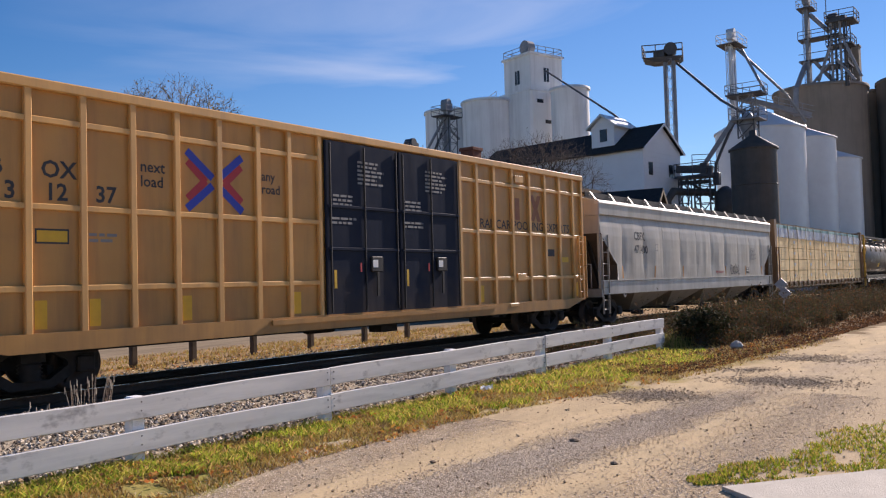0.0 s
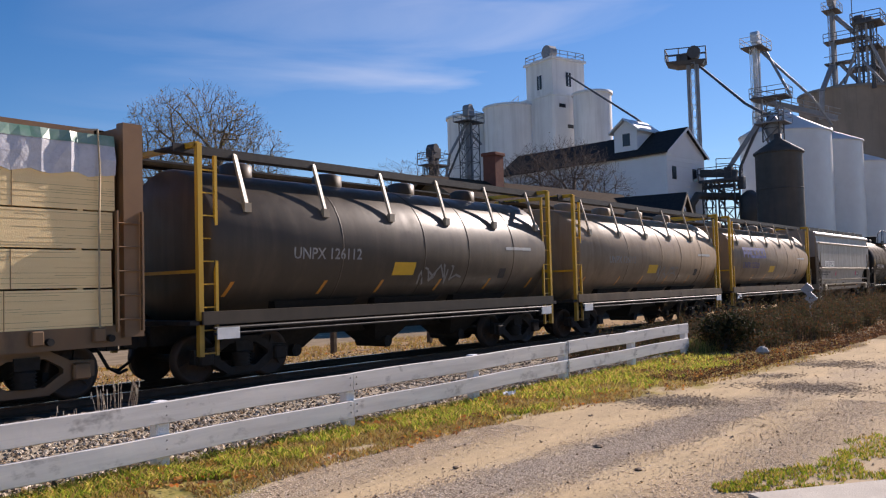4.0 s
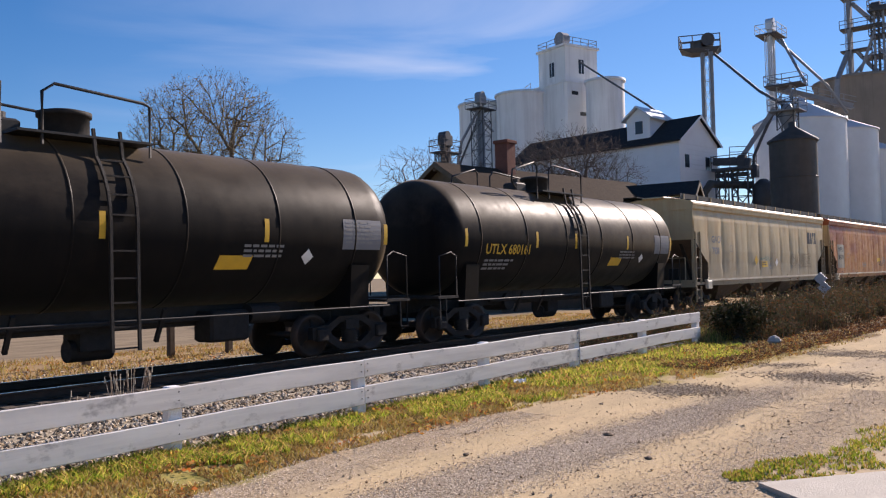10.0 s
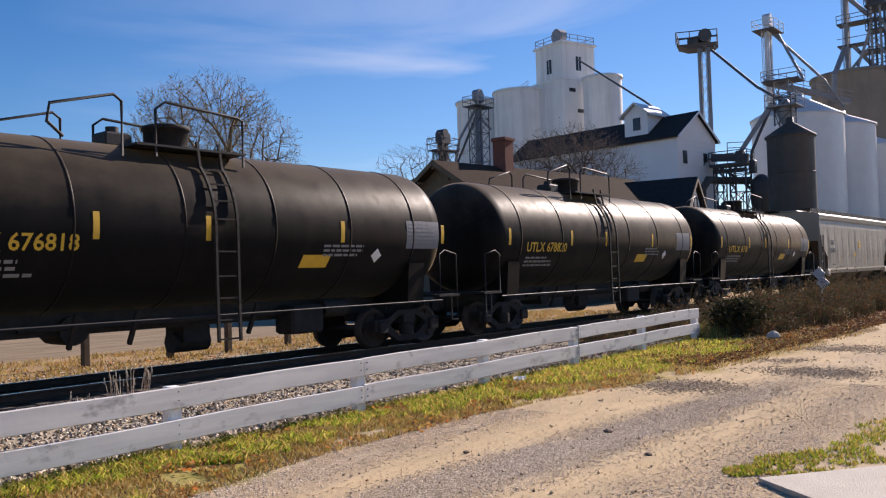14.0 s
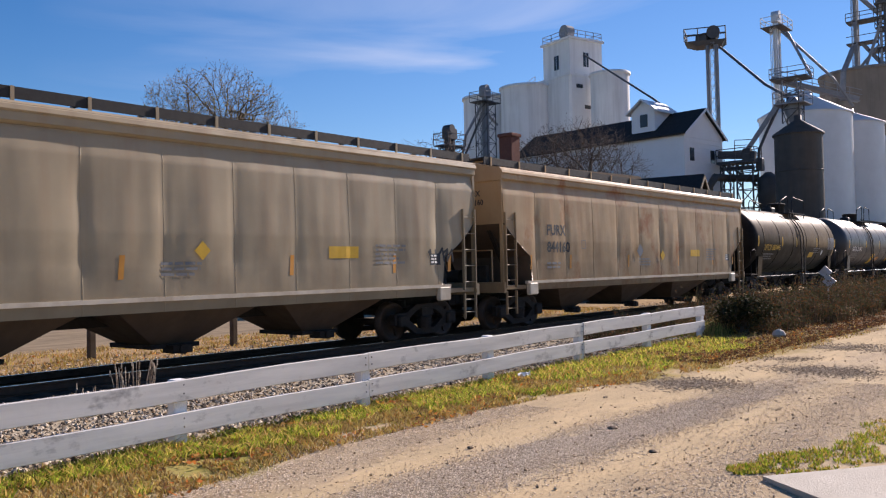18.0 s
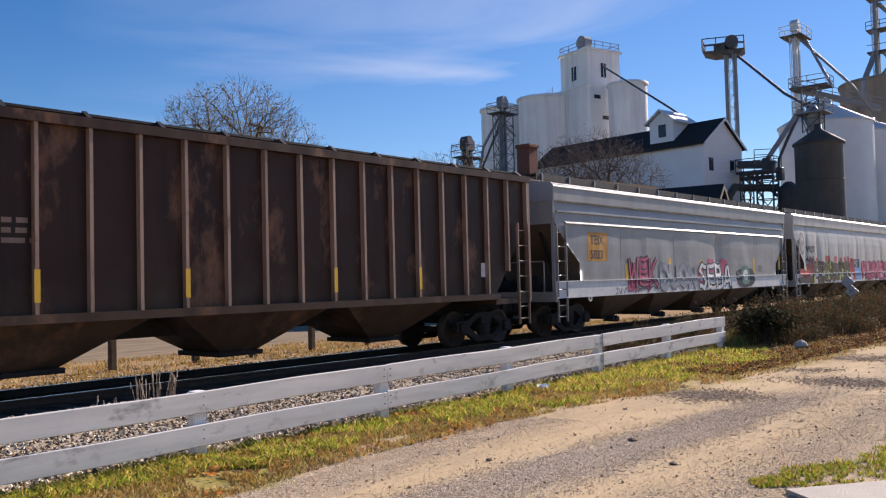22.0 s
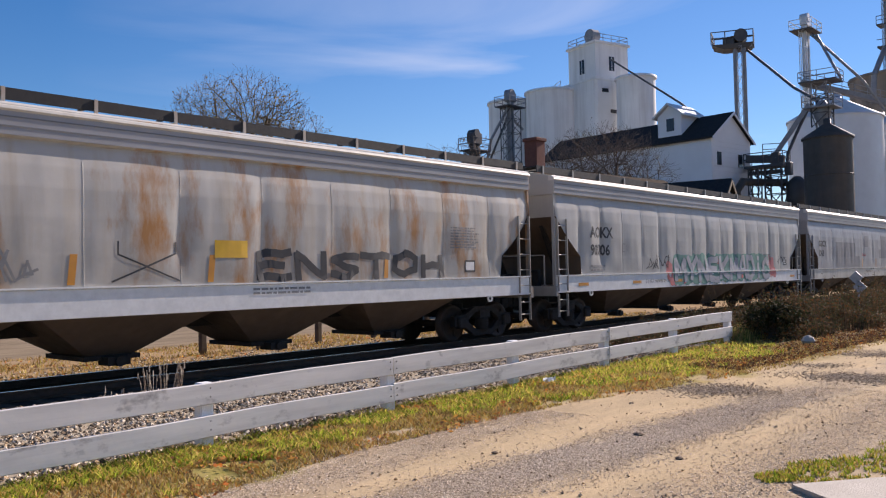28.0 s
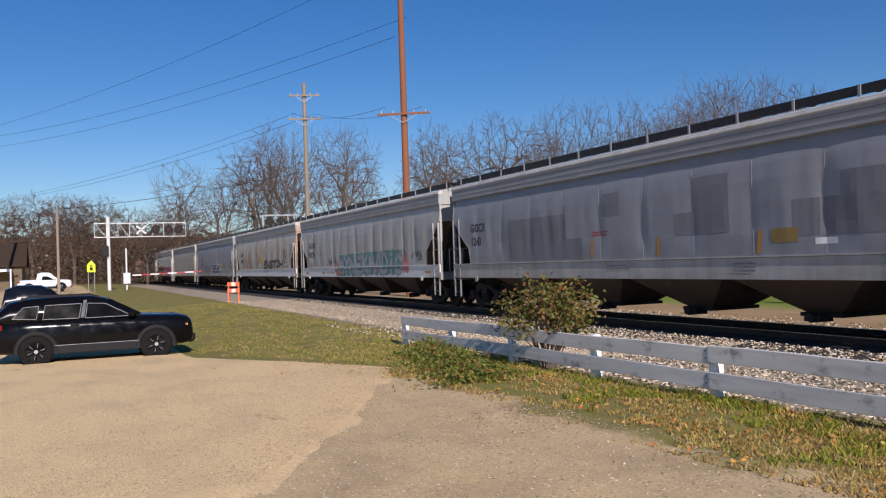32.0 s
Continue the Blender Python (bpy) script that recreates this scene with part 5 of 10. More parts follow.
# ---- centre-beam flat car with sawn lumber ----
def lumber_car(lo, hi):
    car, half = start_car("lumber_car", "brown flat car with end bulkheads and strapped lumber bundles", lo, hi)
    a, top = half - 0.6, 4.55
    part("deck", Mesher().box(-a, a, -1.25, 1.25, 1.05, 1.22), M_LUMBERCAR, car)
    for y in (-1, 1):
        part("side_sill", Mesher().box(-a, a, min(y * 1.3, y * 1.42), max(y * 1.3, y * 1.42), 0.86, 1.2), M_LUMBERCAR, car)
        for x in np.linspace(-a + 0.6, a - 0.6, 22):
            part("stake_pocket", Mesher().soft(x - 0.1, x + 0.1, min(y * 1.4, y * 1.52), max(y * 1.4, y * 1.52), 0.95, 1.18, 0.02), M_LUMBERCAR, car)
            part("strap_winch", Mesher().cyl((x + 0.2, y * 1.42, 1.0), (x + 0.2, y * 1.52, 1.0), 0.06, n=8), M_UNDER, car)
    part("centre_beam", Mesher().box(-a, a, -0.12, 0.12, 1.2, top - 0.1).box(-a, a, -0.6, 0.6, top - 0.1, top + 0.06), M_LUMBERCAR, car)
    part("centre_sill", Mesher().box(-half + 0.5, half - 0.5, -0.25, 0.25, 0.7, 1.05), M_UNDER, car)
    for s in (-1, 1):
        b = part("bulkhead", Mesher().box(min(s * (a - 0.12), s * a), max(s * (a - 0.12), s * a), -1.5, 1.5, 1.1, top), M_LUMBERCAR, car)
        for y in (-1.42, -0.5, 0.5, 1.42):
            part("bulkhead_post", Mesher().box(s * a - 0.18, s * a + 0.18, y - 0.1, y + 0.1, 1.0, top + 0.05), M_LUMBERCAR, b)
        for z in (1.9, 2.9, 3.8):
            part("bulkhead_rib", Mesher().box(s * a - 0.12, s * a + 0.12, -1.45, 1.45, z, z + 0.14), M_LUMBERCAR, b)
        part("ladder", ME_LADDER_LONG, M_LUMBERCAR, car, "", pose(s * (a - 0.1), -1.56, 1.1))
    rng = random.Random(5)
    # stacks of bundles, four high, with a wrapped layer on top
    edges = [-a + 0.2, -7.5, -3.84, -0.06, 3.59, 7.23, a - 0.25]
    for i in range(6):
        for j in range(5):
            z0 = 1.2 + j * 0.635
            x0, x1 = edges[i] + 0.03 + rng.uniform(0, 0.05), edges[i + 1] - 0.03 - rng.uniform(0, 0.08)
            wrap = j == 4
            for y in (-1, 1):
                if wrap:
                    g = []
                    for k in range(25):
                        x = x0 + (x1 - x0) * k / 24
                        w = 1.45 + rng.uniform(-0.03, 0.03)
                        g.append([(x, y * 0.2, z0), (x, y * w, z0 - 0.02 - 0.05 * abs(math.sin(k * 0.7 + i)) - rng.uniform(0, 0.05)), (x, y * (w + rng.uniform(-0.03, 0.03)), z0 + 0.2), (x, y * (w + rng.uniform(-0.03, 0.02)), z0 + 0.42), (x, y * (w - 0.05), z0 + 0.62), (x, y * 0.2, z0 + 0.64)][::-y])
                    bundle = part("wrapped_pack", Mesher().loft(g), M_WRAP, car, "lumber bundle in crumpled white plastic")
                    if y < 0:
                        part("printed_band", Mesher().loft([[(p[3][0], p[3][1] - 0.008, p[3][2] + 0.02), (p[4][0], p[4][1] - 0.008, p[4][2])] for p in g], closed=False, caps=False), M_WRAPPRINT, bundle, "green print on the plastic")
                else:
                    bundle = part("lumber_pack", Mesher().box(x0, x1, min(y * 0.2, y * 1.42), max(y * 0.2, y * 1.42), z0, z0 + 0.605), M_LUMBER, car, "bundle of pale sawn boards")
                    if y < 0:
                        lines = Mesher()
                        for k in range(1, 15):
                            u = x0
                            while u < x1 - 0.2:
                                v = min(x1, u + rng.uniform(0.3, 2.4))
                                if rng.random() < 0.42:
                                    lines.box(u, v, -1.4235, -1.4, z0 + k * 0.0403 - 0.002, z0 + k * 0.0403 + rng.uniform(0.0005, 0.003))
                                u = v
                        part("board_gap", lines, M_BOARDGAP, bundle, "dark gaps between boards")["kind"] = "stuff"
                        for q in (rng.choice((0.28, 0.55, 0.8)),):
                            u = x0 + (x1 - x0) * q + rng.uniform(-0.1, 0.1)
                            part("bundle_band", Mesher().box(u, u + 0.014, -1.426, -1.419, z0, z0 + 0.605), M_BOARDGAP, bundle, "thin dark band round the bundle")
                        if j < 4:
                            part("bundle_tag", Mesher().box(x0 + 0.03, x0 + 0.32, -1.428, -1.42, z0 + 0.25, z0 + 0.42), M_WHITE, bundle, "pale stapled label")
                    if y < 0:
                        for u in (x0 + 0.5, x1 - 0.6):
                            part("dunnage", Mesher().box(u, u + 0.1, -1.4, -0.2, z0 + 0.605, z0 + 0.635), M_LUMBER, bundle)
    for i, x in enumerate(np.linspace(-a + 0.7, a - 0.6, 12)):
        g = Mesher()
        pts = [(x, -0.62, top), (x, -1.47, top - 0.12), (x + rng.uniform(-0.03, 0.03), -1.49, 3.7), (x + rng.uniform(-0.03, 0.03), -1.475, 3.0), (x + rng.uniform(-0.03, 0.03), -1.49, 2.3), (x, -1.475, 1.7), (x, -1.5, 1.0)]
        g.rail(pts, 0.026)
        part("tie_down_strap", g, M_STRAP, car, "dark tie-down strap over the load")
    marking(car, "reporting_mark", "TTZX 17370", -a * 0.55, 0.9, 0.2, M_FADED, lambda z: 1.42, 0.0)
    part("truss", Mesher().rail([(-a * 0.7, -1.25, 0.9), (-a * 0.5, -1.25, 0.5), (a * 0.5, -1.25, 0.5), (a * 0.7, -1.25, 0.9)], 0.08), M_UNDER, car)
    running_gear(car, half, 2.2, M_LUMBERCAR)
    return car
# ---- the train, from the leading car back: places along the track at the start ----
GAPS = [4.45, 25.39, 46.54, 70.37, 84.02, 97.6, 111.13, 124.9, 139.87, 154.99, 169.94, 185.13, 203.88, 221.14, 235.77, 251.11, 266.26, 283.86, 301.18, 319.74, 334.7, 350.05, 368.5, 388.22, 408.0, 427.73, 448.94, 468.96, 489.85, 510.7]
SPANS = list(zip(GAPS[:-1], GAPS[1:]))


def hopper_marks(car, a, side, mark, number, x=-0.72, z=2.55, size=0.3, ink=None, seed=0, small=True, yellow=True, tape=True):
    ink = ink or M_DARKTEXT
    marking(car, "reporting_mark", mark, x * a, z + size * 1.62, size, ink, side, 0.012)
    marking(car, "car_number", number, x * a, z, size, ink, side, 0.012)
    if small:
        bars(car, "small_print", x * a, z - 0.35, 0.9, 2, 0.06, M_FADED, side, seed)
        bars(car, "small_print", a * 0.55, 2.2, 1.0, 5, 0.05, M_FADED, side, seed + 1)
        bars(car, "small_print", -a * 0.1, 1.85, 0.9, 3, 0.05, M_FADED, side, seed + 2)
        patch(car, "data_plate", a * 0.78, a * 0.78 + 0.4, 1.78, 2.05, M_DARKTEXT, side, "black data plate")
        bars(car, "plate_print", a * 0.78 + 0.04, 1.98, 0.3, 3, 0.04, M_WHITE, side, seed + 3)
    if yellow:
        patch(car, "yellow_label", a * 0.38, a * 0.38 + 0.85, 1.95, 2.2, M_YELLOW, side, "yellow information panel", 0.012)
    if tape:
        for k in (-0.86, -0.62, -0.2, 0.25, 0.62, 0.86):
            patch(car, "reflector", k * a, k * a + 0.1, 1.62, 2.02, M_ORANGE, side, "orange reflective strip", 0.012, 0.03)
    m = Mesher()
    x0, z0 = x * a + 1.9, z + 0.1
    for q in ((x0, x0 + 0.26, z0, z0 + 0.02), (x0, x0 + 0.26, z0 + 0.24, z0 + 0.26), (x0, x0 + 0.02, z0 + 0.02, z0 + 0.24), (x0 + 0.24, x0 + 0.26, z0 + 0.02, z0 + 0.24)):
        m.add([(q[0], -skin(side, q[0], q[2]) - 0.006, q[2]), (q[1], -skin(side, q[0], q[2]) - 0.006, q[2]), (q[1], -skin(side, q[0], q[3]) - 0.006, q[3]), (q[0], -skin(side, q[0], q[3]) - 0.006, q[3])], [(0, 1, 2, 3)])
    part("plate_mark", m, M_FADED, car, "small outlined square")


def end_mark(car, a, texts, size=0.15, y=-0.3, z=3.62):
    """Small lettering on the end wall at the car's leading end."""
    for i, text in enumerate(texts):
        vs, fs = letters(text, size, 0.006)
        part("end_mark", Mesher().add([(-a - 0.006, y - u, z - i * size * 1.6 + v) for u, v, _ in vs], fs), M_DARKTEXT, car, "dark lettering on the end wall")


def curl(car, x0, x1, z, r, material, side, seed):
    """A loopy spray-can signature."""
    rng = random.Random(seed)
    m = Mesher()
    pts = []
    for k in range(60):
        u = k / 59
        pts.append((x0 + (x1 - x0) * u + r * 0.75 * math.cos(k * 0.62), z + r * (0.85 + 0.3 * rng.random()) * math.sin(k * 0.62) * (0.7 + 0.3 * math.sin(k))))
    stroke(m, pts, 0.035, side, 0.012)
    return part("graffiti_tag", m, material, car, "loopy black spray-paint signature")


def diamond(car, x, z, k, side, material):
    m = Mesher()
    m.add([(x - k, -side(z) - 0.006, z), (x, -side(z - k) - 0.006, z - k), (x + k, -side(z) - 0.006, z), (x, -side(z + k) - 0.006, z + k)], [(0, 1, 2, 3)])
    part("placard", m, material, car, "diamond hazard placard")


def the_train():
    S = SPANS
    boxcar(*S[0])
    # buff bays: the car's grey paint with its shade coloured in
    car, a, side = covered_hopper(*S[1], M_WARMGREY, "pale grey covered hopper with dark number and a scribble", 4, True, bright=M_LGREY, seed=1, leaning=True, grooves=False, fascia=M_WARMGREY, bay_paint=M_BUFF)
    hopper_marks(car, a, side, "CBFX", "471400", -0.73, seed=11, small=False, yellow=False, tape=False)
    end_mark(car, a, ("CBFX", "471400"))
    curl(car, 3.4, 4.6, 1.92, 0.24, M_DARKTEXT, side, 3)
    patch(car, "data_plate", 5.69, 6.15, 1.72, 2.0, M_DARKTEXT, side, "black data plate")
    bars(car, "plate_print", 5.73, 1.92, 0.36, 2, 0.05, M_WHITE, side, 5)
    bars(car, "red_print", 1.35, 1.82, 1.25, 2, 0.035, M_RED, side, 6)
    bars(car, "small_print", 6.46, 2.9, 0.85, 9, 0.035, M_FADED, side, 7)
    for x in (-8.3, -5.5, -2.6, 2.68, 5.5, 8.2):
        patch(car, "reflector", x, x + 0.1, 1.64, 2.08, M_ORANGE, side, "orange reflective strip", 0.012, 0.06)
    lumber_car(*S[2])
    pressure_hopper(*S[3], "sooty brown round hopper car with yellow end ladders and scribble", 1, paint=M_PDDARK)
    pressure_hopper(*S[4], "dusty brown-grey round hopper car with yellow ends", 2)
    pressure_hopper(*S[5], "dusty brown-grey round hopper car with faded blue blocks", 3, True)
    car, a, side = covered_hopper(*S[6], M_DGREY, "sooty grey two-bay covered hopper with a boxed number", 2, False, angled=True, trim=M_BUFF, bright=M_CREAM, seed=6, top=4.2)
    patch(car, "number_panel", -4.76, -3.84, 2.3, 2.62, M_WHITE, side, "white framed number", 0.01)
    patch(car, "number_panel", -3.74, -2.72, 2.3, 2.62, M_WHITE, side, "white framed number", 0.01)
    marking(car, "reporting_mark", "CRDX", -4.7, 2.35, 0.23, M_DARKTEXT, side, 0.004, "", 0.016)
    marking(car, "car_number", "18025", -3.67, 2.35, 0.23, M_DARKTEXT, side, 0.004, "", 0.016)
    for k in (-2.0, 2.98):
        m = Mesher()
        blob(m, k, 1.9, 0.26, 0.26, side, 0.016, random.Random(2), 16, 0.0)
        part("round_emblem", m, M_PINK, car, "small pink and white disc")
    patch(car, "yellow_label", -1.24, 1.08, 1.16, 1.3, M_YELLOW, side, "", 0.05)
    bars(car, "small_print", -5.0, 1.95, 2.0, 2, 0.07, M_DARKTEXT, side, 5)
    patch(car, "data_plate", 3.25, 3.7, 1.75, 2.02, M_DARKTEXT, side, "black data plate")
    bars(car, "plate_print", 3.3, 1.93, 0.34, 2, 0.05, M_WHITE, side, 5)
    for x in (-4.6, -2.6, 1.3, 3.2, 5.2):
        patch(car, "sill_label", x, x + 0.55, 1.14, 1.24, M_ORANGE, side, "dull orange strip on the sill", 0.03)
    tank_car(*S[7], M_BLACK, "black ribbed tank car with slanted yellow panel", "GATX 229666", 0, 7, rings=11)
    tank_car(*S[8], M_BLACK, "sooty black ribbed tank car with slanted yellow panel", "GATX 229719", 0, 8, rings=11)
    tank_car(*S[9], M_BLACKDUSTSUN, "dusty black tank car with yellow number", "UTLX 680162", 1, 9, M_YELLOW)
    tank_car(*S[10], M_BLACKDUSTSUN, "black tank car with yellow number and placards", "UTLX 680161", 1, 10, M_YELLOW)
    car, a, side = covered_hopper(*S[11], M_CREAM, "cream rust-streaked covered hopper with faded scribble", 3, False, bright=M_SILL, seed=11, plates=12)
    hopper_marks(car, a, side, "GACX", "7930", -0.8, 2.3, 0.28, M_FADED, 21, small=False, yellow=False, tape=False)
    block_emblem(car, 5.83, 2.9, 0.58, M_DARKTEXT, side)
    painted_piece(car, "CMUEE", 3.0, 6.2, 1.7, 2.3, side, 0.11, M_CREAM, M_SCRAWL, 0.02, 24, 0.07)
    diamond(car, 0.74, 1.95, 0.2, side, M_WHITE)
    diamond(car, -2.0, 2.05, 0.22, side, M_YELLOW)
    patch(car, "yellow_label", -1.2, -0.46, 1.74, 2.0, M_YELLOW, side, "yellow information panel", 0.012)
    bars(car, "label_print", -1.14, 1.92, 0.6, 2, 0.05, M_DARKTEXT, side, 3)
    tag(car, -1.22, -0.4, 2.04, 2.26, M_TEAL, side, 8, 0.03)
    bars(car, "small_print", -0.25, 1.86, 0.6, 4, 0.035, M_FADED, side, 4)
    for x in (-7.4, -4.6, -1.45, 1.3, 4.2):
        patch(car, "reflector", x, x + 0.1, 1.62, 2.02, M_RUSTPATCH, side, "faded brown strip", 0.012, 0.03)
    car, a, side = covered_hopper(*S[12], M_RUSTY, "rust-red and tan streaked covered hopper", 3, False, trim=M_RUSTPATCH, bright=M_SILL, seed=12, end_paint=M_CREAM, dents=0.85)
    patch(car, "number_panel", -6.45, -5.0, 1.62, 2.95, M_BUFF, side, "dull buff overpainted panel")
    hopper_marks(car, a, side, "WFRX", "847199", -6.28 / a, 2.1, 0.27, M_DARKTEXT, 31)
    end_mark(car, a, ("WFRX", "847199"))
    tag(car, a * 0.35, a * 0.6, 1.65, 2.05, M_DARKTEXT, side, 9, 0.03)
    diamond(car, a * 0.84, 2.0, 0.16, side, M_WHITE)
    tank_car(*S[13], M_BLACKDUSTSUN, "brown-stained black tank car with yellow number", "UTLX 676818", 1, 13, M_YELLOW)
    tank_car(*S[14], M_BLACKDUSTSUN, "dusty black tank car with yellow number", "UTLX 678820", 1, 14, M_YELLOW)
    tank_car(*S[15], M_BLACKDUSTSUN, "dusty tan-topped black tank car", "UTLX 678", 1, 15, M_YELLOW)
    car, a, side = covered_hopper(*S[16], M_BUFF, "buff-grey covered hopper with yellow label", 3, False, bright=M_SILL, seed=16)
    hopper_marks(car, a, side, "GBRX", "204008", -0.77, 2.2, 0.27, M_DARKTEXT, 41, small=False, yellow=False, tape=False)
    patch(car, "yellow_label", -0.15, 0.55, 2.46, 2.9, M_YELLOW, side, "yellow information panel", 0.012)
    bars(car, "label_print", -0.08, 2.78, 0.56, 4, 0.05, M_DARKTEXT, side, 3)
    bars(car, "small_print", 1.75, 1.98, 1.0, 4, 0.04, M_FADED, side, 4)
    bars(car, "red_print", -0.1, 1.74, 1.0, 3, 0.035, M_FADED, side, 5)
    for x in (-6.8, -4.0, -1.3, 1.5, 4.25, 7.0):
        patch(car, "reflector", x, x + 0.1, 1.6, 2.0, M_ORANGE, side, "orange reflective strip", 0.012, 0.05)
    diamond(car, -0.98, 2.1, 0.2, side, M_YELLOW)
    car, a, side = covered_hopper(*S[17], M_TAN, "buff covered hopper with brown dust and small tags", 3, False, bright=M_SILL, seed=17, dents=0.85)
    hopper_marks(car, a, side, "HKRX", "520542", -6.06 / a, 1.95, 0.25, M_DARKTEXT, 51)
    tag(car, a * 0.78, a * 0.86, 1.85, 2.2, M_DARKTEXT, side, 6, 0.06)
    diamond(car, a * 0.0, 2.1, 0.17, side, M_YELLOW)
    car, a, side = covered_hopper(*S[18], M_RUSTPATCH, "grey covered hopper with soft rust bloom", 3, False, trim=M_RUSTPATCH, bright=M_SILL, seed=18, dents=0.85)
    hopper_marks(car, a, side, "FURX", "844160", -0.76, 2.1, 0.3, M_DARKTEXT, 61)
    end_mark(car, a, ("FURX", "844160"))
    diamond(car, -a * 0.1, 2.15, 0.24, side, M_PATCH)
    diamond(car, a * 0.1, 2.0, 0.19, side, M_YELLOW)
    tank_car(*S[19], M_BLACKDUSTSUN, "black tank car with large yellow number", "UTLX 680446", 1, 19, M_YELLOW, mx=1.2, lx=0.12)
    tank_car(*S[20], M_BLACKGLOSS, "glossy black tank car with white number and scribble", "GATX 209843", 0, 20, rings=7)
    ribbed_hopper(*S[21], "dark brown hopper car with worn vertical ribs")
    car, a, side = covered_hopper(*S[22], M_SILVER, "grey covered hopper with bright graffiti along its foot", 4, True, bright=M_WHITE, seed=22, plates=5, rail=M_SILVER, fascia=M_SILVER, grooves=False)
    patch(car, "number_panel", -7.55, -6.4, 2.15, 3.0, M_PANEL, side, "orange-yellow number panel")
    marking(car, "reporting_mark", "TEIX", -7.4, 2.66, 0.27, M_DARKTEXT, side, 0.006, "", 0.016)
    marking(car, "car_number", "5833", -7.4, 2.22, 0.27, M_DARKTEXT, side, 0.006, "", 0.016)
    part("side_rib", Mesher().box(-a + 0.1, a - 0.1, -1.6, -1.52, 3.52, 3.56), M_SILVER, car)
    part("side_rib", Mesher().loft([[(x, -1.57, 3.18), (x, -1.63, 3.2), (x, -1.63, 3.22), (x, -1.57, 3.27)] for x in (-a + 0.5, a - 0.4)]), M_SILVER, car)
    sprayed(car, [(-4.6, 1.75, 0.9, 0.8), (-3.8, 1.7, 0.8, 0.9), (-4.9, 1.4, 0.6, 0.4)], M_PINK, side, 3, "pink sprayed patch")
    painted_piece(car, "WEK", -5.1, -3.15, 1.3, 2.2, side, 0.1, M_PINK, M_DARKTEXT, 0.05, 5, 0.08)
    painted_piece(car, "DUON", -3.0, -0.1, 1.2, 2.1, side, 0.2, M_SPRAYGREY, M_FADED, 0.035, 7)
    sprayed(car, [(0.3, 1.6, 0.6, 0.9), (1.2, 2.0, 0.7, 0.5), (2.4, 1.95, 0.7, 0.6)], M_PINK, side, 9, "pink sprayed patch")
    painted_piece(car, "SEBA", 0.05, 3.0, 1.12, 2.05, side, 0.13, M_WHITE, M_DARKTEXT, 0.055, 11)
    sprayed(car, [(4.5, 1.5, 1.9, 0.75)], M_DARKTEXT, side, 5, "dark sprayed ground", 0.006, 0.08)
    sprayed(car, [(4.5, 1.62, 0.85, 0.75)], M_TEAL, side, 6, "round teal shape", 0.012, 0.03)
    sprayed(car, [(4.5, 1.62, 0.45, 0.42)], M_WHITE, side, 6, "pale middle of the round shape", 0.017, 0.03)
    for x, z in ((-5.3, 1.8), (-2.3, 1.95), (0.2, 1.9), (5.35, 2.0), (8.3, 2.1)):
        patch(car, "reflector", x, x + 0.22, z - 0.3, z + 0.3, M_YELLOW, side, "yellow reflective strip", 0.008)
    patch(car, "data_plate", 5.9, 6.3, 1.72, 2.0, M_FADED, side, "small grey data plate")
    tag(car, -6.0, -3.2, 1.14, 1.34, M_DARKTEXT, side, 31, 0.025)
    car, a, side = covered_hopper(*S[23], M_LGREY, "light grey covered hopper with red, green and pink graffiti", 4, True, bright=M_WHITE, seed=23, grooves=False, fascia=M_LGREY)
    hopper_marks(car, a, side, "WLPX", "44565", -7.54 / a, 2.1, 0.31, M_DARKTEXT, 71, small=False, yellow=False, tape=False)
    m = Mesher()
    oval = [(-8.22 + 0.34 * math.cos(k * 0.45) * (1 + 0.12 * math.sin(k * 2.1)), 3.0 + 0.46 * math.sin(k * 0.45) * (1 + 0.1 * math.cos(k * 1.7))) for k in range(15)]
    stroke(m, oval, 0.04, side, 0.012)
    stroke(m, [(-8.4, 2.9), (-8.2, 3.15), (-8.15, 2.85), (-8.0, 3.1)], 0.03, side, 0.0125)
    part("graffiti_tag", m, M_DARKTEXT, car, "thin black oval drawing")
    patch(car, "yellow_strip", -7.72, -7.6, 1.7, 2.45, M_YELLOW, side)
    tag(car, -7.5, -6.7, 1.75, 2.35, M_DARKTEXT, side, 45, 0.04)
    sprayed(car, [(-6.0, 2.25, 0.34, 0.3), (-4.6, 2.3, 0.4, 0.3), (-4.25, 2.32, 0.36, 0.3), (-3.1, 2.28, 0.5, 0.36), (-2.2, 2.25, 0.34, 0.26), (-1.5, 2.28, 0.4, 0.3), (-0.9, 2.28, 0.42, 0.34), (-0.25, 1.9, 0.8, 0.9)], M_RED, side, 2, "dull red sprayed ball above the letters", 0.004, 0.06)
    sprayed(car, [(-8.0, 1.62, 1.5, 0.36), (-7.2, 1.75, 0.8, 0.6), (-7.0, 2.15, 0.6, 0.4)], M_RED, side, 4, "dull red sprayed swoosh", 0.005, 0.2)
    sprayed(car, [(-6.25, 1.62, 1.5, 1.15), (-5.2, 1.62, 1.4, 1.1), (-4.1, 1.66, 1.3, 1.15), (-3.1, 1.6, 1.3, 1.1), (-2.1, 1.62, 1.3, 1.15), (-1.2, 1.62, 1.3, 1.15), (-8.2, 1.3, 1.6, 0.3), (-7.2, 1.28, 1.4, 0.3)], M_BROWNSPRAY, side, 8, "dark brown sprayed ground of the letters", 0.008, 0.1)
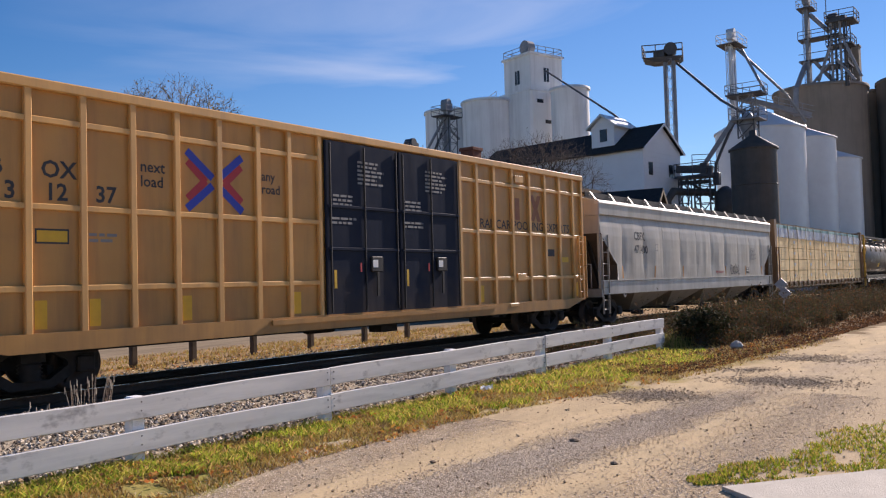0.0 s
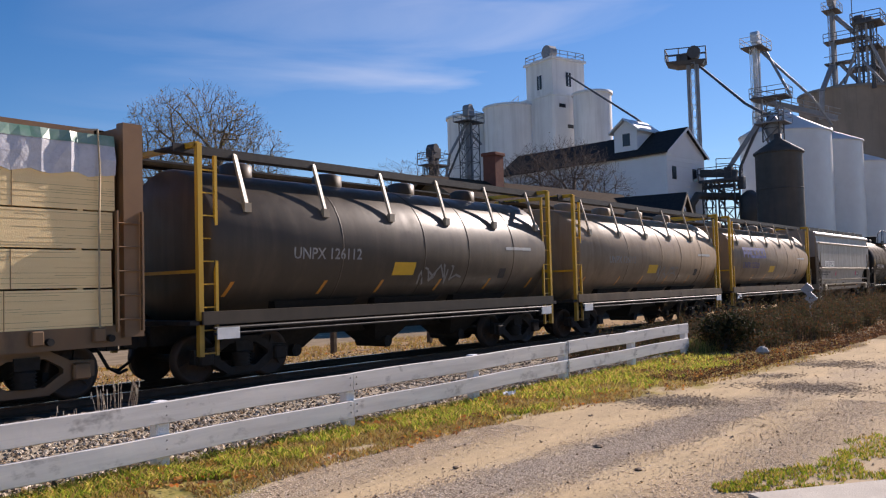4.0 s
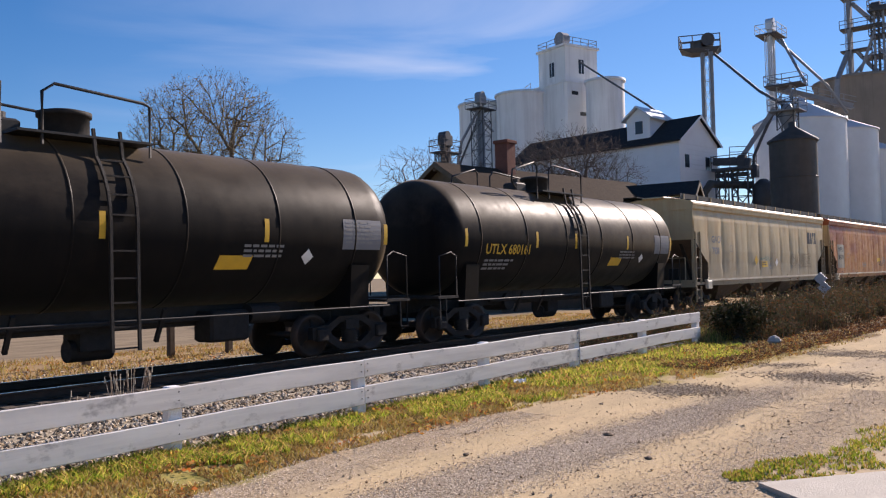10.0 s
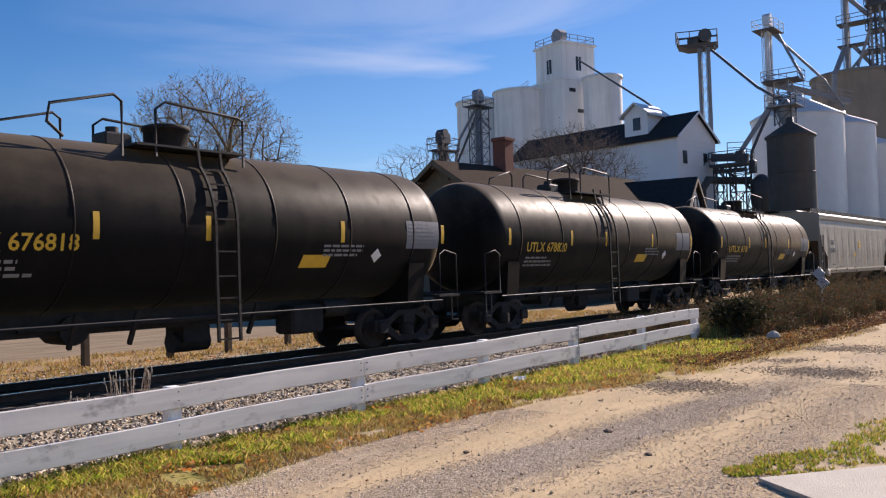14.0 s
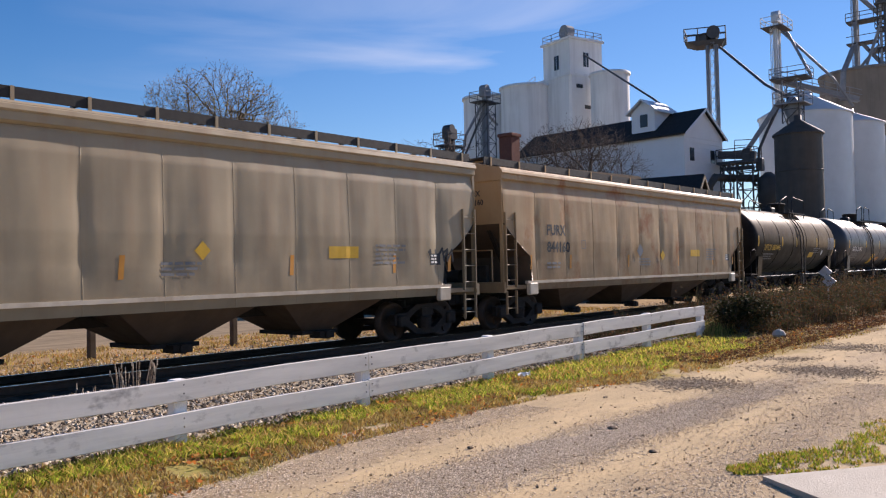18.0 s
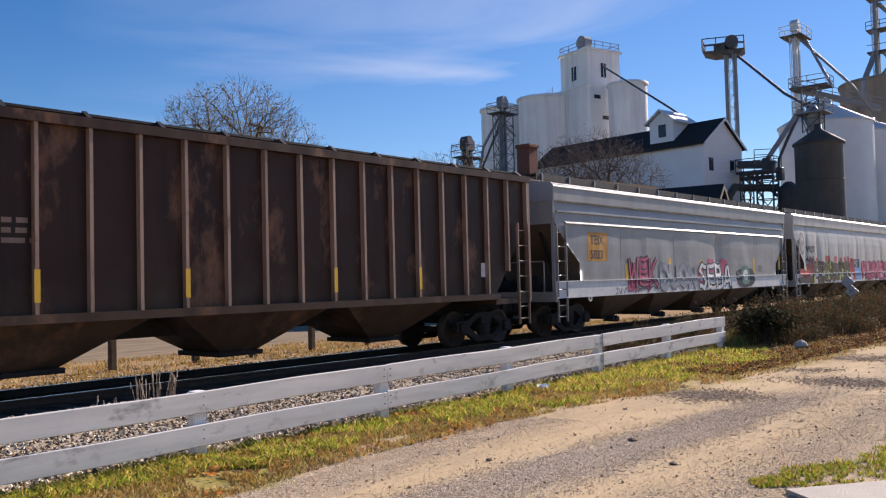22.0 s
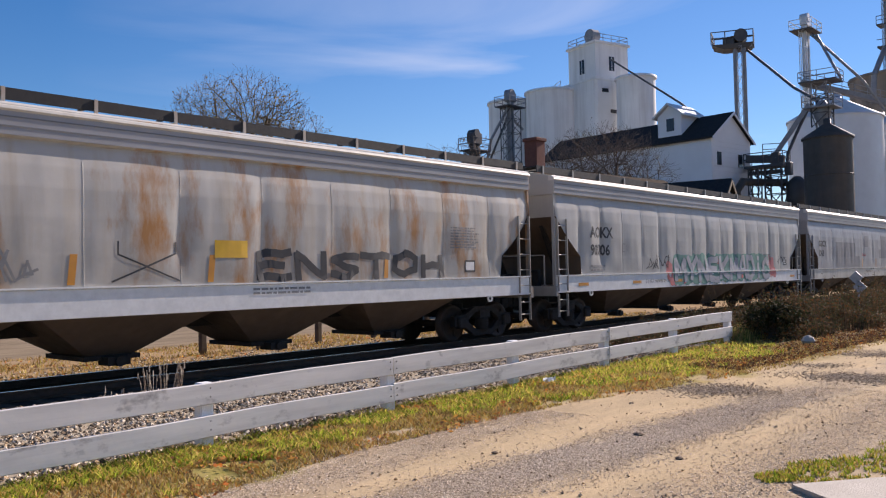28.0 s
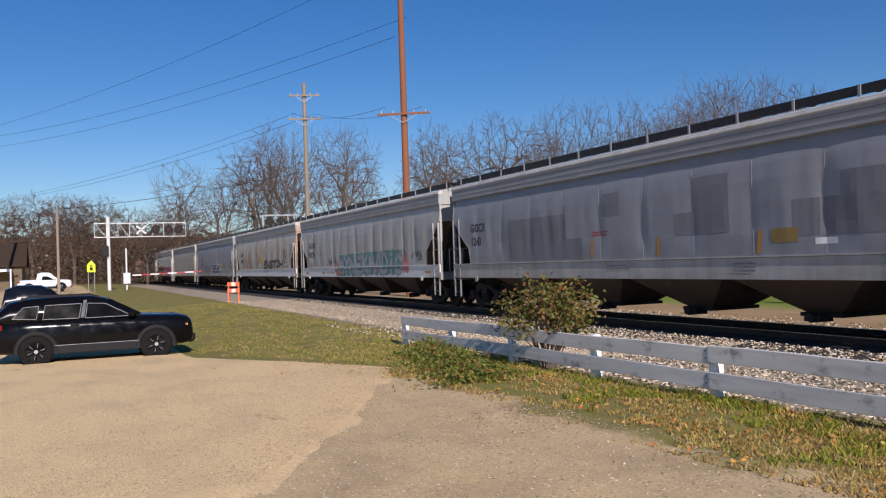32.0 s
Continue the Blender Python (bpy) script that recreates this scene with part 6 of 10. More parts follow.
    painted_piece(car, "TSOUBN", -6.3, -0.6, 1.2, 2.15, side, 0.2, M_BROWNSPRAY, M_LIME, 0.022, 14, 0.05, 0.014)
    sprayed(car, [(-6.6, 1.32, 0.3, 0.36), (-4.4, 1.5, 0.3, 0.5), (-4.0, 2.02, 0.22, 0.5), (-2.5, 1.42, 0.3, 0.3), (-0.8, 1.5, 0.3, 0.34)], M_LIME, side, 12, "lime green highlight", 0.026, 0.15)
    patch(car, "graffiti_block", -0.1, 0.35, 1.2, 1.75, M_RED, side, "red sprayed block", 0.011)
    patch(car, "graffiti_block", 0.3, 1.4, 1.2, 2.3, M_SKYSPRAY, side, "light blue sprayed block", 0.007)
    patch(car, "graffiti_block", 0.0, 1.2, 1.85, 2.3, M_DARKTEXT, side, "dark sprayed bar", 0.014)
    painted_piece(car, "PST", 0.1, 1.1, 1.92, 2.22, side, 0.04, None, M_SPRAYGREY, 0.012, 4, 0.01, 0.02)
    sprayed(car, [(2.1, 1.68, 1.2, 1.1), (3.1, 1.68, 1.3, 1.1), (4.2, 1.66, 1.3, 1.15), (5.2, 1.66, 1.3, 1.1), (6.2, 1.68, 1.3, 1.1), (7.1, 1.66, 1.1, 1.05)], M_MAGENTA, side, 18, "dark pink sprayed ground of the letters", 0.006, 0.1)
    painted_piece(car, "HUNES", 1.6, 7.5, 1.2, 2.2, side, 0.24, M_PINK, M_MAGENTA, 0.05, 21, 0.04)
    sprayed(car, [(2.9, 1.9, 0.3, 0.5), (3.6, 1.35, 0.4, 0.3), (4.9, 1.95, 0.26, 0.5), (5.7, 1.4, 0.5, 0.3)], M_PALEPINK, side, 22, "pale pink highlight", 0.027, 0.15)
    car, a, side = covered_hopper(*S[24], M_WARMGREY, "cream-grey covered hopper with grey streaks", 4, True, bright=M_SILL, seed=24)
    hopper_marks(car, a, side, "LBRX", "8881", -0.74, 2.5, 0.24, M_FADED, 81)
    car, a, side = covered_hopper(*S[25], M_SLATEGREY, "grey covered hopper with black and white graffiti", 4, True, bright=M_LGREY, seed=25)
    hopper_marks(car, a, side, "GGCX", "8822", -0.69, 2.06, 0.26, M_DARKTEXT, 91)
    painted_piece(car, "OPNON", -4.75, -1.7, 1.15, 2.15, side, 0.05, None, M_DARKTEXT, 0.0, 31, 0.08)
    sprayed(car, [(-0.6, 1.75, 0.9, 0.5), (0.2, 1.7, 0.9, 0.9), (1.2, 1.75, 1.2, 0.95), (2.3, 1.75, 1.3, 1.0), (3.3, 1.75, 1.1, 0.9), (1.6, 1.32, 3.6, 0.36)], M_PALESPRAY, side, 33, "pale sprayed cloud behind the letters", 0.005, 0.2)
    painted_piece(car, "BREAK", -0.2, 3.6, 1.35, 2.1, side, 0.17, M_DARKTEXT, M_PALESPRAY, 0.025, 35, 0.05)
    painted_piece(car, "SUABOOS", -8.6, -5.2, 1.16, 1.5, side, 0.05, None, M_PALESPRAY, 0.0, 41, 0.02)
    tag(car, -5.1, -4.5, 1.72, 2.15, M_DARKTEXT, side, 37, 0.04)
    tag(car, 4.8, 5.5, 1.75, 2.0, M_PINK, side, 53, 0.03)
    sprayed(car, [(-6.9, 1.95, 1.1, 0.2)], M_PINK, side, 44, "thin pink sprayed streak", 0.008, 0.3)
    car, a, side = covered_hopper(*S[26], M_RUSTWHITE, "whitish covered hopper with rust stains and black graffiti", 4, True, bright=M_WHITE, seed=26)
    hopper_marks(car, a, side, "WLPX", "60421", -7.33 / a, 2.1, 0.28, M_DARKTEXT, 101, small=False, yellow=False, tape=False)
    painted_piece(car, "ENSTOH", 0.65, 6.0, 1.6, 2.2, side, 0.15, None, M_DARKTEXT, 0.0, 61, 0.05)
    m = Mesher()
    stroke(m, [(-2.1, 1.66), (-0.95, 2.12), (-0.95, 2.3)], 0.03, side, 0.012)
    stroke(m, [(-0.9, 1.66), (-2.0, 2.1), (-2.0, 2.3)], 0.03, side, 0.0125)
    part("graffiti_tag", m, M_DARKTEXT, car, "crossed thin black strokes")
    patch(car, "yellow_label", -0.2, 0.5, 2.05, 2.36, M_YELLOW, side, "yellow information panel", 0.02)
    bars(car, "small_print", 6.2, 2.75, 1.2, 8, 0.035, M_FADED, side, 7)
    patch(car, "data_plate", 6.7, 7.1, 1.72, 2.0, M_DARKTEXT, side)
    patch(car, "data_plate", 6.74, 7.06, 1.76, 1.96, M_WHITE, side, "", 0.012)
    for x in (-5.6, -2.83, -0.35, 4.0):
        patch(car, "reflector", x, x + 0.12, 1.62, 2.1, M_ORANGE, side, "orange reflective strip", 0.012, 0.05)
    bars(car, "sill_print", 0.6, 1.45, 1.6, 2, 0.04, M_FADED, side, 12)
    tag(car, -4.9, -3.4, 1.7, 2.2, M_FADED, side, 9, 0.04)
    car, a, side = covered_hopper(*S[27], M_GREY, "grey covered hopper with teal-outlined graffiti", 4, True, bright=M_WHITE, seed=27, plates=16)
    hopper_marks(car, a, side, "AOKX", "90206", -8.05 / a, 2.15, 0.32, M_DARKTEXT, 111, yellow=False, tape=False)
    sprayed(car, [(-2.35 + 0.66 * k, 1.68 + 0.006 * k, 0.95, 1.06) for k in range(13)], M_TEAL, side, 77, "teal spray paint behind the letters", 0.006, 0.07)
    painted_piece(car, "MYNEK", -2.7, 1.85, 1.2, 2.16, side, 0.235, M_SPRAYGREY, M_DARKTEAL, 0.022, 71, 0.03)
    painted_piece(car, "MADIC", 1.95, 6.0, 1.2, 2.18, side, 0.22, M_SPRAYGREY, M_DARKTEAL, 0.022, 75, 0.05)
    sprayed(car, [(-3.0, 1.6, 0.6, 0.7), (-2.75, 1.35, 0.5, 0.4), (6.25, 1.75, 0.6, 0.85), (6.5, 1.5, 0.5, 0.4)], M_CORAL, side, 4, "coral pink sprayed patch at the end of the graffiti", 0.004, 0.2)
    sprayed(car, [(-1.95, 1.3, 0.2, 0.22), (0.9, 1.95, 0.16, 0.2), (3.1, 1.4, 0.2, 0.2)], M_CORAL, side, 6, "small coral pink spot between letters", 0.0105, 0.2)
    tag(car, -4.65, -3.1, 1.7, 2.18, M_DARKTEXT, side, 72, 0.03)
    tag(car, 7.0, 7.8, 1.85, 2.2, M_DARKTEXT, side, 73, 0.03)
    for k in (-8.75, -5.6, -2.7, 8.4):
        patch(car, "sill_label", k, k + 0.55, 1.27, 1.36, M_ORANGE, side, "dull orange strip on the sill", 0.012)
    marking(car, "sill_notice", "DO NOT HAMMER ON CAR", -4.75, 1.28, 0.1, M_DARKTEXT, side, 0.0)
    car, a, side = covered_hopper(*S[28], M_SLATEGREY, "slate grey covered hopper with darker overpainted blocks", 4, True, bright=M_LGREY, seed=28)
    hopper_marks(car, a, side, "GGCX", "1243", -0.858, 2.2, 0.28, M_DARKTEXT, 121, small=False, yellow=False, tape=False)
    for x0, x1, z0, z1 in ((-5.76, -2.5, 1.64, 2.9), (-2.5, -1.7, 1.64, 2.2), (-0.7, 0.0, 2.7, 3.3), (2.1, 3.8, 2.1, 2.6), (2.67, 3.8, 2.6, 3.36), (5.5, 8.9, 1.95, 2.65), (6.6, 8.9, 2.65, 3.1)):
        patch(car, "overpainted_block", x0, x1, z0, z1, M_PATCH, side, "darker grey overpainted rectangle", 0.01)
    bars(car, "red_print", -1.2, 2.3, 0.9, 2, 0.04, M_RED, side, 3)
    patch(car, "yellow_label", 4.95, 5.6, 1.84, 2.12, M_OCHRE, side, "dull ochre panel", 0.012)
    for x in (-1.3, 1.4, 4.55):
        patch(car, "reflector", x, x + 0.1, 1.64, 2.1, M_ORANGE, side, "orange reflective strip", 0.012, 0.05)
    bars(car, "sill_print", -0.6, 1.42, 1.0, 2, 0.04, M_FADED, side, 12)
    bars(car, "sill_print", 3.9, 1.42, 0.8, 3, 0.04, M_FADED, side, 13)
    patch(car, "data_plate", 6.0, 6.5, 1.78, 1.9, M_WHITE, side)


def block_emblem(car, x, z, h, material, side):
    """A company's emblem, drawn as four plain blocks."""
    for i, (lo, hi) in enumerate((((0.0, 0.62), (0.0, 0.62)), ((0.0, 0.66), (0.2, 0.46)), ((0.2, 0.42), (0.0, 0.6)), ((0.0, 0.6), (0.0, 0.6)))):
        m, x0, rings = Mesher(), x + i * h * 0.68, []
        for k in range(9):
            v = k / 8
            p, q = lo[0] + (hi[0] - lo[0]) * v, lo[1] + (hi[1] - lo[1]) * v
            if i == 3:
                p, q = 0.14 * (1 - abs(2 * v - 1)), 0.6 - 0.14 * (1 - abs(2 * v - 1))
            if i == 2:
                p, q = (0.0, 0.62) if v > 0.7 else (0.2, 0.44)
            rings.append([(x0 + u * h, -(skin(side, x0 + u * h, z + v * h) + 0.006), z + v * h) for u in (p, (p + q) / 2, q)])
        m.loft(rings, closed=False, caps=False)
        part("company_mark", m, material, car, "dark block of a company emblem")


the_train()
# ---- ground ----
def verge(x):
    """Where the grass strip in front of the fence begins."""
    return float(np.interp(x, [-60, -16, -13, -12, -8, -3, 2, 5, 7.5, 9.5, 11.6, 14.3, 18, 60], [2.5, 2.7, 4.6, 5.2, 4.9, 5.0, 5.5, 5.85, 5.85, 5.45, 5.05, 4.7, 4.45, 4.0]))


def ground_z(x, y):
    near = float(np.interp(x, [-120, -80, -50, -24, -13, 0, 18, 120], [0.08, 0.06, -0.3, -0.53, -0.2, 0.02, 0.16, 0.16]))
    mid = float(np.interp(x, [-120, -80, -18, 0, 18, 120], [0.05, 0.02, -0.16, 0.02, 0.16, 0.16]))
    k = float(np.interp(y, [3.0, 6.5], [0, 1]))
    base = near * (1 - k) + mid * k
    k = float(np.interp(y, [7.2, 9.5], [0, 1]))
    return base * (1 - k) + (-0.24) * k


def ground_wob(x, y):
    """Small unevenness of the dirt."""
    wob = 0.025 * noise.noise(Vector((x * 0.5, y * 0.9, 0))) if abs(x) < 60 and -4 < y < 11 else 0
    return wob + (0.022 * noise.noise(Vector((x * 1.1, y * 2.2, 3))) if abs(x) < 30 and -4 < y < 8 else 0)


def surface(x, y):
    return ground_z(x, y) + ground_wob(x, y)


def ground_material():
    m, n, l, p = shader("dirt_road_and_verge")
    tc = n.new("ShaderNodeTexCoord").outputs["Object"]
    sep = n.new("ShaderNodeSeparateXYZ")
    l.new(tc, sep.inputs[0])
    big = noise_node(n, l, tc, 0.35, 5.0, 0.6)
    mid = noise_node(n, l, tc, 1.6, 7.0, 0.65, (0.45, 1.6, 1))
    fine = noise_node(n, l, tc, 28.0, 5.0, 0.7)
    dirt = mixc(n, l, ramp(n, l, mid, 0.4, 0.64), (0.6, 0.45, 0.27), (0.45, 0.345, 0.215))
    dirt = mixc(n, l, ramp(n, l, big, 0.35, 0.65, 0.0, 0.5), dirt, (0.53, 0.405, 0.24))
    dirt = mixc(n, l, ramp(n, l, fine, 0.52, 0.72, 0.0, 0.5), dirt, (0.28, 0.21, 0.14))
    grass = mixc(n, l, ramp(n, l, mid, 0.4, 0.6), (0.26, 0.25, 0.05), (0.44, 0.33, 0.13))
    grass = mixc(n, l, ramp(n, l, noise_node(n, l, tc, 0.5, 7.0, 0.7), 0.5, 0.66, 0.0, 0.8), grass, (0.4, 0.29, 0.15))
    grass = mixc(n, l, ramp(n, l, sep.outputs["X"], 14.5, 17.5, 0.0, 0.85), grass, (0.17, 0.105, 0.06))
    grass = mixc(n, l, ramp(n, l, sep.outputs["X"], -3.0, -7.0, 0.0, 0.7), grass, (0.16, 0.15, 0.05))
    far = mixc(n, l, ramp(n, l, big, 0.4, 0.6), (0.16, 0.22, 0.035), (0.22, 0.24, 0.06))
    gravel = mixc(n, l, ramp(n, l, fine, 0.35, 0.65), (0.2, 0.165, 0.12), (0.52, 0.44, 0.33))
    # strips across the line of the track, with ragged edges
    edge = n.new("ShaderNodeMath")
    edge.operation = "ADD"
    l.new(sep.outputs["Y"], edge.inputs[0])
    l.new(ramp(n, l, noise_node(n, l, tc, 0.8, 6.0), 0.3, 0.7, -0.5, 0.5), edge.inputs[1])
    y = edge.outputs[0]
    # the road's edge runs nearer the eye on the side where the train comes from
    curve = n.new("ShaderNodeFloatCurve")
    cm = curve.mapping.curves[0]
    pts = [((x + 60) / 120, verge(x) / 10) for x in (-60, -16, -13, -12, -8, -3, 2, 5, 7.5, 9.5, 11.6, 14.3, 18, 60)]
    cm.points[0].location, cm.points[1].location = pts[0], pts[-1]
    for q in pts[1:-1]:
        cm.points.new(*q)
    curve.mapping.update()
    l.new(ramp(n, l, sep.outputs["X"], -60, 60), curve.inputs["Value"])
    sub = n.new("ShaderNodeMath")
    sub.operation = "MULTIPLY_ADD"
    l.new(curve.outputs[0], sub.inputs[0])
    sub.inputs[1].default_value = -10.0
    l.new(y, sub.inputs[2])
    # loose grey gravel lies between the wheel tracks, off the road's edge
    rut = n.new("ShaderNodeMath")
    rut.operation = "ABSOLUTE"
    off = n.new("ShaderNodeMath")
    off.operation = "MULTIPLY_ADD"
    l.new(sep.outputs["X"], off.inputs[0])
    off.inputs[1].default_value = 0.09
    wave = n.new("ShaderNodeMath")
    wave.operation = "ADD"
    l.new(sep.outputs["Y"], wave.inputs[0])
    l.new(ramp(n, l, noise_node(n, l, tc, 1.7, 6.0, 0.65), 0.3, 0.7, -4.7, -4.2), wave.inputs[1])
    l.new(wave.outputs[0], off.inputs[2])
    l.new(off.outputs[0], rut.inputs[0])
    loose = n.new("ShaderNodeMath")
    loose.operation = "MULTIPLY"
    l.new(ramp(n, l, rut.outputs[0], 0.5, 0.22), loose.inputs[0])
    l.new(ramp(n, l, noise_node(n, l, tc, 3.5, 6.0, 0.7, (0.5, 1.5, 1)), 0.3, 0.56, 0.3, 0.85), loose.inputs[1])
    grit = mixc(n, l, ramp(n, l, noise_node(n, l, tc, 60.0, 3.0, 0.8), 0.3, 0.7), (0.27, 0.205, 0.14), (0.58, 0.46, 0.32))
    there = n.new("ShaderNodeMath")
    there.operation = "MULTIPLY"
    l.new(loose.outputs[0], there.inputs[0])
    l.new(ramp(n, l, sep.outputs["X"], -3.0, 2.0), there.inputs[1])
    # browner earth towards the apron
    brown = mixc(n, l, ramp(n, l, noise_node(n, l, tc, 30.0, 5.0, 0.75), 0.35, 0.65), (0.44, 0.315, 0.16), (0.74, 0.55, 0.3))
    brown = mixc(n, l, ramp(n, l, noise_node(n, l, tc, 0.75, 7.0, 0.65), 0.45, 0.65, 0.0, 0.5), brown, (0.28, 0.205, 0.13))
    dirt = mixc(n, l, ramp(n, l, sep.outputs["X"], 1.0, -4.0, 0.0, 0.8), dirt, brown)
    dirt = mixc(n, l, there.outputs[0], dirt, grit)
    # and on the ground by the eye and in a thin strip along the grass
    thin = noise_node(n, l, tc, 2.2, 6.0, 0.7, (0.5, 1.3, 1))
    dirt = mixc(n, l, ramp(n, l, thin, 0.54, 0.7, 0.0, 0.4), dirt, grit)
    # the bare gravel beside the slab
    lane = n.new("ShaderNodeMath")
    lane.operation = "MULTIPLY"
    l.new(ramp(n, l, y, 3.0, 2.4, 0.0, 0.5), lane.inputs[0])
    l.new(ramp(n, l, sep.outputs["X"], 1.0, 4.0), lane.inputs[1])
    dirt = mixc(n, l, lane.outputs[0], dirt, grit)
    # grey gravel washed against the grass
    strip = n.new("ShaderNodeMath")
    strip.operation = "MULTIPLY"
    l.new(ramp(n, l, sub.outputs[0], -0.95, -0.65, 0.0, 0.6), strip.inputs[0])
    l.new(ramp(n, l, sep.outputs["X"], 8.5, 6.0), strip.inputs[1])
    beside = n.new("ShaderNodeMath")
    beside.operation = "MULTIPLY"
    l.new(strip.outputs[0], beside.inputs[0])
    l.new(ramp(n, l, sep.outputs["X"], -4.0, 0.0), beside.inputs[1])
    dirt = mixc(n, l, beside.outputs[0], dirt, grit)
    damp = noise_node(n, l, tc, 0.9, 6.0, 0.7, (0.6, 1.4, 1))
    dirt = mixc(n, l, ramp(n, l, damp, 0.62, 0.72, 0.0, 0.45), dirt, (0.3, 0.22, 0.14))
    col = mixc(n, l, ramp(n, l, sub.outputs[0], -0.12, 0.12), dirt, grass)
    back = n.new("ShaderNodeMath")
    back.operation = "SUBTRACT"
    l.new(y, back.inputs[0])
    l.new(ramp(n, l, sep.outputs["X"], -13, -18, 0.0, 1.15), back.inputs[1])
    col = mixc(n, l, ramp(n, l, back.outputs[0], 7.1, 7.4), col, gravel)
    lot = mixc(n, l, ramp(n, l, mid, 0.4, 0.62), (0.29, 0.225, 0.15), (0.2, 0.155, 0.105))
    straw = mixc(n, l, ramp(n, l, mid, 0.35, 0.65), (0.44, 0.31, 0.175), (0.3, 0.2, 0.105))
    straw = mixc(n, l, ramp(n, l, fine, 0.45, 0.7, 0.0, 0.6), straw, (0.24, 0.17, 0.1))
    far = mixc(n, l, ramp(n, l, sep.outputs["X"], 4.0, 0.0), lot, far)
    col = mixc(n, l, ramp(n, l, y, 16.6, 17.6), col, straw)
    col = mixc(n, l, ramp(n, l, y, 20.5, 22.5), col, far)
    l.new(col, p.inputs["Base Color"])
    p.inputs["Roughness"].default_value = 0.95
    p.inputs["Specular IOR Level"].default_value = 0.05
    b = n.new("ShaderNodeBump")
    b.inputs["Strength"].default_value, b.inputs["Distance"].default_value = 0.5, 0.012
    l.new(fine, b.inputs["Height"])
    l.new(b.outputs["Normal"], p.inputs["Normal"])
    return m


def ground_sheet():
    xs = sorted(set([-900, -500, -300, -200, -140, -100, -80] + [round(-60 + 0.5 * i, 2) for i in range(241)] + [round(-14 + 0.25 * i, 2) for i in range(130)] + [80, 100, 140, 200, 300, 500, 900]))
    ys = sorted(set([-300, -100, -40, -20, -10, -6] + [round(-4 + 0.25 * i, 2) for i in range(60)] + [11.5, 12, 13, 14, 16, 18, 20, 22, 25, 30, 40, 60, 90, 150, 300, 800]))
    vs = []
    for y in ys:
        for x in xs:
            vs.append((x, y, surface(x, y)))
    w = len(xs)
    fs = [(j * w + i, j * w + i + 1, (j + 1) * w + i + 1, (j + 1) * w + i) for j in range(len(ys) - 1) for i in range(w - 1)]
    m = Mesher().add(vs, fs, True)
    return tagged(new("ground", m.mesh("ground", ground_material())), "tan dirt and gravel lot with a grass verge", "ground", kind="structure")


ground_sheet()
M_BALLAST = island("crushed_stone", [(0.24, 0.2, 0.15), (0.4, 0.335, 0.25), (0.54, 0.455, 0.345), (0.62, 0.53, 0.41), (0.4, 0.285, 0.175), (0.11, 0.085, 0.062), (0.68, 0.59, 0.47), (0.16, 0.125, 0.09)], 0.9)


def stones(name, count, place, size, material, label, seed, flat=1.0):
    """Loose stones: squashed octahedra, joined into one piece of stuff."""
    rng = np.random.default_rng(seed)
    base = np.array([(1, 0, 0), (0.3, 0.95, 0), (-0.8, 0.6, 0), (-0.75, -0.6, 0), (0.35, -0.95, 0), (0.1, 0.05, 0.75), (0, 0, -0.6)])
    tri = [(0, 1, 5), (1, 2, 5), (2, 3, 5), (3, 4, 5), (4, 0, 5), (1, 0, 6), (2, 1, 6), (3, 2, 6), (4, 3, 6), (0, 4, 6)]
    base = base * (1, 1, flat)
    V = np.zeros((count, 7, 3))
    for i in range(count):
        x, y, z = place(rng)
        a, s = rng.uniform(0, 6.28), rng.uniform(*size)
        q = base * (s * rng.uniform(0.7, 1.2, 3)) + rng.normal(0, s * 0.12, (7, 3)) * (1, 1, flat)
        c, sn = math.cos(a), math.sin(a)
        V[i] = np.stack([q[:, 0] * c - q[:, 1] * sn + x, q[:, 0] * sn + q[:, 1] * c + y, q[:, 2] + z], 1)
    me = bpy.data.meshes.new(name)
    F = (np.array(tri)[None] + 7 * np.arange(count)[:, None, None]).reshape(-1, 3)
    me.from_pydata(V.reshape(-1, 3).tolist(), [], F.tolist())
    me.materials.append(material)
    return tagged(new(name, me), label, "gravel", kind="stuff")


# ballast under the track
# the bed's dark colour paints in the train's shadow along the rails
M_SHADEBED = surf("shade_dark_ballast", (0.06, 0.052, 0.046), (0.03, 0.027, 0.025), 0.95, 0, 22, 0.9, bump=1.0, bump_scale=30)
dark_bed = Mesher().loft([[(x, TRACK_Y - 3.2, -0.32), (x, TRACK_Y - 1.95, -0.2), (x, TRACK_Y + 1.9, -0.2), (x, TRACK_Y + 3.0, -0.32)][::-1] for x in (-700, 700)])
tagged(new("ballast_bed", dark_bed.mesh("ballast_bed", M_SHADEBED)), "crushed-stone bed under the main rails, coloured dark for the train's shade", "track bed", kind="structure")


def bed_z(y):
    return float(np.interp(y, [7, 9.5, 11.2, 12.5, 16.3], [0.0, -0.22, -0.3, -0.2, -0.2]))


def on_bed(rng):
    x = float(rng.triangular(-26, 2, 34))
    y = float(rng.uniform(7.15, 13.0))
    return x, y, max(ground_z(x, y), bed_z(y) if y > 10.5 else -9) + 0.012


stones("ballast_stones", 36000, on_bed, (0.018, 0.04), M_BALLAST, "loose grey and tan crushed stones beside the track", 3)
stones("ballast_stones", 5000, lambda r: (lambda x, y: (x, y, -0.2 + 0.012))(float(r.uniform(-30, 40)), 16.0 + abs(float(r.normal(0, 0.9)))), (0.02, 0.045), M_BALLAST, "loose crushed stones behind the track", 4)

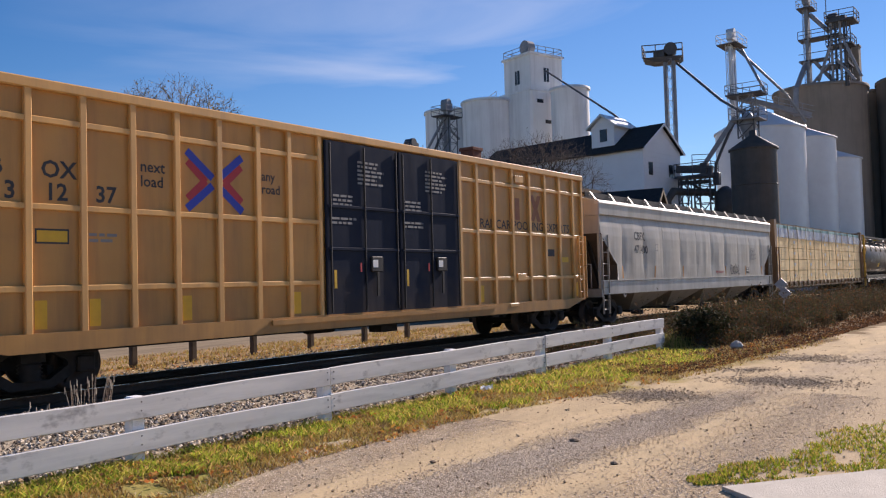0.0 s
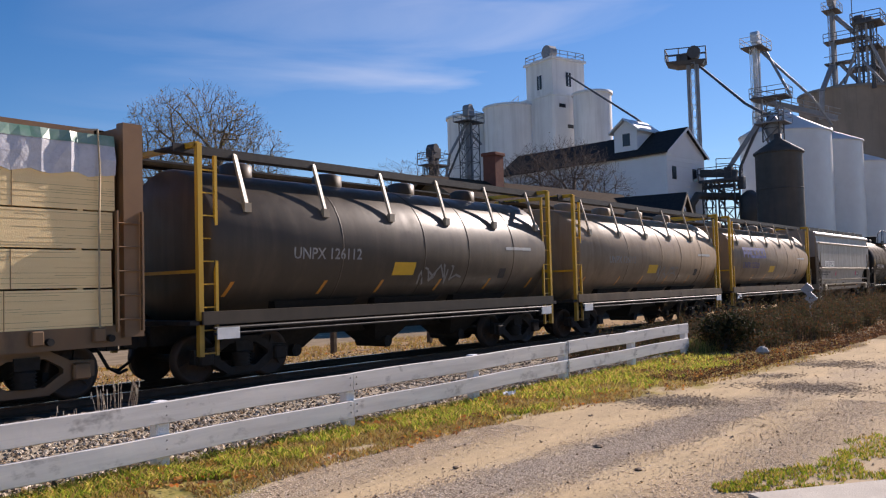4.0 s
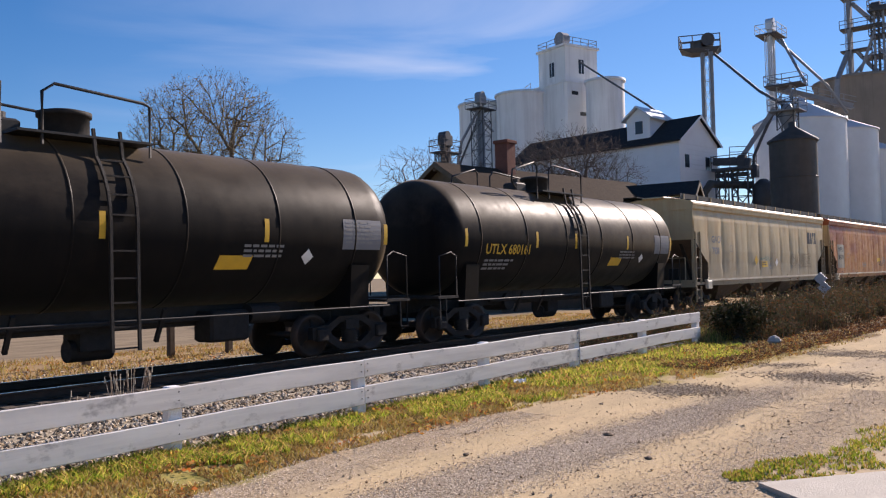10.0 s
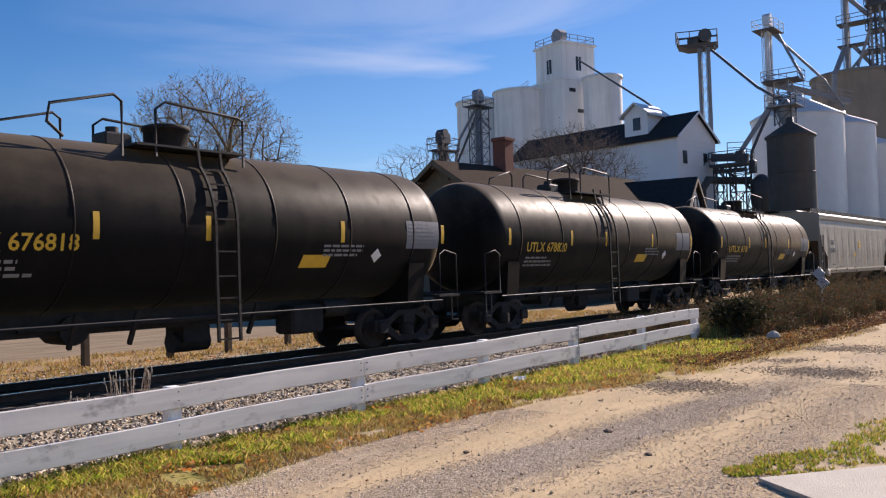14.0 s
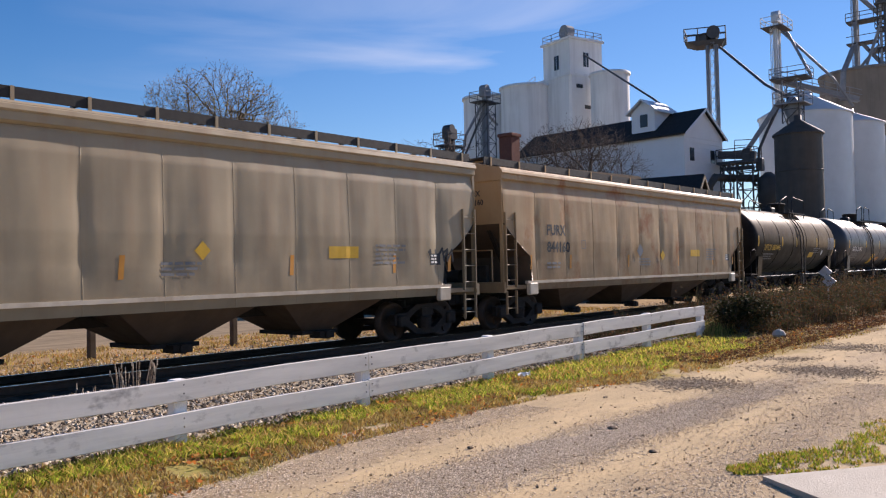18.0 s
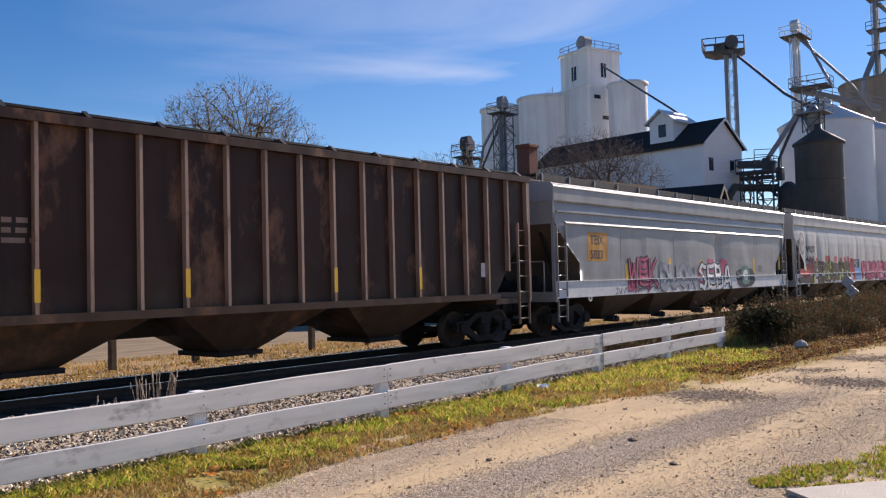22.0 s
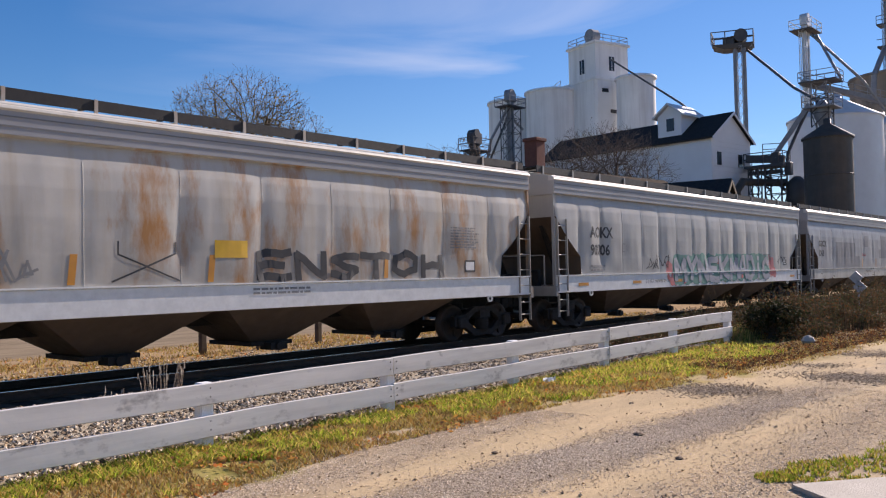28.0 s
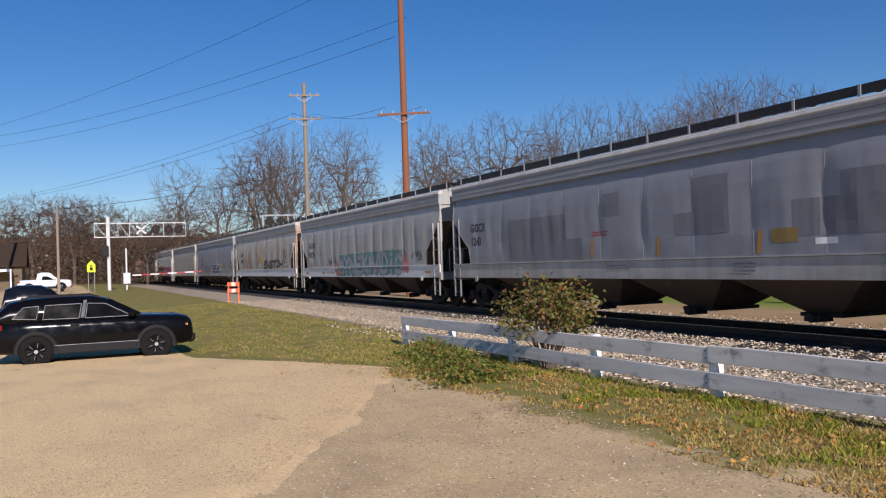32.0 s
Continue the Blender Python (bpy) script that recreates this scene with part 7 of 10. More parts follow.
M_TANSTONE = island("tan_crushed_stone", [(0.42, 0.34, 0.24), (0.52, 0.42, 0.3), (0.36, 0.28, 0.2), (0.6, 0.5, 0.37), (0.28, 0.22, 0.16)], 0.95)
stones("ballast_stones", 14000, lambda r: (lambda x, y: (x, y, max(ground_z(x, y), bed_z(y)) + 0.006))(-13 - 36 * float(r.uniform()) ** 1.6, float(r.uniform(8.2, 12.6))), (0.014, 0.032), M_TANSTONE, "pale crushed stones on the track's shoulder", 5)

# ties and rails
ME_TIE = Mesher().soft(-0.115, 0.115, -1.3, 1.3, -0.18, 0.0, 0.012).mesh("tie", M_TIE)
track = thing("railway_track", "pair of rusty steel rails on dark timber ties", "railway track")
track["kind"] = "structure"
rng = random.Random(8)
x = -30.0
while x < 52:
    part("tie", ME_TIE, None, track, "", pose(x, TRACK_Y + rng.uniform(-0.06, 0.06), RAIL_Z - 0.165, 0, 0, rng.uniform(-1.2, 1.2)))
    x += 0.55
for s in (-1, 1):
    yc = TRACK_Y + s * (GAUGE + 0.035)
    sec = [(-0.07, -0.165), (0.07, -0.165), (0.07, -0.15), (0.01, -0.13), (0.01, -0.045), (0.036, -0.035), (0.036, -0.004), (-0.036, -0.004), (-0.036, -0.035), (-0.01, -0.045), (-0.01, -0.13), (-0.07, -0.15)]
    part("rail", Mesher().loft([[(x, yc + a, RAIL_Z + b) for a, b in sec] for x in (-700, 700)]), M_RAIL, track)
    part("rail_head", Mesher().box(-700, 700, yc - 0.03, yc + 0.03, RAIL_Z - 0.004, RAIL_Z), M_RAILTOP, track, "worn bright running surface")

# ---- fence: two grey boards on posts ----
M_BOARD = surf("weathered_white_board", (0.78, 0.75, 0.71), (0.58, 0.56, 0.54), 0.75, 0, 2.5, 0.8, stretch=(0.4, 3, 3), streak=(0.3, 0.28, 0.27), streak_amt=0.35, streak_scale=(0.7, 4, 10), spots=(0.3, 0.28, 0.27), spot_at=0.6, spot_scale=3.2, spot_stretch=(0.8, 1, 1.3), bump=0.06, bump_scale=14)
M_POST = surf("white_painted_post", (0.85, 0.84, 0.83), (0.74, 0.72, 0.7), 0.7, 0, 3, 0.8, bump=0.3)
FENCE_Y, PITCH = 6.9, 2.436
POST_X = [2.06 + PITCH * k for k in range(-8, 7)]


def fence_top(x):
    return 0.62 + 0.0093 * (x + 2.8) - 0.005


fence = thing("board_fence", "long low fence of two weathered white boards on posts", "fence")
for k, x in enumerate(POST_X):
    t = fence_top(x)
    tall = 0.02 if k % 2 else 0.0
    part("post", Mesher().soft(x - 0.07, x + 0.07, FENCE_Y + 0.0, FENCE_Y + 0.12, ground_z(x, FENCE_Y) - 0.3, t + tall - 0.022, 0.012), M_POST, fence, "square white post behind the boards")
rng = random.Random(2)
joints = POST_X[0::2]
for row in (0, 1):
    edges = joints
    for x0, x1 in zip(edges[:-1], edges[1:]):
        j0, j1 = rng.uniform(-0.012, 0.012), rng.uniform(-0.012, 0.012)
        off = 0.0 if row == 0 else -0.302
        z0, z1 = fence_top(x0) + off + j0, fence_top(x1) + off + j1
        m = Mesher()
        ring = []
        for i in range(9):
            x = x0 + 0.004 + (x1 - x0 - 0.008) * i / 8
            z = z0 + (z1 - z0) * i / 8 + 0.006 * math.sin(i * 1.3 + row)
            y = FENCE_Y - 0.045 + 0.006 * math.sin(i * 0.9 + x0)
            ring.append([(x, y, z - 0.197), (x, y - 0.004, z - 0.19), (x, y - 0.004, z - 0.006), (x, y, z), (x, y + 0.036, z), (x, y + 0.04, z - 0.006), (x, y + 0.04, z - 0.19), (x, y + 0.036, z - 0.197)][::-1])
        b = part("board", m.loft(ring), M_BOARD, fence, "weathered white board with knots")
        for x in (x0 + 0.05, (x0 + x1) / 2, x1 - 0.05):
            zz = z0 + (z1 - z0) * (x - x0) / (x1 - x0)
            for dz in (0.05, 0.13):
                part("bolt", Mesher().cyl((x, FENCE_Y - 0.053, zz - dz), (x, FENCE_Y - 0.046, zz - dz), 0.008, n=6), M_UNDER, b)

# concrete slab by the road, and the apron by the parked cars
M_CONC = surf("pale_concrete", (0.5, 0.45, 0.38), (0.4, 0.36, 0.3), 0.9, 0, 2, 0.7, bump=0.4, bump_scale=50)
M_APRON = surf("worn_tan_concrete", spec=0.08, base=(0.86, 0.635, 0.345), alt=(0.66, 0.475, 0.25), rough=0.9, scale=24, amount=0.7, streak=(0.34, 0.26, 0.18), streak_amt=0.35, streak_scale=(0.5, 0.9, 1), spots=(0.36, 0.27, 0.17), spot_at=0.68, spot_scale=1.4, spot_stretch=(0.6, 1.4, 1), bump=1.0, bump_scale=42)
slab = Mesher()
_u, _v, _p = Vector((0.8, -0.6, 0)), Vector((-0.6, -0.8, 0)), Vector((6.2, 2.15, 0))
low = [_p + _u * a + _v * b + Vector((0, 0, -0.15)) for a, b in ((0, 0), (0, 3), (5, 3), (5, 0))]
slab.hexa(low, [q + Vector((0, 0, 0.25)) for q in low])
tagged(new("concrete_slab", slab.mesh("concrete_slab", M_CONC)), "pale broom-finished concrete slab edge", "slab", kind="structure")


def apron_edge(x):
    return float(np.interp(x, [-60, -21, -17.3, -14.0, -12.35, -9.08, -7.5, -6.1, -3.5], [3.0, 3.0, 4.3, 5.35, 4.9, 3.1, 2.15, 1.15, -8]))


apron = Mesher()
rows = []
for x in [-60 + 0.5 * i for i in range(88)] + [-16 + 0.1 * i for i in range(126)]:
    e = apron_edge(x)
    rows.append([(x, -8 + (e + 8) * j / 24 + (0.035 * noise.noise(Vector((x * 2, 0, 0))) if j == 24 else 0), ground_z(x, -8 + (e + 8) * j / 24) + (0.035 if j < 23 else 0.025 if j == 23 else -0.02)) for j in range(25)])
apron.loft(rows, closed=False, caps=False, smooth=True)
apron.f = [q[::-1] for q in apron.f]
tagged(new("pavement", apron.mesh("pavement", M_APRON)), "worn tan concrete parking apron", "pavement", kind="structure")
# ---- plants ----
M_BLADES = island("mixed_grass_blades", [(0.2, 0.25, 0.03), (0.3, 0.33, 0.05), (0.38, 0.33, 0.08), (0.46, 0.33, 0.13), (0.5, 0.36, 0.16), (0.34, 0.24, 0.1), (0.4, 0.3, 0.12)], 0.7, 0.35)
M_DRY = island("dry_weed_stems", [(0.12, 0.085, 0.055), (0.17, 0.12, 0.08), (0.08, 0.058, 0.04), (0.1, 0.1, 0.04), (0.22, 0.14, 0.07), (0.06, 0.05, 0.034)], 0.85, 0.2)
M_LEAVES = island("fallen_leaves", [(0.6, 0.2, 0.05), (0.66, 0.33, 0.07), (0.36, 0.17, 0.07), (0.58, 0.42, 0.14), (0.24, 0.12, 0.06), (0.5, 0.28, 0.1)], 0.8, 0.3)
M_BUSHLEAF = island("bush_leaves", [(0.13, 0.14, 0.03), (0.2, 0.18, 0.05), (0.26, 0.19, 0.06), (0.1, 0.11, 0.03), (0.28, 0.13, 0.05), (0.18, 0.2, 0.06)], 0.6, 0.35)
M_BARK = surf("grey_brown_bark", (0.13, 0.1, 0.08), (0.2, 0.16, 0.13), 0.9, 0, 5, 0.8, stretch=(1, 1, 0.2), bump=0.5)
M_TWIG = surf("brown_twigs", (0.12, 0.09, 0.072), (0.16, 0.12, 0.095), 0.9, 0, 3, 0.6, bump=0)


def blades(name, count, place, height, width, material, label, category, seed, bend=0.5):
    rng = np.random.default_rng(seed)
    V, F = [], []
    for i in range(count):
        got = place(rng)
        if got is None:
            continue
        x, y, z = got
        h, w, a = rng.uniform(*height), rng.uniform(*width), rng.uniform(0, 6.28)
        c, s = math.cos(a) * w, math.sin(a) * w
        b = rng.uniform(0, 6.28)
        lx, ly = math.cos(b) * h * bend * rng.uniform(0.2, 1), math.sin(b) * h * bend * rng.uniform(0.2, 1)
        o = len(V)
        V += [(x - c, y - s, z), (x + c, y + s, z), (x + c * 0.7 + lx * 0.35, y + s * 0.7 + ly * 0.35, z + h * 0.6), (x - c * 0.7 + lx * 0.35, y - s * 0.7 + ly * 0.35, z + h * 0.6), (x + lx, y + ly, z + h)]
        F += [(o, o + 1, o + 2, o + 3), (o + 3, o + 2, o + 4)]
    me = bpy.data.meshes.new(name)
    me.from_pydata(V, [], F)
    me.materials.append(material)
    return tagged(new(name, me), label, category, kind="stuff")


def flakes(name, count, place, size, material, label, category, seed, flat=0.4):
    rng = np.random.default_rng(seed)
    V, F = [], []
    for i in range(count):
        got = place(rng)
        if got is None:
            continue
        s = rng.uniform(*size)
        u = Vector(rng.normal(0, 1, 3) * (1, 1, flat)).normalized()
        v = u.cross(Vector(rng.normal(0, 1, 3))).normalized()
        p, o = Vector(got), len(V)
        V += [tuple(p - u * s), tuple(p - v * s * 0.5 + u * s * 0.1), tuple(p + u * s), tuple(p + v * s * 0.5 + u * s * 0.1)]
        F.append((o, o + 1, o + 2, o + 3))
    me = bpy.data.meshes.new(name)
    me.from_pydata(V, [], F)
    me.materials.append(material)
    return tagged(new(name, me), label, category, kind="stuff")


def on_verge(rng):
    x = float(rng.triangular(-19, 3, 22))
    e = verge(x)
    u = float(rng.uniform())
    y = e - 0.2 + u * (7.2 - e)
    return x, y, surface(x, y)


def tufts(x, y, k):
    return noise.noise(Vector((x * 1.1, y * 1.7, k))) + 0.6 * noise.noise(Vector((x * 3.7, y * 4.3, k + 9)))


def green_spot(rng):
    x, y, z = on_verge(rng)
    near = (y - verge(x)) / (7.1 - verge(x))
    return (x, y, z) if x < 16.5 and y > verge(x) + 0.11 * max(0.0, x - 9) and tufts(x, y, 5) > 0.4 - 0.95 * near + 0.3 * (x < -3) else None


def straw_spot(rng):
    x, y, z = on_verge(rng)
    return (x, y, z) if tufts(x, y, 5) < 0.42 - 0.45 * (x < -6) and tufts(x, y, 31) > -0.4 else None


def on_left_grass(rng):
    x = -13 - 32 * float(rng.uniform()) ** 1.5
    y = float(rng.uniform(apron_edge(x) + 0.1, 8.2))
    return (x, y, surface(x, y)) if tufts(x * 0.5, y * 0.7, 3) > -0.25 else None


def by_slab(rng):
    x = float(rng.uniform(6.2, 12.5))
    y = float(rng.uniform(max(-0.8, 2.2 - (x - 6.2) * 0.75), 2.42 - 0.2 * (x - 6.3) + 0.1 * math.sin(x * 3) + 0.06 * math.sin(x * 11)))
    return (x, y, surface(x, y)) if tufts(x * 2, y * 2, 8) > -0.15 - 0.25 * (x > 8) else None


M_GREENBLADES = island("green_grass_blades", [(0.24, 0.34, 0.035), (0.42, 0.46, 0.055), (0.66, 0.55, 0.12), (0.13, 0.2, 0.02), (0.5, 0.48, 0.08), (0.66, 0.46, 0.16), (0.34, 0.42, 0.045), (0.1, 0.12, 0.02), (0.5, 0.3, 0.1)], 0.7, 0.6)
M_FRESHBLADES = island("fresh_green_blades", [(0.22, 0.29, 0.028), (0.3, 0.36, 0.035), (0.44, 0.42, 0.06), (0.12, 0.17, 0.02), (0.55, 0.4, 0.1), (0.4, 0.26, 0.08)], 0.7, 0.4)
M_STRAWBLADES = island("straw_blades", [(0.55, 0.4, 0.15), (0.45, 0.31, 0.1), (0.3, 0.19, 0.07), (0.58, 0.45, 0.2), (0.42, 0.36, 0.07), (0.2, 0.13, 0.06), (0.5, 0.28, 0.08)], 0.8, 0.3)
blades("verge_grass", 100000, green_spot, (0.02, 0.1), (0.004, 0.01), M_GREENBLADES, "short bright green grass tufts along the fence", "grass", 1, 1.5)
blades("verge_straw", 80000, straw_spot, (0.01, 0.06), (0.004, 0.009), M_STRAWBLADES, "dry straw and thatch between the grass tufts", "dry grass", 21, 1.4)
blades("lawn_grass", 24000, on_left_grass, (0.015, 0.05), (0.008, 0.016), M_BLADES, "thin mown grass beside the track", "grass", 2, 1.0)
blades("slab_grass", 20000, by_slab, (0.008, 0.042), (0.004, 0.008), M_FRESHBLADES, "green grass beside the concrete slab", "grass", 3, 0.9)


def weed_thicket(name, count, place, tall, stems, leaves, stem_mat, leaf_mat, label, seed):
    """Loose clumps of arching stems with withered leaves, each of its own height."""
    rng = random.Random(seed)
    st, lf = Mesher(), Mesher()
    for _ in range(count):
        cx, cy = place(rng)
        big = rng.uniform(*tall) * (0.75 + 0.5 * noise.noise(Vector((cx * 0.5, cy * 0.7, 2))))
        big *= 0.4 + 0.6 * min(1.0, max(0.0, cx - 17.4) / 4.0)
        big *= 0.5 + 0.5 * min(1.0, max(0.0, cy - (5.7 - 0.03 * (cx - 18))) / 1.6)
        gz = ground_z(cx, cy)
        for _ in range(stems):
            a, r = rng.uniform(0, 6.28), rng.uniform(0.05, 0.55) * big
            h = big * rng.uniform(0.55, 1.1) * (1 - 0.35 * r / big)
            b = Vector((cx + rng.gauss(0, 0.09), cy + rng.gauss(0, 0.09), gz))
            t = b + Vector((math.cos(a) * r, math.sin(a) * r, h))
            m = b.lerp(t, 0.55) + Vector((0, 0, h * 0.12))
            w = Vector((-math.sin(a), math.cos(a), 0)) * 0.006
            st.add([b - w, b + w, m + w * 0.7, m - w * 0.7, t], [(0, 1, 2, 3), (3, 2, 4)])
            for _ in range(leaves):
                k = rng.random() ** 0.7
                p = (b.lerp(m, k * 2) if k < 0.5 else m.lerp(t, k * 2 - 1)) + Vector((rng.gauss(0, 0.05), rng.gauss(0, 0.05), rng.gauss(0, 0.04)))
                u = Vector((rng.gauss(0, 1), rng.gauss(0, 1), rng.gauss(0, 0.8))).normalized() * rng.uniform(0.015, 0.045)
                v = u.cross(Vector((rng.gauss(0, 1), rng.gauss(0, 1), 1))).normalized() * 0.018
                lf.add([p - u, p - v, p + u, p + v], [(0, 1, 2, 3)])
    tagged(new(name, st.mesh(name, stem_mat)), label, "weeds", kind="stuff")
    tagged(new("weed_leaves", lf.mesh("weed_leaves", leaf_mat)), "withered leaves on the dry weeds", "weeds", kind="stuff")


M_WEEDBLADES = island("straw_and_green_weeds", [(0.34, 0.25, 0.1), (0.2, 0.22, 0.05), (0.13, 0.16, 0.04), (0.4, 0.32, 0.12), (0.24, 0.15, 0.07), (0.09, 0.1, 0.03)], 0.8, 0.35)
M_LITTER = island("dark_leaf_litter", [(0.26, 0.11, 0.045), (0.18, 0.085, 0.04), (0.12, 0.065, 0.035), (0.32, 0.16, 0.06), (0.09, 0.055, 0.035)], 0.85, 0.2)
M_WEEDLEAF = island("withered_weed_leaves", [(0.09, 0.072, 0.04), (0.12, 0.085, 0.052), (0.07, 0.075, 0.03), (0.15, 0.08, 0.042), (0.055, 0.055, 0.028), (0.1, 0.095, 0.045), (0.2, 0.09, 0.035)], 0.85, 0.25)


def weed_place(rng):
    x = 17.6 + 30 * rng.random() ** 1.3
    return x, rng.uniform(5.7 - 0.03 * (x - 18), 10.2)


weed_thicket("dry_weeds", 480, weed_place, (0.8, 1.55), 24, 7, M_DRY, M_WEEDLEAF, "dense brown dried weeds beside the track", 4)
blades("fence_weeds", 2600, lambda r: (lambda x, y: (x, y, ground_z(x, y)))(float(r.uniform(16.6, 19.6)), float(r.uniform(6.6, 7.9))), (0.06, 0.34), (0.005, 0.01), M_WEEDBLADES, "straw and green weeds at the fence's end", "weeds", 6, 0.5)
flakes("fallen_leaves", 12000, lambda r: (lambda p: None if tufts(p[0], p[1], 61) < 0.12 else (p[0], p[1] - 0.1, p[2] + float(r.uniform(0.01, 0.06))))(on_verge(r)), (0.012, 0.034), M_LEAVES, "orange and brown fallen leaves on the verge", "leaves", 7)
flakes("fallen_leaves", 9000, lambda r: (lambda x: (lambda y: (x, y, surface(x, y) + 0.02))(verge(x) + 0.1 + abs(float(r.normal(0, 0.9)))))(12.5 + 20 * float(r.uniform()) ** 1.3), (0.02, 0.045), M_LITTER, "brown leaves under the weeds", "leaves", 8)
stones("road_gravel", 9000, lambda r: (lambda x, y: (x, y, surface(x, y) + 0.004))(float(r.triangular(-12, 6, 18)), float(r.uniform(0.8, 6.0))), (0.003, 0.01), island("tan_road_gravel", [(0.6, 0.46, 0.3), (0.46, 0.36, 0.25), (0.7, 0.56, 0.39), (0.38, 0.29, 0.2), (0.55, 0.43, 0.31)], 0.9), "small loose gravel on the dirt road", 9, 0.5)
stones("dirt_clods", 1300, lambda r: (lambda x, y: (x, y, surface(x, y) + 0.008))(float(r.triangular(-12, 7, 24)), float(r.uniform(0.8, 5.4))), (0.006, 0.017), island("dirt_lumps", [(0.46, 0.33, 0.2), (0.56, 0.42, 0.27), (0.34, 0.24, 0.15), (0.62, 0.47, 0.3)], 0.95), "small lumps of dry earth on the road", 10)


def in_rut(rng):
    x = float(rng.triangular(1, 6.5, 12))
    y = 4.45 - 0.09 * x + float(rng.normal(0, 0.24))
    return x, y, surface(x, y) + 0.004


M_GRIT = island("grey_road_gravel", [(0.48, 0.365, 0.25), (0.6, 0.47, 0.33), (0.72, 0.58, 0.42), (0.32, 0.24, 0.165), (0.84, 0.69, 0.52)], 0.95)
stones("loose_gravel", 60000, in_rut, (0.0035, 0.0105), M_GRIT, "loose grey gravel between the wheel tracks", 15, 0.5)
stones("loose_gravel", 16000, lambda r: (lambda x, y: (x, y, surface(x, y) + 0.004))(float(r.uniform(-12, 0)), float(r.uniform(1.0, 5.2))), (0.004, 0.014), M_TANSTONE, "loose tan gravel on the dirt by the apron", 17, 0.55)
stones("loose_gravel", 24000, lambda r: (lambda x, y: (x, y, surface(x, y) + 0.004))(float(r.uniform(3.5, 11.5)), float(r.normal(2.45, 0.3))), (0.003, 0.01), M_GRIT, "loose grey gravel beside the grass patch", 16, 0.45)
stones("loose_gravel", 30000, lambda r: (lambda x: (lambda y: (x, y, surface(x, y) + 0.004))(verge(x) - 0.45 + float(r.normal(0, 0.24))))(float(r.uniform(-2, 8))), (0.003, 0.01), M_GRIT, "grey gravel washed against the grass edge", 18, 0.45)
stones("apron_grit", 16000, lambda r: (lambda x: (lambda y: (x, y, ground_z(x, y) + 0.037) if y < apron_edge(x) - 0.3 else (x, y, surface(x, y) + 0.004))(apron_edge(x) - 0.15 + -abs(float(r.normal(0, 2.2)))))(float(r.uniform(-15, -6.8))), (0.004, 0.012), island("tan_grit", [(0.55, 0.42, 0.26), (0.42, 0.33, 0.22), (0.64, 0.5, 0.33), (0.3, 0.24, 0.17)], 0.95), "loose tan grit strewn over the apron's edge", 19, 0.5)
# low leafy weeds at the fence's other end
flakes("leafy_weeds", 9000, lambda r: (lambda u, v: (lambda x, y: (x, y, surface(x, y) + 0.3 * abs(float(r.normal(0, 0.5))) * max(0.1, 1 - abs(v) / 0.9)))(-15.6 + 4.8 * u, 6.6 - 1.1 * u + v))(float(r.uniform()), float(r.normal(0, 0.35))), (0.02, 0.05), island("green_weed_leaves", [(0.12, 0.17, 0.03), (0.2, 0.24, 0.05), (0.28, 0.26, 0.07), (0.09, 0.12, 0.025), (0.3, 0.17, 0.06)], 0.6, 0.35), "low green leafy weeds at the foot of the fence", "weeds", 47, 0.8)
# thatch, straw and leaves on the strip behind the track
blades("track_straw", 34000, lambda r: (lambda x, y: (x, y, -0.24) if tufts(x * 0.6, y, 44) > -0.1 else None)(float(r.uniform(-6, 34)), float(r.uniform(16.6, 21.5))), (0.03, 0.12), (0.006, 0.014), M_STRAWBLADES, "dry straw behind the track", "dry grass", 45, 1.2)
flakes("fallen_leaves", 6000, lambda r: (lambda x, y: (x, y, -0.2) if tufts(x, y, 52) > 0.1 else None)(float(r.uniform(-6, 34)), float(r.uniform(16.8, 21))), (0.02, 0.05), M_LEAVES, "orange leaves behind the track", "leaves", 46)


M_SOIL = island("dark_soil_lumps", [(0.28, 0.2, 0.125), (0.38, 0.28, 0.185), (0.2, 0.145, 0.095), (0.48, 0.38, 0.27)], 0.95)
for k, (sx, sy, wx, wy, n) in enumerate(((10.4, 4.5, 0.26, 0.36, 2600), (12.45, 3.4, 0.28, 0.45, 2800), (15.7, 3.9, 0.35, 0.6, 2200), (13.6, 4.3, 0.2, 0.3, 500), (-8.2, 4.5, 0.5, 0.3, 500))):
    stones("soil_patch", n, lambda r: (lambda x, y: (x, y, surface(x, y) + 0.003))(sx + float(r.normal(0, wx)), sy + float(r.normal(0, wy))), (0.006, 0.02), M_SOIL, "patch of dark loose soil on the road", 30 + k, 0.5)


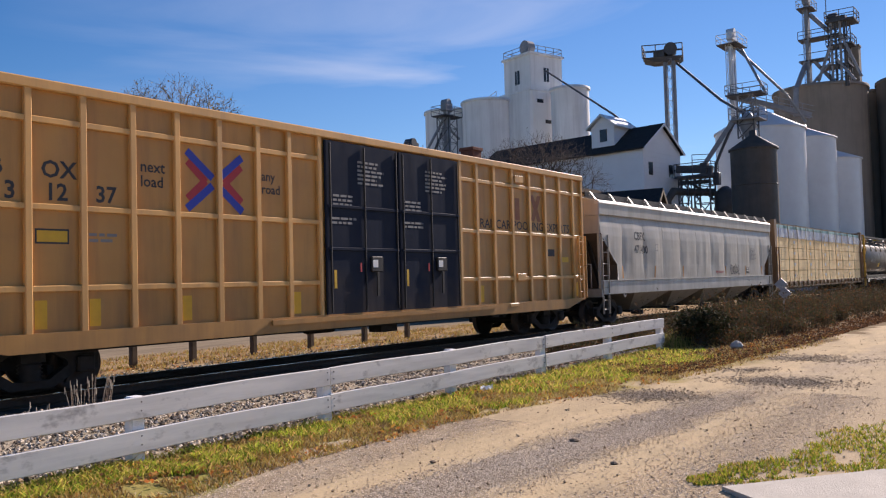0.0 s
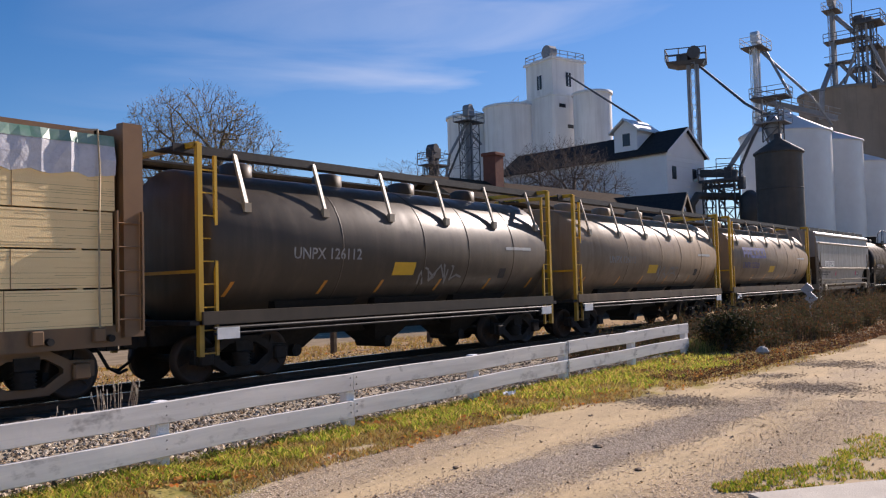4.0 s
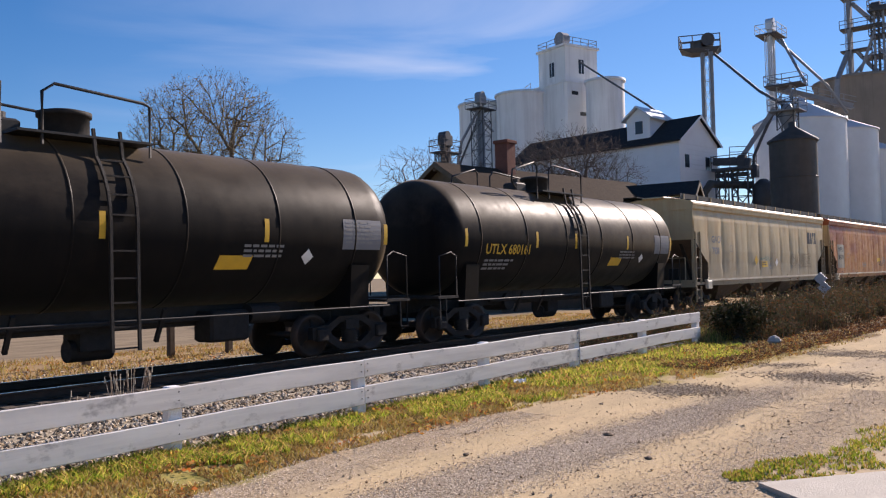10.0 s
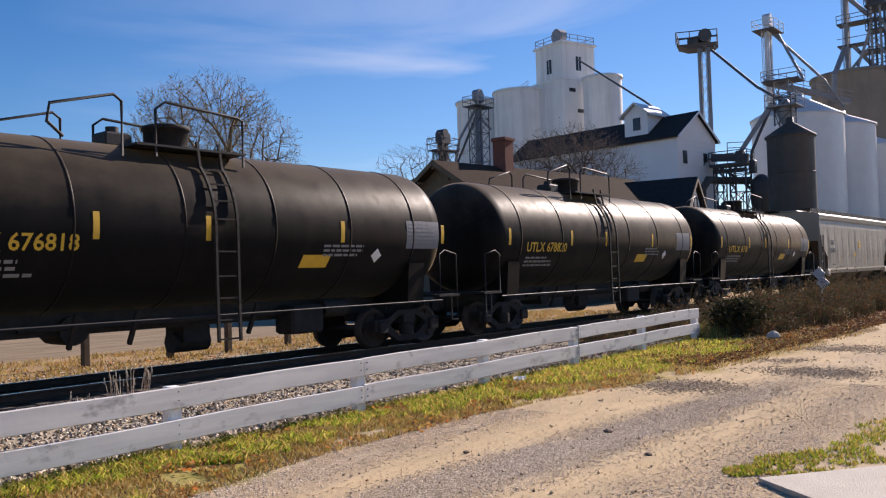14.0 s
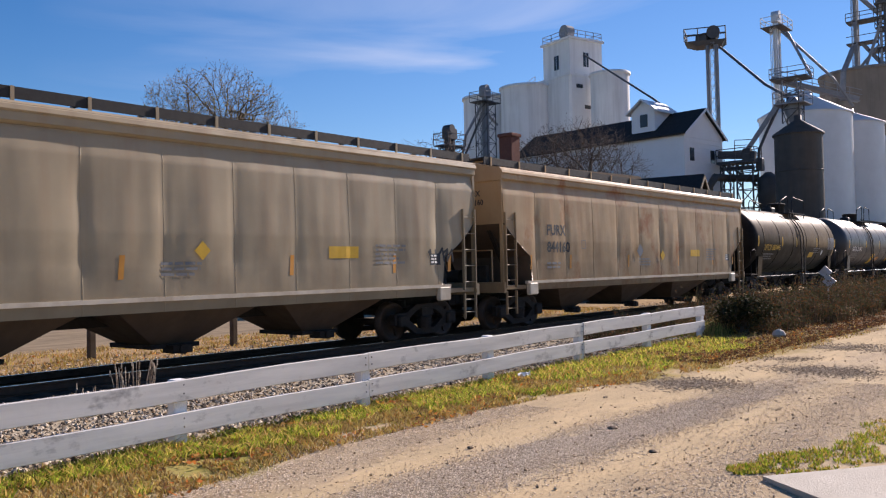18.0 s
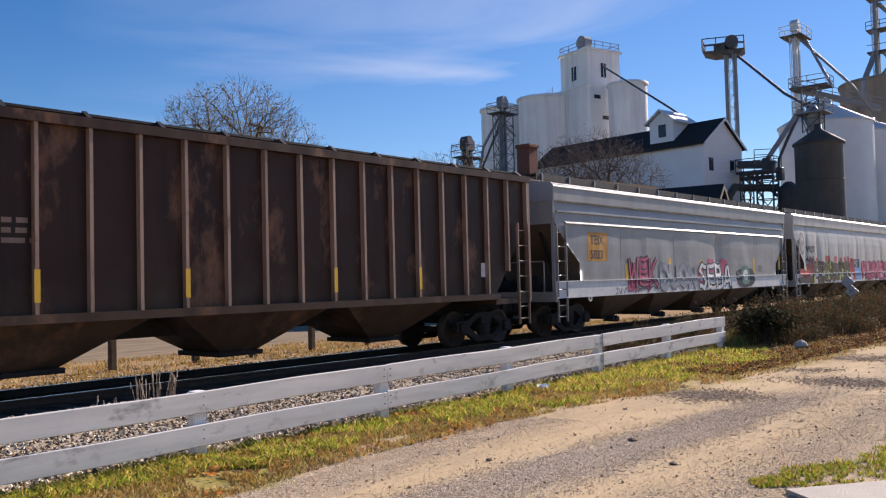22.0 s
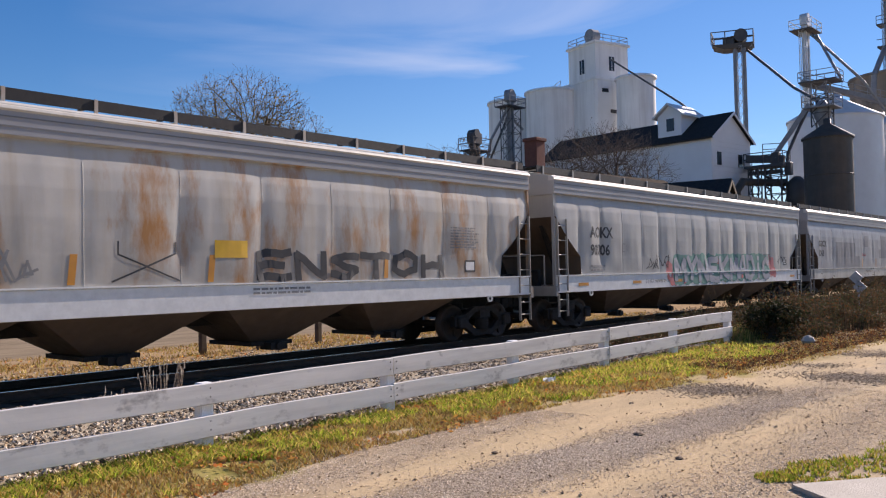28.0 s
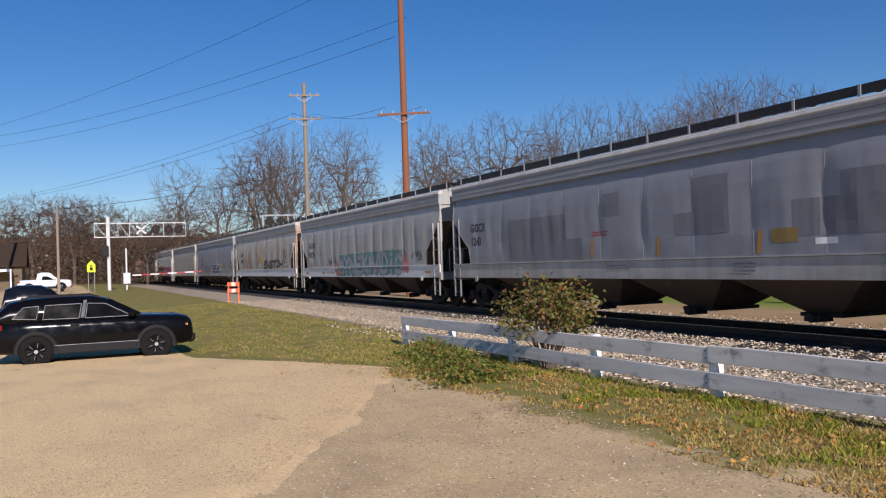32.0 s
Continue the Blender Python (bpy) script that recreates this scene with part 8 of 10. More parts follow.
def stalks(name, x, y, count, h, seed, label, leafy=None):
    rng = random.Random(seed)
    ob = thing(name, label, "plant", at=pose(x, y, ground_z(x, y)))
    m = Mesher()
    for _ in range(count):
        a, b = rng.uniform(-0.35, 0.35), rng.uniform(-0.15, 0.15)
        t = (a * 1.3 + rng.uniform(-0.08, 0.08), b * 1.3, h * rng.uniform(0.6, 1))
        m.cyl((a, b, 0), t, 0.007, 0.004, 4)
        m.cyl((t[0], t[1], t[2] - 0.1), t, 0.012, 0.006, 4)
    part("foliage_base", m, M_STALK if leafy is None else M_DRY, ob)["kind"] = "stuff"
    if leafy:
        f = Mesher()
        for _ in range(90):
            p = Vector((rng.uniform(-0.4, 0.4), rng.uniform(-0.2, 0.2), rng.uniform(0.15, h)))
            u = Vector((rng.gauss(0, 1), rng.gauss(0, 1), rng.gauss(0, 0.5))).normalized() * 0.06
            v = u.cross(Vector((rng.gauss(0, 1), rng.gauss(0, 1), 1))).normalized() * 0.035
            f.add([p - u, p - v, p + u, p + v], [(0, 1, 2, 3)])
        part("leaves", f, leafy, ob)["kind"] = "stuff"
    return ob


M_STALK = island("pale_dry_stalks", [(0.5, 0.42, 0.33), (0.4, 0.32, 0.24), (0.3, 0.22, 0.16)], 0.9)
M_YLEAF = island("yellow_green_leaves", [(0.4, 0.36, 0.06), (0.3, 0.3, 0.06), (0.45, 0.35, 0.1)], 0.6, 0.4)
stalks("dried_stalks", 7.3, 12.4, 26, 0.62, 1, "thin dried flower stalks in the gravel")
stalks("dried_stalks", 6.3, 12.4, 4, 0.3, 2, "thin dried flower stalks in the gravel")
stalks("young_sapling", -2.0, 9.0, 8, 0.8, 3, "yellow-green leafy sapling in the gravel", M_YLEAF)
stalks("young_sapling", -3.2, 9.1, 5, 0.5, 4, "yellow-green leafy sapling in the gravel", M_YLEAF)


M_DARKLEAF = island("dark_shrub_leaves", [(0.035, 0.04, 0.016), (0.05, 0.045, 0.022), (0.028, 0.032, 0.015), (0.07, 0.05, 0.026)], 0.9, 0.15)


def bush(x, y, w, h, seed, label, leaves=2200, leaf=None):
    rng = random.Random(seed)
    ob = thing("bush", label, "bush", at=pose(x, y, ground_z(x, y)))
    st, lf = Mesher(), Mesher()
    tips = []
    for _ in range(34):
        a = rng.uniform(0, 6.28)
        r = rng.uniform(0.1, 1) ** 0.6
        top = Vector((math.cos(a) * r * w / 2, math.sin(a) * r * w / 2 * 0.7, h * (1 - 0.35 * r * r) * rng.uniform(0.75, 1.05)))
        mid = top * 0.5 + Vector((rng.uniform(-0.1, 0.1), 0, 0.1))
        st.cyl((rng.uniform(-0.1, 0.1), rng.uniform(-0.1, 0.1), 0), mid, 0.014, 0.009, 5).cyl(mid, top, 0.009, 0.004, 4)
        tips.append((mid, top))
    for _ in range(leaves):
        m0, t0 = rng.choice(tips)
        p = m0.lerp(t0, rng.uniform(0.15, 1.05)) + Vector((rng.gauss(0, 0.12), rng.gauss(0, 0.1), rng.gauss(0, 0.09)))
        u = Vector((rng.gauss(0, 1), rng.gauss(0, 1), rng.gauss(0, 0.7))).normalized() * rng.uniform(0.03, 0.055)
        v = u.cross(Vector((rng.gauss(0, 1), rng.gauss(0, 1), 1))).normalized() * 0.026
        lf.add([p - u, p - v, p + u, p + v], [(0, 1, 2, 3)])
    part("foliage_base", st, M_TWIG, ob)["kind"] = "stuff"
    part("foliage", lf, leaf or M_BUSHLEAF, ob)["kind"] = "stuff"
    return ob


bush(-11.65, 7.1, 2.0, 1.6, 5, "leafy shrub turning brown, growing through the fence")
bush(17.9, 6.5, 1.5, 0.75, 6, "low dark shrub in the weeds", 2600, M_DARKLEAF)


# ---- bare trees ----
def tree_mesh(seed, h, wide, count, low=0.24, shell=0.42):
    """A bare tree whose branches divide again and again until a twig reaches each spot of a ragged dome."""
    rng = random.Random(seed)
    trunk, crown = Mesher(), Mesher()
    fine, thick = (0.0006, 0.72) if count > 5000 else (0.0009, 1.05)
    spots = []
    while len(spots) < count:
        d = Vector((rng.gauss(0, 1), rng.gauss(0, 1), rng.gauss(0, 1))).normalized()
        k = rng.random() ** shell * (0.86 + 0.3 * noise.noise(d * 1.7 + Vector((seed, 0, 0))) + 0.12 * noise.noise(d * 5.0))
        p = Vector((d.x * wide * h * k, d.y * wide * h * k, h * 0.58 + d.z * 0.42 * h * k))
        if p.z > low * h:
            spots.append(p)

    def reach(p, pts, d0):
        n = len(pts)
        r = max(fine * h, 0.0004 * h * math.sqrt(n) * thick)
        if n <= 2:
            for q in pts:
                crown.cyl(p, q, r, r * 0.55, 3, caps=False)
            return
        seeds = rng.sample(pts, 2 if n < 12 or rng.random() < 0.6 else 3)
        groups = [[] for _ in seeds]
        for q in pts:
            groups[min(range(len(seeds)), key=lambda i: (q - seeds[i]).length_squared)].append(q)
        for g in groups:
            if not g:
                continue
            c = sum(g, Vector()) / len(g)
            q = p.lerp(c, rng.uniform(0.32, 0.5)) + Vector((rng.gauss(0, 1), rng.gauss(0, 1), rng.gauss(0, 0.6))) * (c - p).length * 0.07
            rg = max(fine * h, 0.0004 * h * math.sqrt(len(g)) * thick)
            m = trunk if len(g) > count * 0.1 else crown
            m.cyl(p, q, min(r, rg * 1.25), rg, 7 if m is trunk else 4 if len(g) > 20 else 3, caps=False)
            reach(q, g, (q - p).normalized())

    fork = Vector((rng.uniform(-0.02, 0.02) * h, 0, h * 0.2))
    r = 0.00042 * h * math.sqrt(count) * thick
    trunk.cyl((0, 0, -0.2), fork, r * 1.25, r, 9, caps=False)
    reach(fork, spots, Vector((0, 0, 1)))
    top = sorted(p[2] for p in crown.v)[int(len(crown.v) * 0.995)]
    for m in (trunk, crown):
        m.v = [(p[0], p[1], p[2] * h / top) for p in m.v]
    return trunk.mesh("trunk", M_BARK), crown.mesh("crown", M_TWIG)


TREES = [tree_mesh(11, 18, 0.34, 1700), tree_mesh(23, 18, 0.44, 1600, 0.12), tree_mesh(37, 18, 0.3, 1500), tree_mesh(41, 18, 0.4, 1700), tree_mesh(52, 18, 0.46, 12000, 0.2, 0.3)]
M_HAZE = surf("thin_fine_twigs", (0.13, 0.1, 0.08), (0.095, 0.075, 0.062), 0.9, 0, 2, 0.8, bump=0)
M_BROWNLEAF = island("withered_brown_leaves", [(0.12, 0.072, 0.045), (0.15, 0.09, 0.055), (0.1, 0.062, 0.04), (0.13, 0.085, 0.058)], 0.95, 0.1)
M_LASTLEAF = island("last_yellow_leaves", [(0.3, 0.24, 0.05), (0.24, 0.2, 0.06), (0.34, 0.24, 0.08)], 0.8, 0.3)


def leaf_mesh(seed, kind, count, size):
    """Leaves that hang at the ends of a crown's twigs."""
    rng = random.Random(seed)
    vs = TREES[kind][1].vertices
    f = Mesher()
    for _ in range(count):
        p = Vector(vs[rng.randrange(len(vs))].co) + Vector((rng.gauss(0, 0.2), rng.gauss(0, 0.2), rng.gauss(0, 0.15)))
        u = Vector((rng.gauss(0, 1), rng.gauss(0, 1), rng.gauss(0, 1))).normalized() * rng.uniform(*size)
        v = u.cross(Vector((rng.gauss(0, 1), rng.gauss(0, 1), 1))).normalized() * size[1] * 0.6
        f.add([p - u, p - v, p + u, p + v], [(0, 1, 2, 3)])
    return f.mesh("leaves")


LEAVES_SOME = leaf_mesh(3, 2, 900, (0.06, 0.13))
LEAVES_FEW, LEAVES_MANY = leaf_mesh(1, 4, 2200, (0.05, 0.11)), leaf_mesh(2, 1, 14000, (0.05, 0.1))


def tree(x, y, h, kind, turn, label, crown=None, wide=1.0, leaves=None):
    s = h / 18.0
    ob = thing("bare_tree", label, "tree", at=pose(x, y, ground_z(x, y), 0, 0, turn))
    tr, cr = TREES[kind]
    for me, name, mat in ((tr, "trunk", M_BARK), (cr, "crown", crown or M_TWIG)) + (((leaves[0], "foliage", leaves[1]),) if leaves else ()):
        p = part(name, me, mat, ob)
        p.scale = (s * wide, s * wide, s)
        if name == "foliage":
            p["kind"] = "stuff"
    return ob


M_BUDDED = surf("yellowish_twigs", (0.17, 0.13, 0.08), (0.12, 0.09, 0.065), 0.9, 0, 2, 0.8, bump=0)
tree(43.6, 61.4, 19.2, 4, 40, "broad bare tree with a few yellow leaves", M_BUDDED, 1.02, (LEAVES_FEW, M_LASTLEAF))
tree(52.6, 31.1, 11.9, 4, 10, "bare tree beside the depot roof", M_TWIG, 1.15, (LEAVES_SOME, M_BROWNLEAF))
tree(46.5, 38.5, 11.5, 3, 70, "small bare tree behind the depot", None, 1.2)
tree(56.5, 34.1, 10.8, 0, 130, "small bare tree between the depot and the mill", M_HAZE, 1.3)
tree(58, 60, 11, 0, 20, "small bare tree in the distance")
WOODS = [(-148, 19.5, 20.0, 1), (-128, 22.5, 16.7, 0), (-117.6, 25, 19.2, 3), (-107, 26.5, 17.4, 2), (-101, 32, 18.8, 1), (-124, 28, 22.3, 2), (-132, 33, 24.0, 1), (-90, 41, 14.0, 0), (-74, 34, 14.7, 3), (-78, 42, 13.5, 2), (-66, 40, 11.8, 0), (-60, 46, 14.3, 2), (-52, 44, 13.0, 1), (-46, 48, 14.3, 3), (-40, 46, 11.6, 0), (-34, 50, 10.7, 2), (-29, 49, 10.2, 1), (-24, 52, 10.2, 3), (-62, 60, 18.4, 1), (-50, 62, 13.6, 0), (-38, 64, 12.8, 3), (-100, 44, 19.3, 2), (-18.5, 46, 9.1, 2), (-8, 66, 11.6, 0), (-84, 28, 15.6, 2), (-70, 52, 17.2, 1), (-56, 52, 16.5, 3), (-44, 57, 11.1, 2), (-83, 52, 17.3, 0), (-92, 50, 19.9, 3), (-64, 50, 14.1, 3), (-58, 57, 14.9, 0), (-72, 60, 17.9, 2), (-48, 53, 14.0, 1), (-76, 47, 14.4, 0), (-69, 45, 16.6, 1), (-54, 48, 15.4, 0)]
for i, (x, y, h, k) in enumerate(WOODS):
    tree(x, y, h, k, i * 47, "tall bare deciduous tree in the wood behind the track", M_HAZE if i % 2 else None, 0.95)
for i, (x, y, h, k) in enumerate([(-138, 2, 13, 1), (-146, -4, 14, 1), (-150, 6, 14, 1), (-142, 9, 12, 1), (-156, -9, 14, 1), (-160, 1, 15, 1), (-134, 12, 11, 1), (-128, 16, 12, 1)]):
    tree(x, y, h, k, i * 61, "round tree with withered brown leaves beyond the crossing", M_HAZE, 1.0, (LEAVES_MANY, M_BROWNLEAF))

# undergrowth along the wood's edge
flakes("undergrowth", 26000, lambda r: (lambda x: (x, 34 + 0.12 * abs(x) + float(r.normal(0, 3)), float(abs(r.normal(0, 1.6)))))(float(r.uniform(-130, 10))), (0.12, 0.3), island("brown_undergrowth", [(0.12, 0.085, 0.055), (0.17, 0.12, 0.08), (0.09, 0.07, 0.045), (0.13, 0.11, 0.05)], 0.9), "brown undergrowth along the edge of the wood", "undergrowth", 12, 1.0)

flakes("undergrowth", 60000, lambda r: (float(r.uniform(-165, -122)), float(r.uniform(-22, 24)), 0.2 + 6.5 * float(r.uniform()) ** 1.2), (0.06, 0.16), island("brown_hedge_leaves", [(0.1, 0.066, 0.044), (0.13, 0.086, 0.058), (0.085, 0.06, 0.04)], 0.95), "brown withered hedge beyond the level crossing", "hedge", 14, 1.0)

flakes("far_hedge", 26000, lambda r: (float(r.uniform(-200, -165)), float(r.uniform(-50, 60)), 9.0 * float(r.uniform()) ** 1.3), (0.3, 0.8), island("far_brown_hedge", [(0.09, 0.065, 0.05), (0.12, 0.085, 0.065), (0.075, 0.058, 0.045)], 0.95), "far brown thicket beyond the crossing", "hedge", 15, 1.0)

# ---- grain elevator and mill ----
M_CWHITE = surf("white_painted_concrete", (0.8, 0.8, 0.8), (0.68, 0.68, 0.68), 0.8, 0, 0.3, 0.7, streak=(0.35, 0.34, 0.33), streak_amt=0.5, streak_scale=(0.8, 0.8, 0.06), bump=0.2, bump_scale=8)
M_SIDING = surf("white_lap_siding", (0.76, 0.77, 0.79), (0.66, 0.67, 0.69), 0.7, 0, 0.5, 0.6, bump=0.1)
M_SHINGLE = surf("black_roof_shingles", (0.03, 0.03, 0.032), (0.05, 0.048, 0.045), 0.95, 0, 4, 0.8, bump=0.4, spec=0.05)
M_DARKCONC = surf("stained_dark_concrete", (0.27, 0.23, 0.19), (0.18, 0.155, 0.125), 0.9, 0, 0.25, 0.8, streak=(0.05, 0.045, 0.04), streak_amt=0.8, streak_scale=(0.5, 0.5, 0.03), bump=0.3, bump_scale=8)
M_BIN = surf("galvanised_bin_steel", (0.62, 0.63, 0.65), (0.52, 0.53, 0.55), 0.5, 0.35, 0.6, 0.6, bump=0)
M_DARKBIN = surf("dark_weathered_bin_steel", (0.045, 0.043, 0.04), (0.08, 0.07, 0.06), 0.6, 0.2, 0.8, 0.8, streak=(0.14, 0.1, 0.07), streak_amt=0.4, streak_scale=(1, 1, 0.08), bump=0)
M_STEEL = surf("grey_structural_steel", (0.2, 0.21, 0.23), (0.3, 0.31, 0.33), 0.6, 0.3, 2, 0.7, bump=0)
M_DARKSTEEL = surf("dark_structural_steel", (0.06, 0.062, 0.07), (0.1, 0.1, 0.105), 0.6, 0.3, 2, 0.7, bump=0)
M_GLASSDARK = surf("dark_window_glass", (0.03, 0.035, 0.045), None, 0.15, 0, 1, 0.3, bump=0)
M_BRICK = surf("red_brick", (0.2, 0.075, 0.05), (0.13, 0.05, 0.04), 0.9, 0, 6, 0.8, bump=0.4)
M_DEPOT = surf("brown_timber_cladding", (0.15, 0.115, 0.075), (0.1, 0.078, 0.055), 0.85, 0, 2, 0.8, bump=0.3)
M_DEPOTROOF = surf("brown_roof_shingles", (0.06, 0.042, 0.03), (0.04, 0.03, 0.023), 0.95, 0, 3, 0.8, bump=0.4, spec=0.05)


def guard(m, pts, h=1.1, t=0.06, closed=True):
    """A platform's handrail: posts, a top rail and a middle one."""
    ring = pts + [pts[0]] if closed else pts
    for a, b in zip(ring[:-1], ring[1:]):
        a, b = Vector(a), Vector(b)
        for k in (0.5, 1.0):
            m.beam(a + Vector((0, 0, h * k)), b + Vector((0, 0, h * k)), t)
        n = max(1, int((b - a).length / 1.4))
        for i in range(n):
            p = a.lerp(b, i / n)
            m.beam(p, p + Vector((0, 0, h)), t)
    return m


def lattice(m, x, y, w, z0, z1, t=0.12, step=2.0):
    c = [(x - w / 2, y - w / 2), (x + w / 2, y - w / 2), (x + w / 2, y + w / 2), (x - w / 2, y + w / 2)]
    for p in c:
        m.beam((*p, z0), (*p, z1), t)
    z = z0
    while z < z1 - 0.1:
        zz = min(z + step, z1)
        for i in range(4):
            a, b = c[i], c[(i + 1) % 4]
            m.beam((*a, z), (*b, zz), t * 0.6).beam((*a, zz), (*b, zz), t * 0.6)
        z = zz
    return m


def silo(name, x, y, r, z1, roof, material, label, category="silo", n=40, rim=None, ribs=0):
    ob = thing(name, label, category, "silos of the grain elevator", pose(x, y, 0))
    part("shell", Mesher().spin([(r, -0.3), (r, z1)], n), material, ob)
    if roof > 0.6:
        part("roof", Mesher().spin([(r + 0.15, z1 - 0.05), (r + 0.15, z1 + 0.1), (r * 0.16, z1 + roof), (r * 0.16, z1 + roof + 0.4), (0.02, z1 + roof + 0.5)], n), rim or material, ob, "conical sheet-metal roof")
    else:
        part("roof", Mesher().spin([(r + 0.2, z1), (r + 0.2, z1 + roof), (0.02, z1 + roof + 0.05)], n), rim or material, ob, "flat concrete roof slab")
    for i in range(ribs):
        z = z1 * (i + 0.5) / ribs
        part("ring_joint", Mesher().spin([(r, z - 0.05), (r + 0.03, z - 0.03), (r + 0.03, z + 0.03), (r, z + 0.05)], n), material, ob)
    return ob


for x, y, r, z in ((98.6, 52.4, 2.5, 26.4), (97.2, 64.6, 3.5, 26.2), (97.4, 71.4, 3.4, 25.8)):
    silo("concrete_silo", x, y, r, z, 0.3, M_CWHITE, "white-painted round concrete grain silo with flat top")
head = thing("elevator_headhouse", "white square headhouse with small windows above the silos", "elevator tower", at=pose(96.6, 57.1, 0, 0, 0, -17.3))
part("wall", Mesher().box(0, 5.8, 0, 5.4, 24.0, 31.9), M_CWHITE, head)
bay = [(6.4 - 1.2 * (1 - math.sin(k * 0.2618)), -0.5 + 1.2 * (1 - math.cos(k * 0.2618))) for k in range(7)]
part("lower_wall", Mesher().loft([[(-0.5, 7.4, z), (-0.5, -0.2, z), (-0.2, -0.5, z)] + [(x, y, z) for x, y in bay] + [(6.4, 7.4, z)] for z in (-0.3, 26.9)]), M_CWHITE, head, "flat white concrete wall below the headhouse")
part("ledge", Mesher().box(-0.62, 6.5, -0.62, 7.5, 26.9, 27.2), M_CWHITE, head, "shallow concrete ledge")
for wx, wz in ((0.6, 25.3), (2.0, 22.6)):
    part("vent", Mesher().box(wx, wx + 1.1, -0.54, -0.48, wz, wz + 0.5), M_GLASSDARK, head, "small dark wall vent")
part("roof", Mesher().box(-0.25, 6.05, -0.25, 5.65, 31.9, 32.2), M_CWHITE, head)
for face in (0, 1):
    for k in ((0.55,) if face == 0 else (0.5,)):
        w = part("window", Mesher().box(-0.05, 0.02, 2.2, 3.1, 28.2, 30.1) if face == 0 else Mesher().box(2.4, 3.3, -0.05, 0.02, 28.4, 30.3), M_GLASSDARK, head, "dark tall window")
        part("window_frame", (Mesher().box(-0.08, -0.04, 2.62, 2.68, 28.2, 30.1) if face == 0 else Mesher().box(2.82, 2.88, -0.08, -0.04, 28.4, 30.3)), M_CWHITE, w)
part("guard_rail", guard(Mesher(), [(0, 0, 32.2), (5.8, 0, 32.2), (5.8, 5.4, 32.2), (0, 5.4, 32.2)], 1.0), M_STEEL, head)
part("leg_head", Mesher().box(1.3, 2.7, 2.2, 3.2, 32.2, 33.5).cyl((1.4, 2.7, 33.6), (2.6, 2.7, 33.6), 0.95, n=18), M_STEEL, head, "rounded steel elevator head")
part("silo_top_rail", guard(Mesher(), [(-0.2, 7.0, 27.2), (1.5, 13.5, 26.6), (3.5, 19.5, 26.1)], 1.0, 0.05, False), M_STEEL, head)


def bucket_leg(x, y, w, z1, label, plat=2.0, material=None, head_r=0.5):
    ob = thing("bucket_elevator", label, "bucket elevator", at=pose(x, y, 0))
    mat = material or M_STEEL
    part("casing", Mesher().box(-w * 0.35, -w * 0.1, -0.25, 0.25, 0, z1 - 1).box(w * 0.1, w * 0.35, -0.25, 0.25, 0, z1 - 1), mat, ob, "twin upright steel casings")
    part("head_hood", Mesher().cyl((-0.1, -0.45, z1 - 0.6), (-0.1, 0.45, z1 - 0.6), head_r, n=16).soft(-0.75, 0.75, -0.4, 0.4, z1 - 1.6, z1 - 0.5, 0.1), mat, ob, "rounded hood with motor")
    part("platform", Mesher().box(-plat, plat, -plat * 0.7, plat * 0.7, z1 - 2.3, z1 - 2.2), M_DARKSTEEL, ob)
    part("guard_rail", guard(Mesher(), [(-plat, -plat * 0.7, z1 - 2.2), (plat, -plat * 0.7, z1 - 2.2), (plat, plat * 0.7, z1 - 2.2), (-plat, plat * 0.7, z1 - 2.2)], 1.1), mat, ob)
    part("ladder_cage", lattice(Mesher(), -w * 0.35 - 0.5, 0, 0.6, 0, z1 - 2.2, 0.05, 1.5), mat, ob, "caged ladder")
    return ob


gl = bucket_leg(80.5, 59.3, 1.0, 23.6, "steel grain leg beside the white silos", 1.6, M_STEEL)
part("lattice_tower", lattice(Mesher(), 0, 0, 1.7, 8, 21.3, 0.09, 1.7), M_DARKSTEEL, gl, "dark braced lattice round the leg")
part("spout", Mesher().pipe([(-0.3, 0, 21.5), (-1.6, 1.8, 17.5), (-2.2, 2.6, 12)], 0.16, 8), M_STEEL, gl, "steel grain spout")
part("spout", Mesher().pipe([(0.3, 0.2, 21.0), (2.4, 1.2, 20.2), (6.0, 2.6, 19.8)], 0.16, 8), M_STEEL, gl, "steel grain spout")
leg = bucket_leg(62.3, 50.2, 1.4, 15.6, "low dark steel grain leg with a small platform", 1.3, M_DARKSTEEL, 0.42)
part("lattice_tower", lattice(Mesher(), 0.2, 0, 1.5, 4, 13.2, 0.09, 1.6), M_DARKSTEEL, leg, "dark braced lattice round the leg")
br = thing("leaning_brace", "leaning steel chute from the grain leg", "chute")
part("chute", Mesher().beam((80.5, 59.3, 21), (78.0, 62.3, 12), 0.25), M_DARKSTEEL, br)
bucket_leg(101.1, 31.8, 1.8, 31.2, "tall steel grain leg with ladder and platform", 1.8, M_BIN)
lt = bucket_leg(127.6, 29.3, 1.7, 41.6, "tall grain leg with a caged ladder above the dark silos", 1.5, M_STEEL, 0.85)
part("platform", Mesher().box(-0.6, 1.6, -4.2, 1.2, 34.9, 35.1).box(-0.6, 1.2, -2.6, 1.2, 31.8, 32.0), M_DARKSTEEL, lt, "railed steel platforms between the legs")
part("guard_rail", guard(Mesher(), [(-0.6, 1.2, 35.1), (-0.6, -4.2, 35.1)], 1.1, 0.08, False).beam((-0.6, -4.2, 32.9), (-0.6, 1.2, 32.9), 0.08), M_DARKSTEEL, lt)
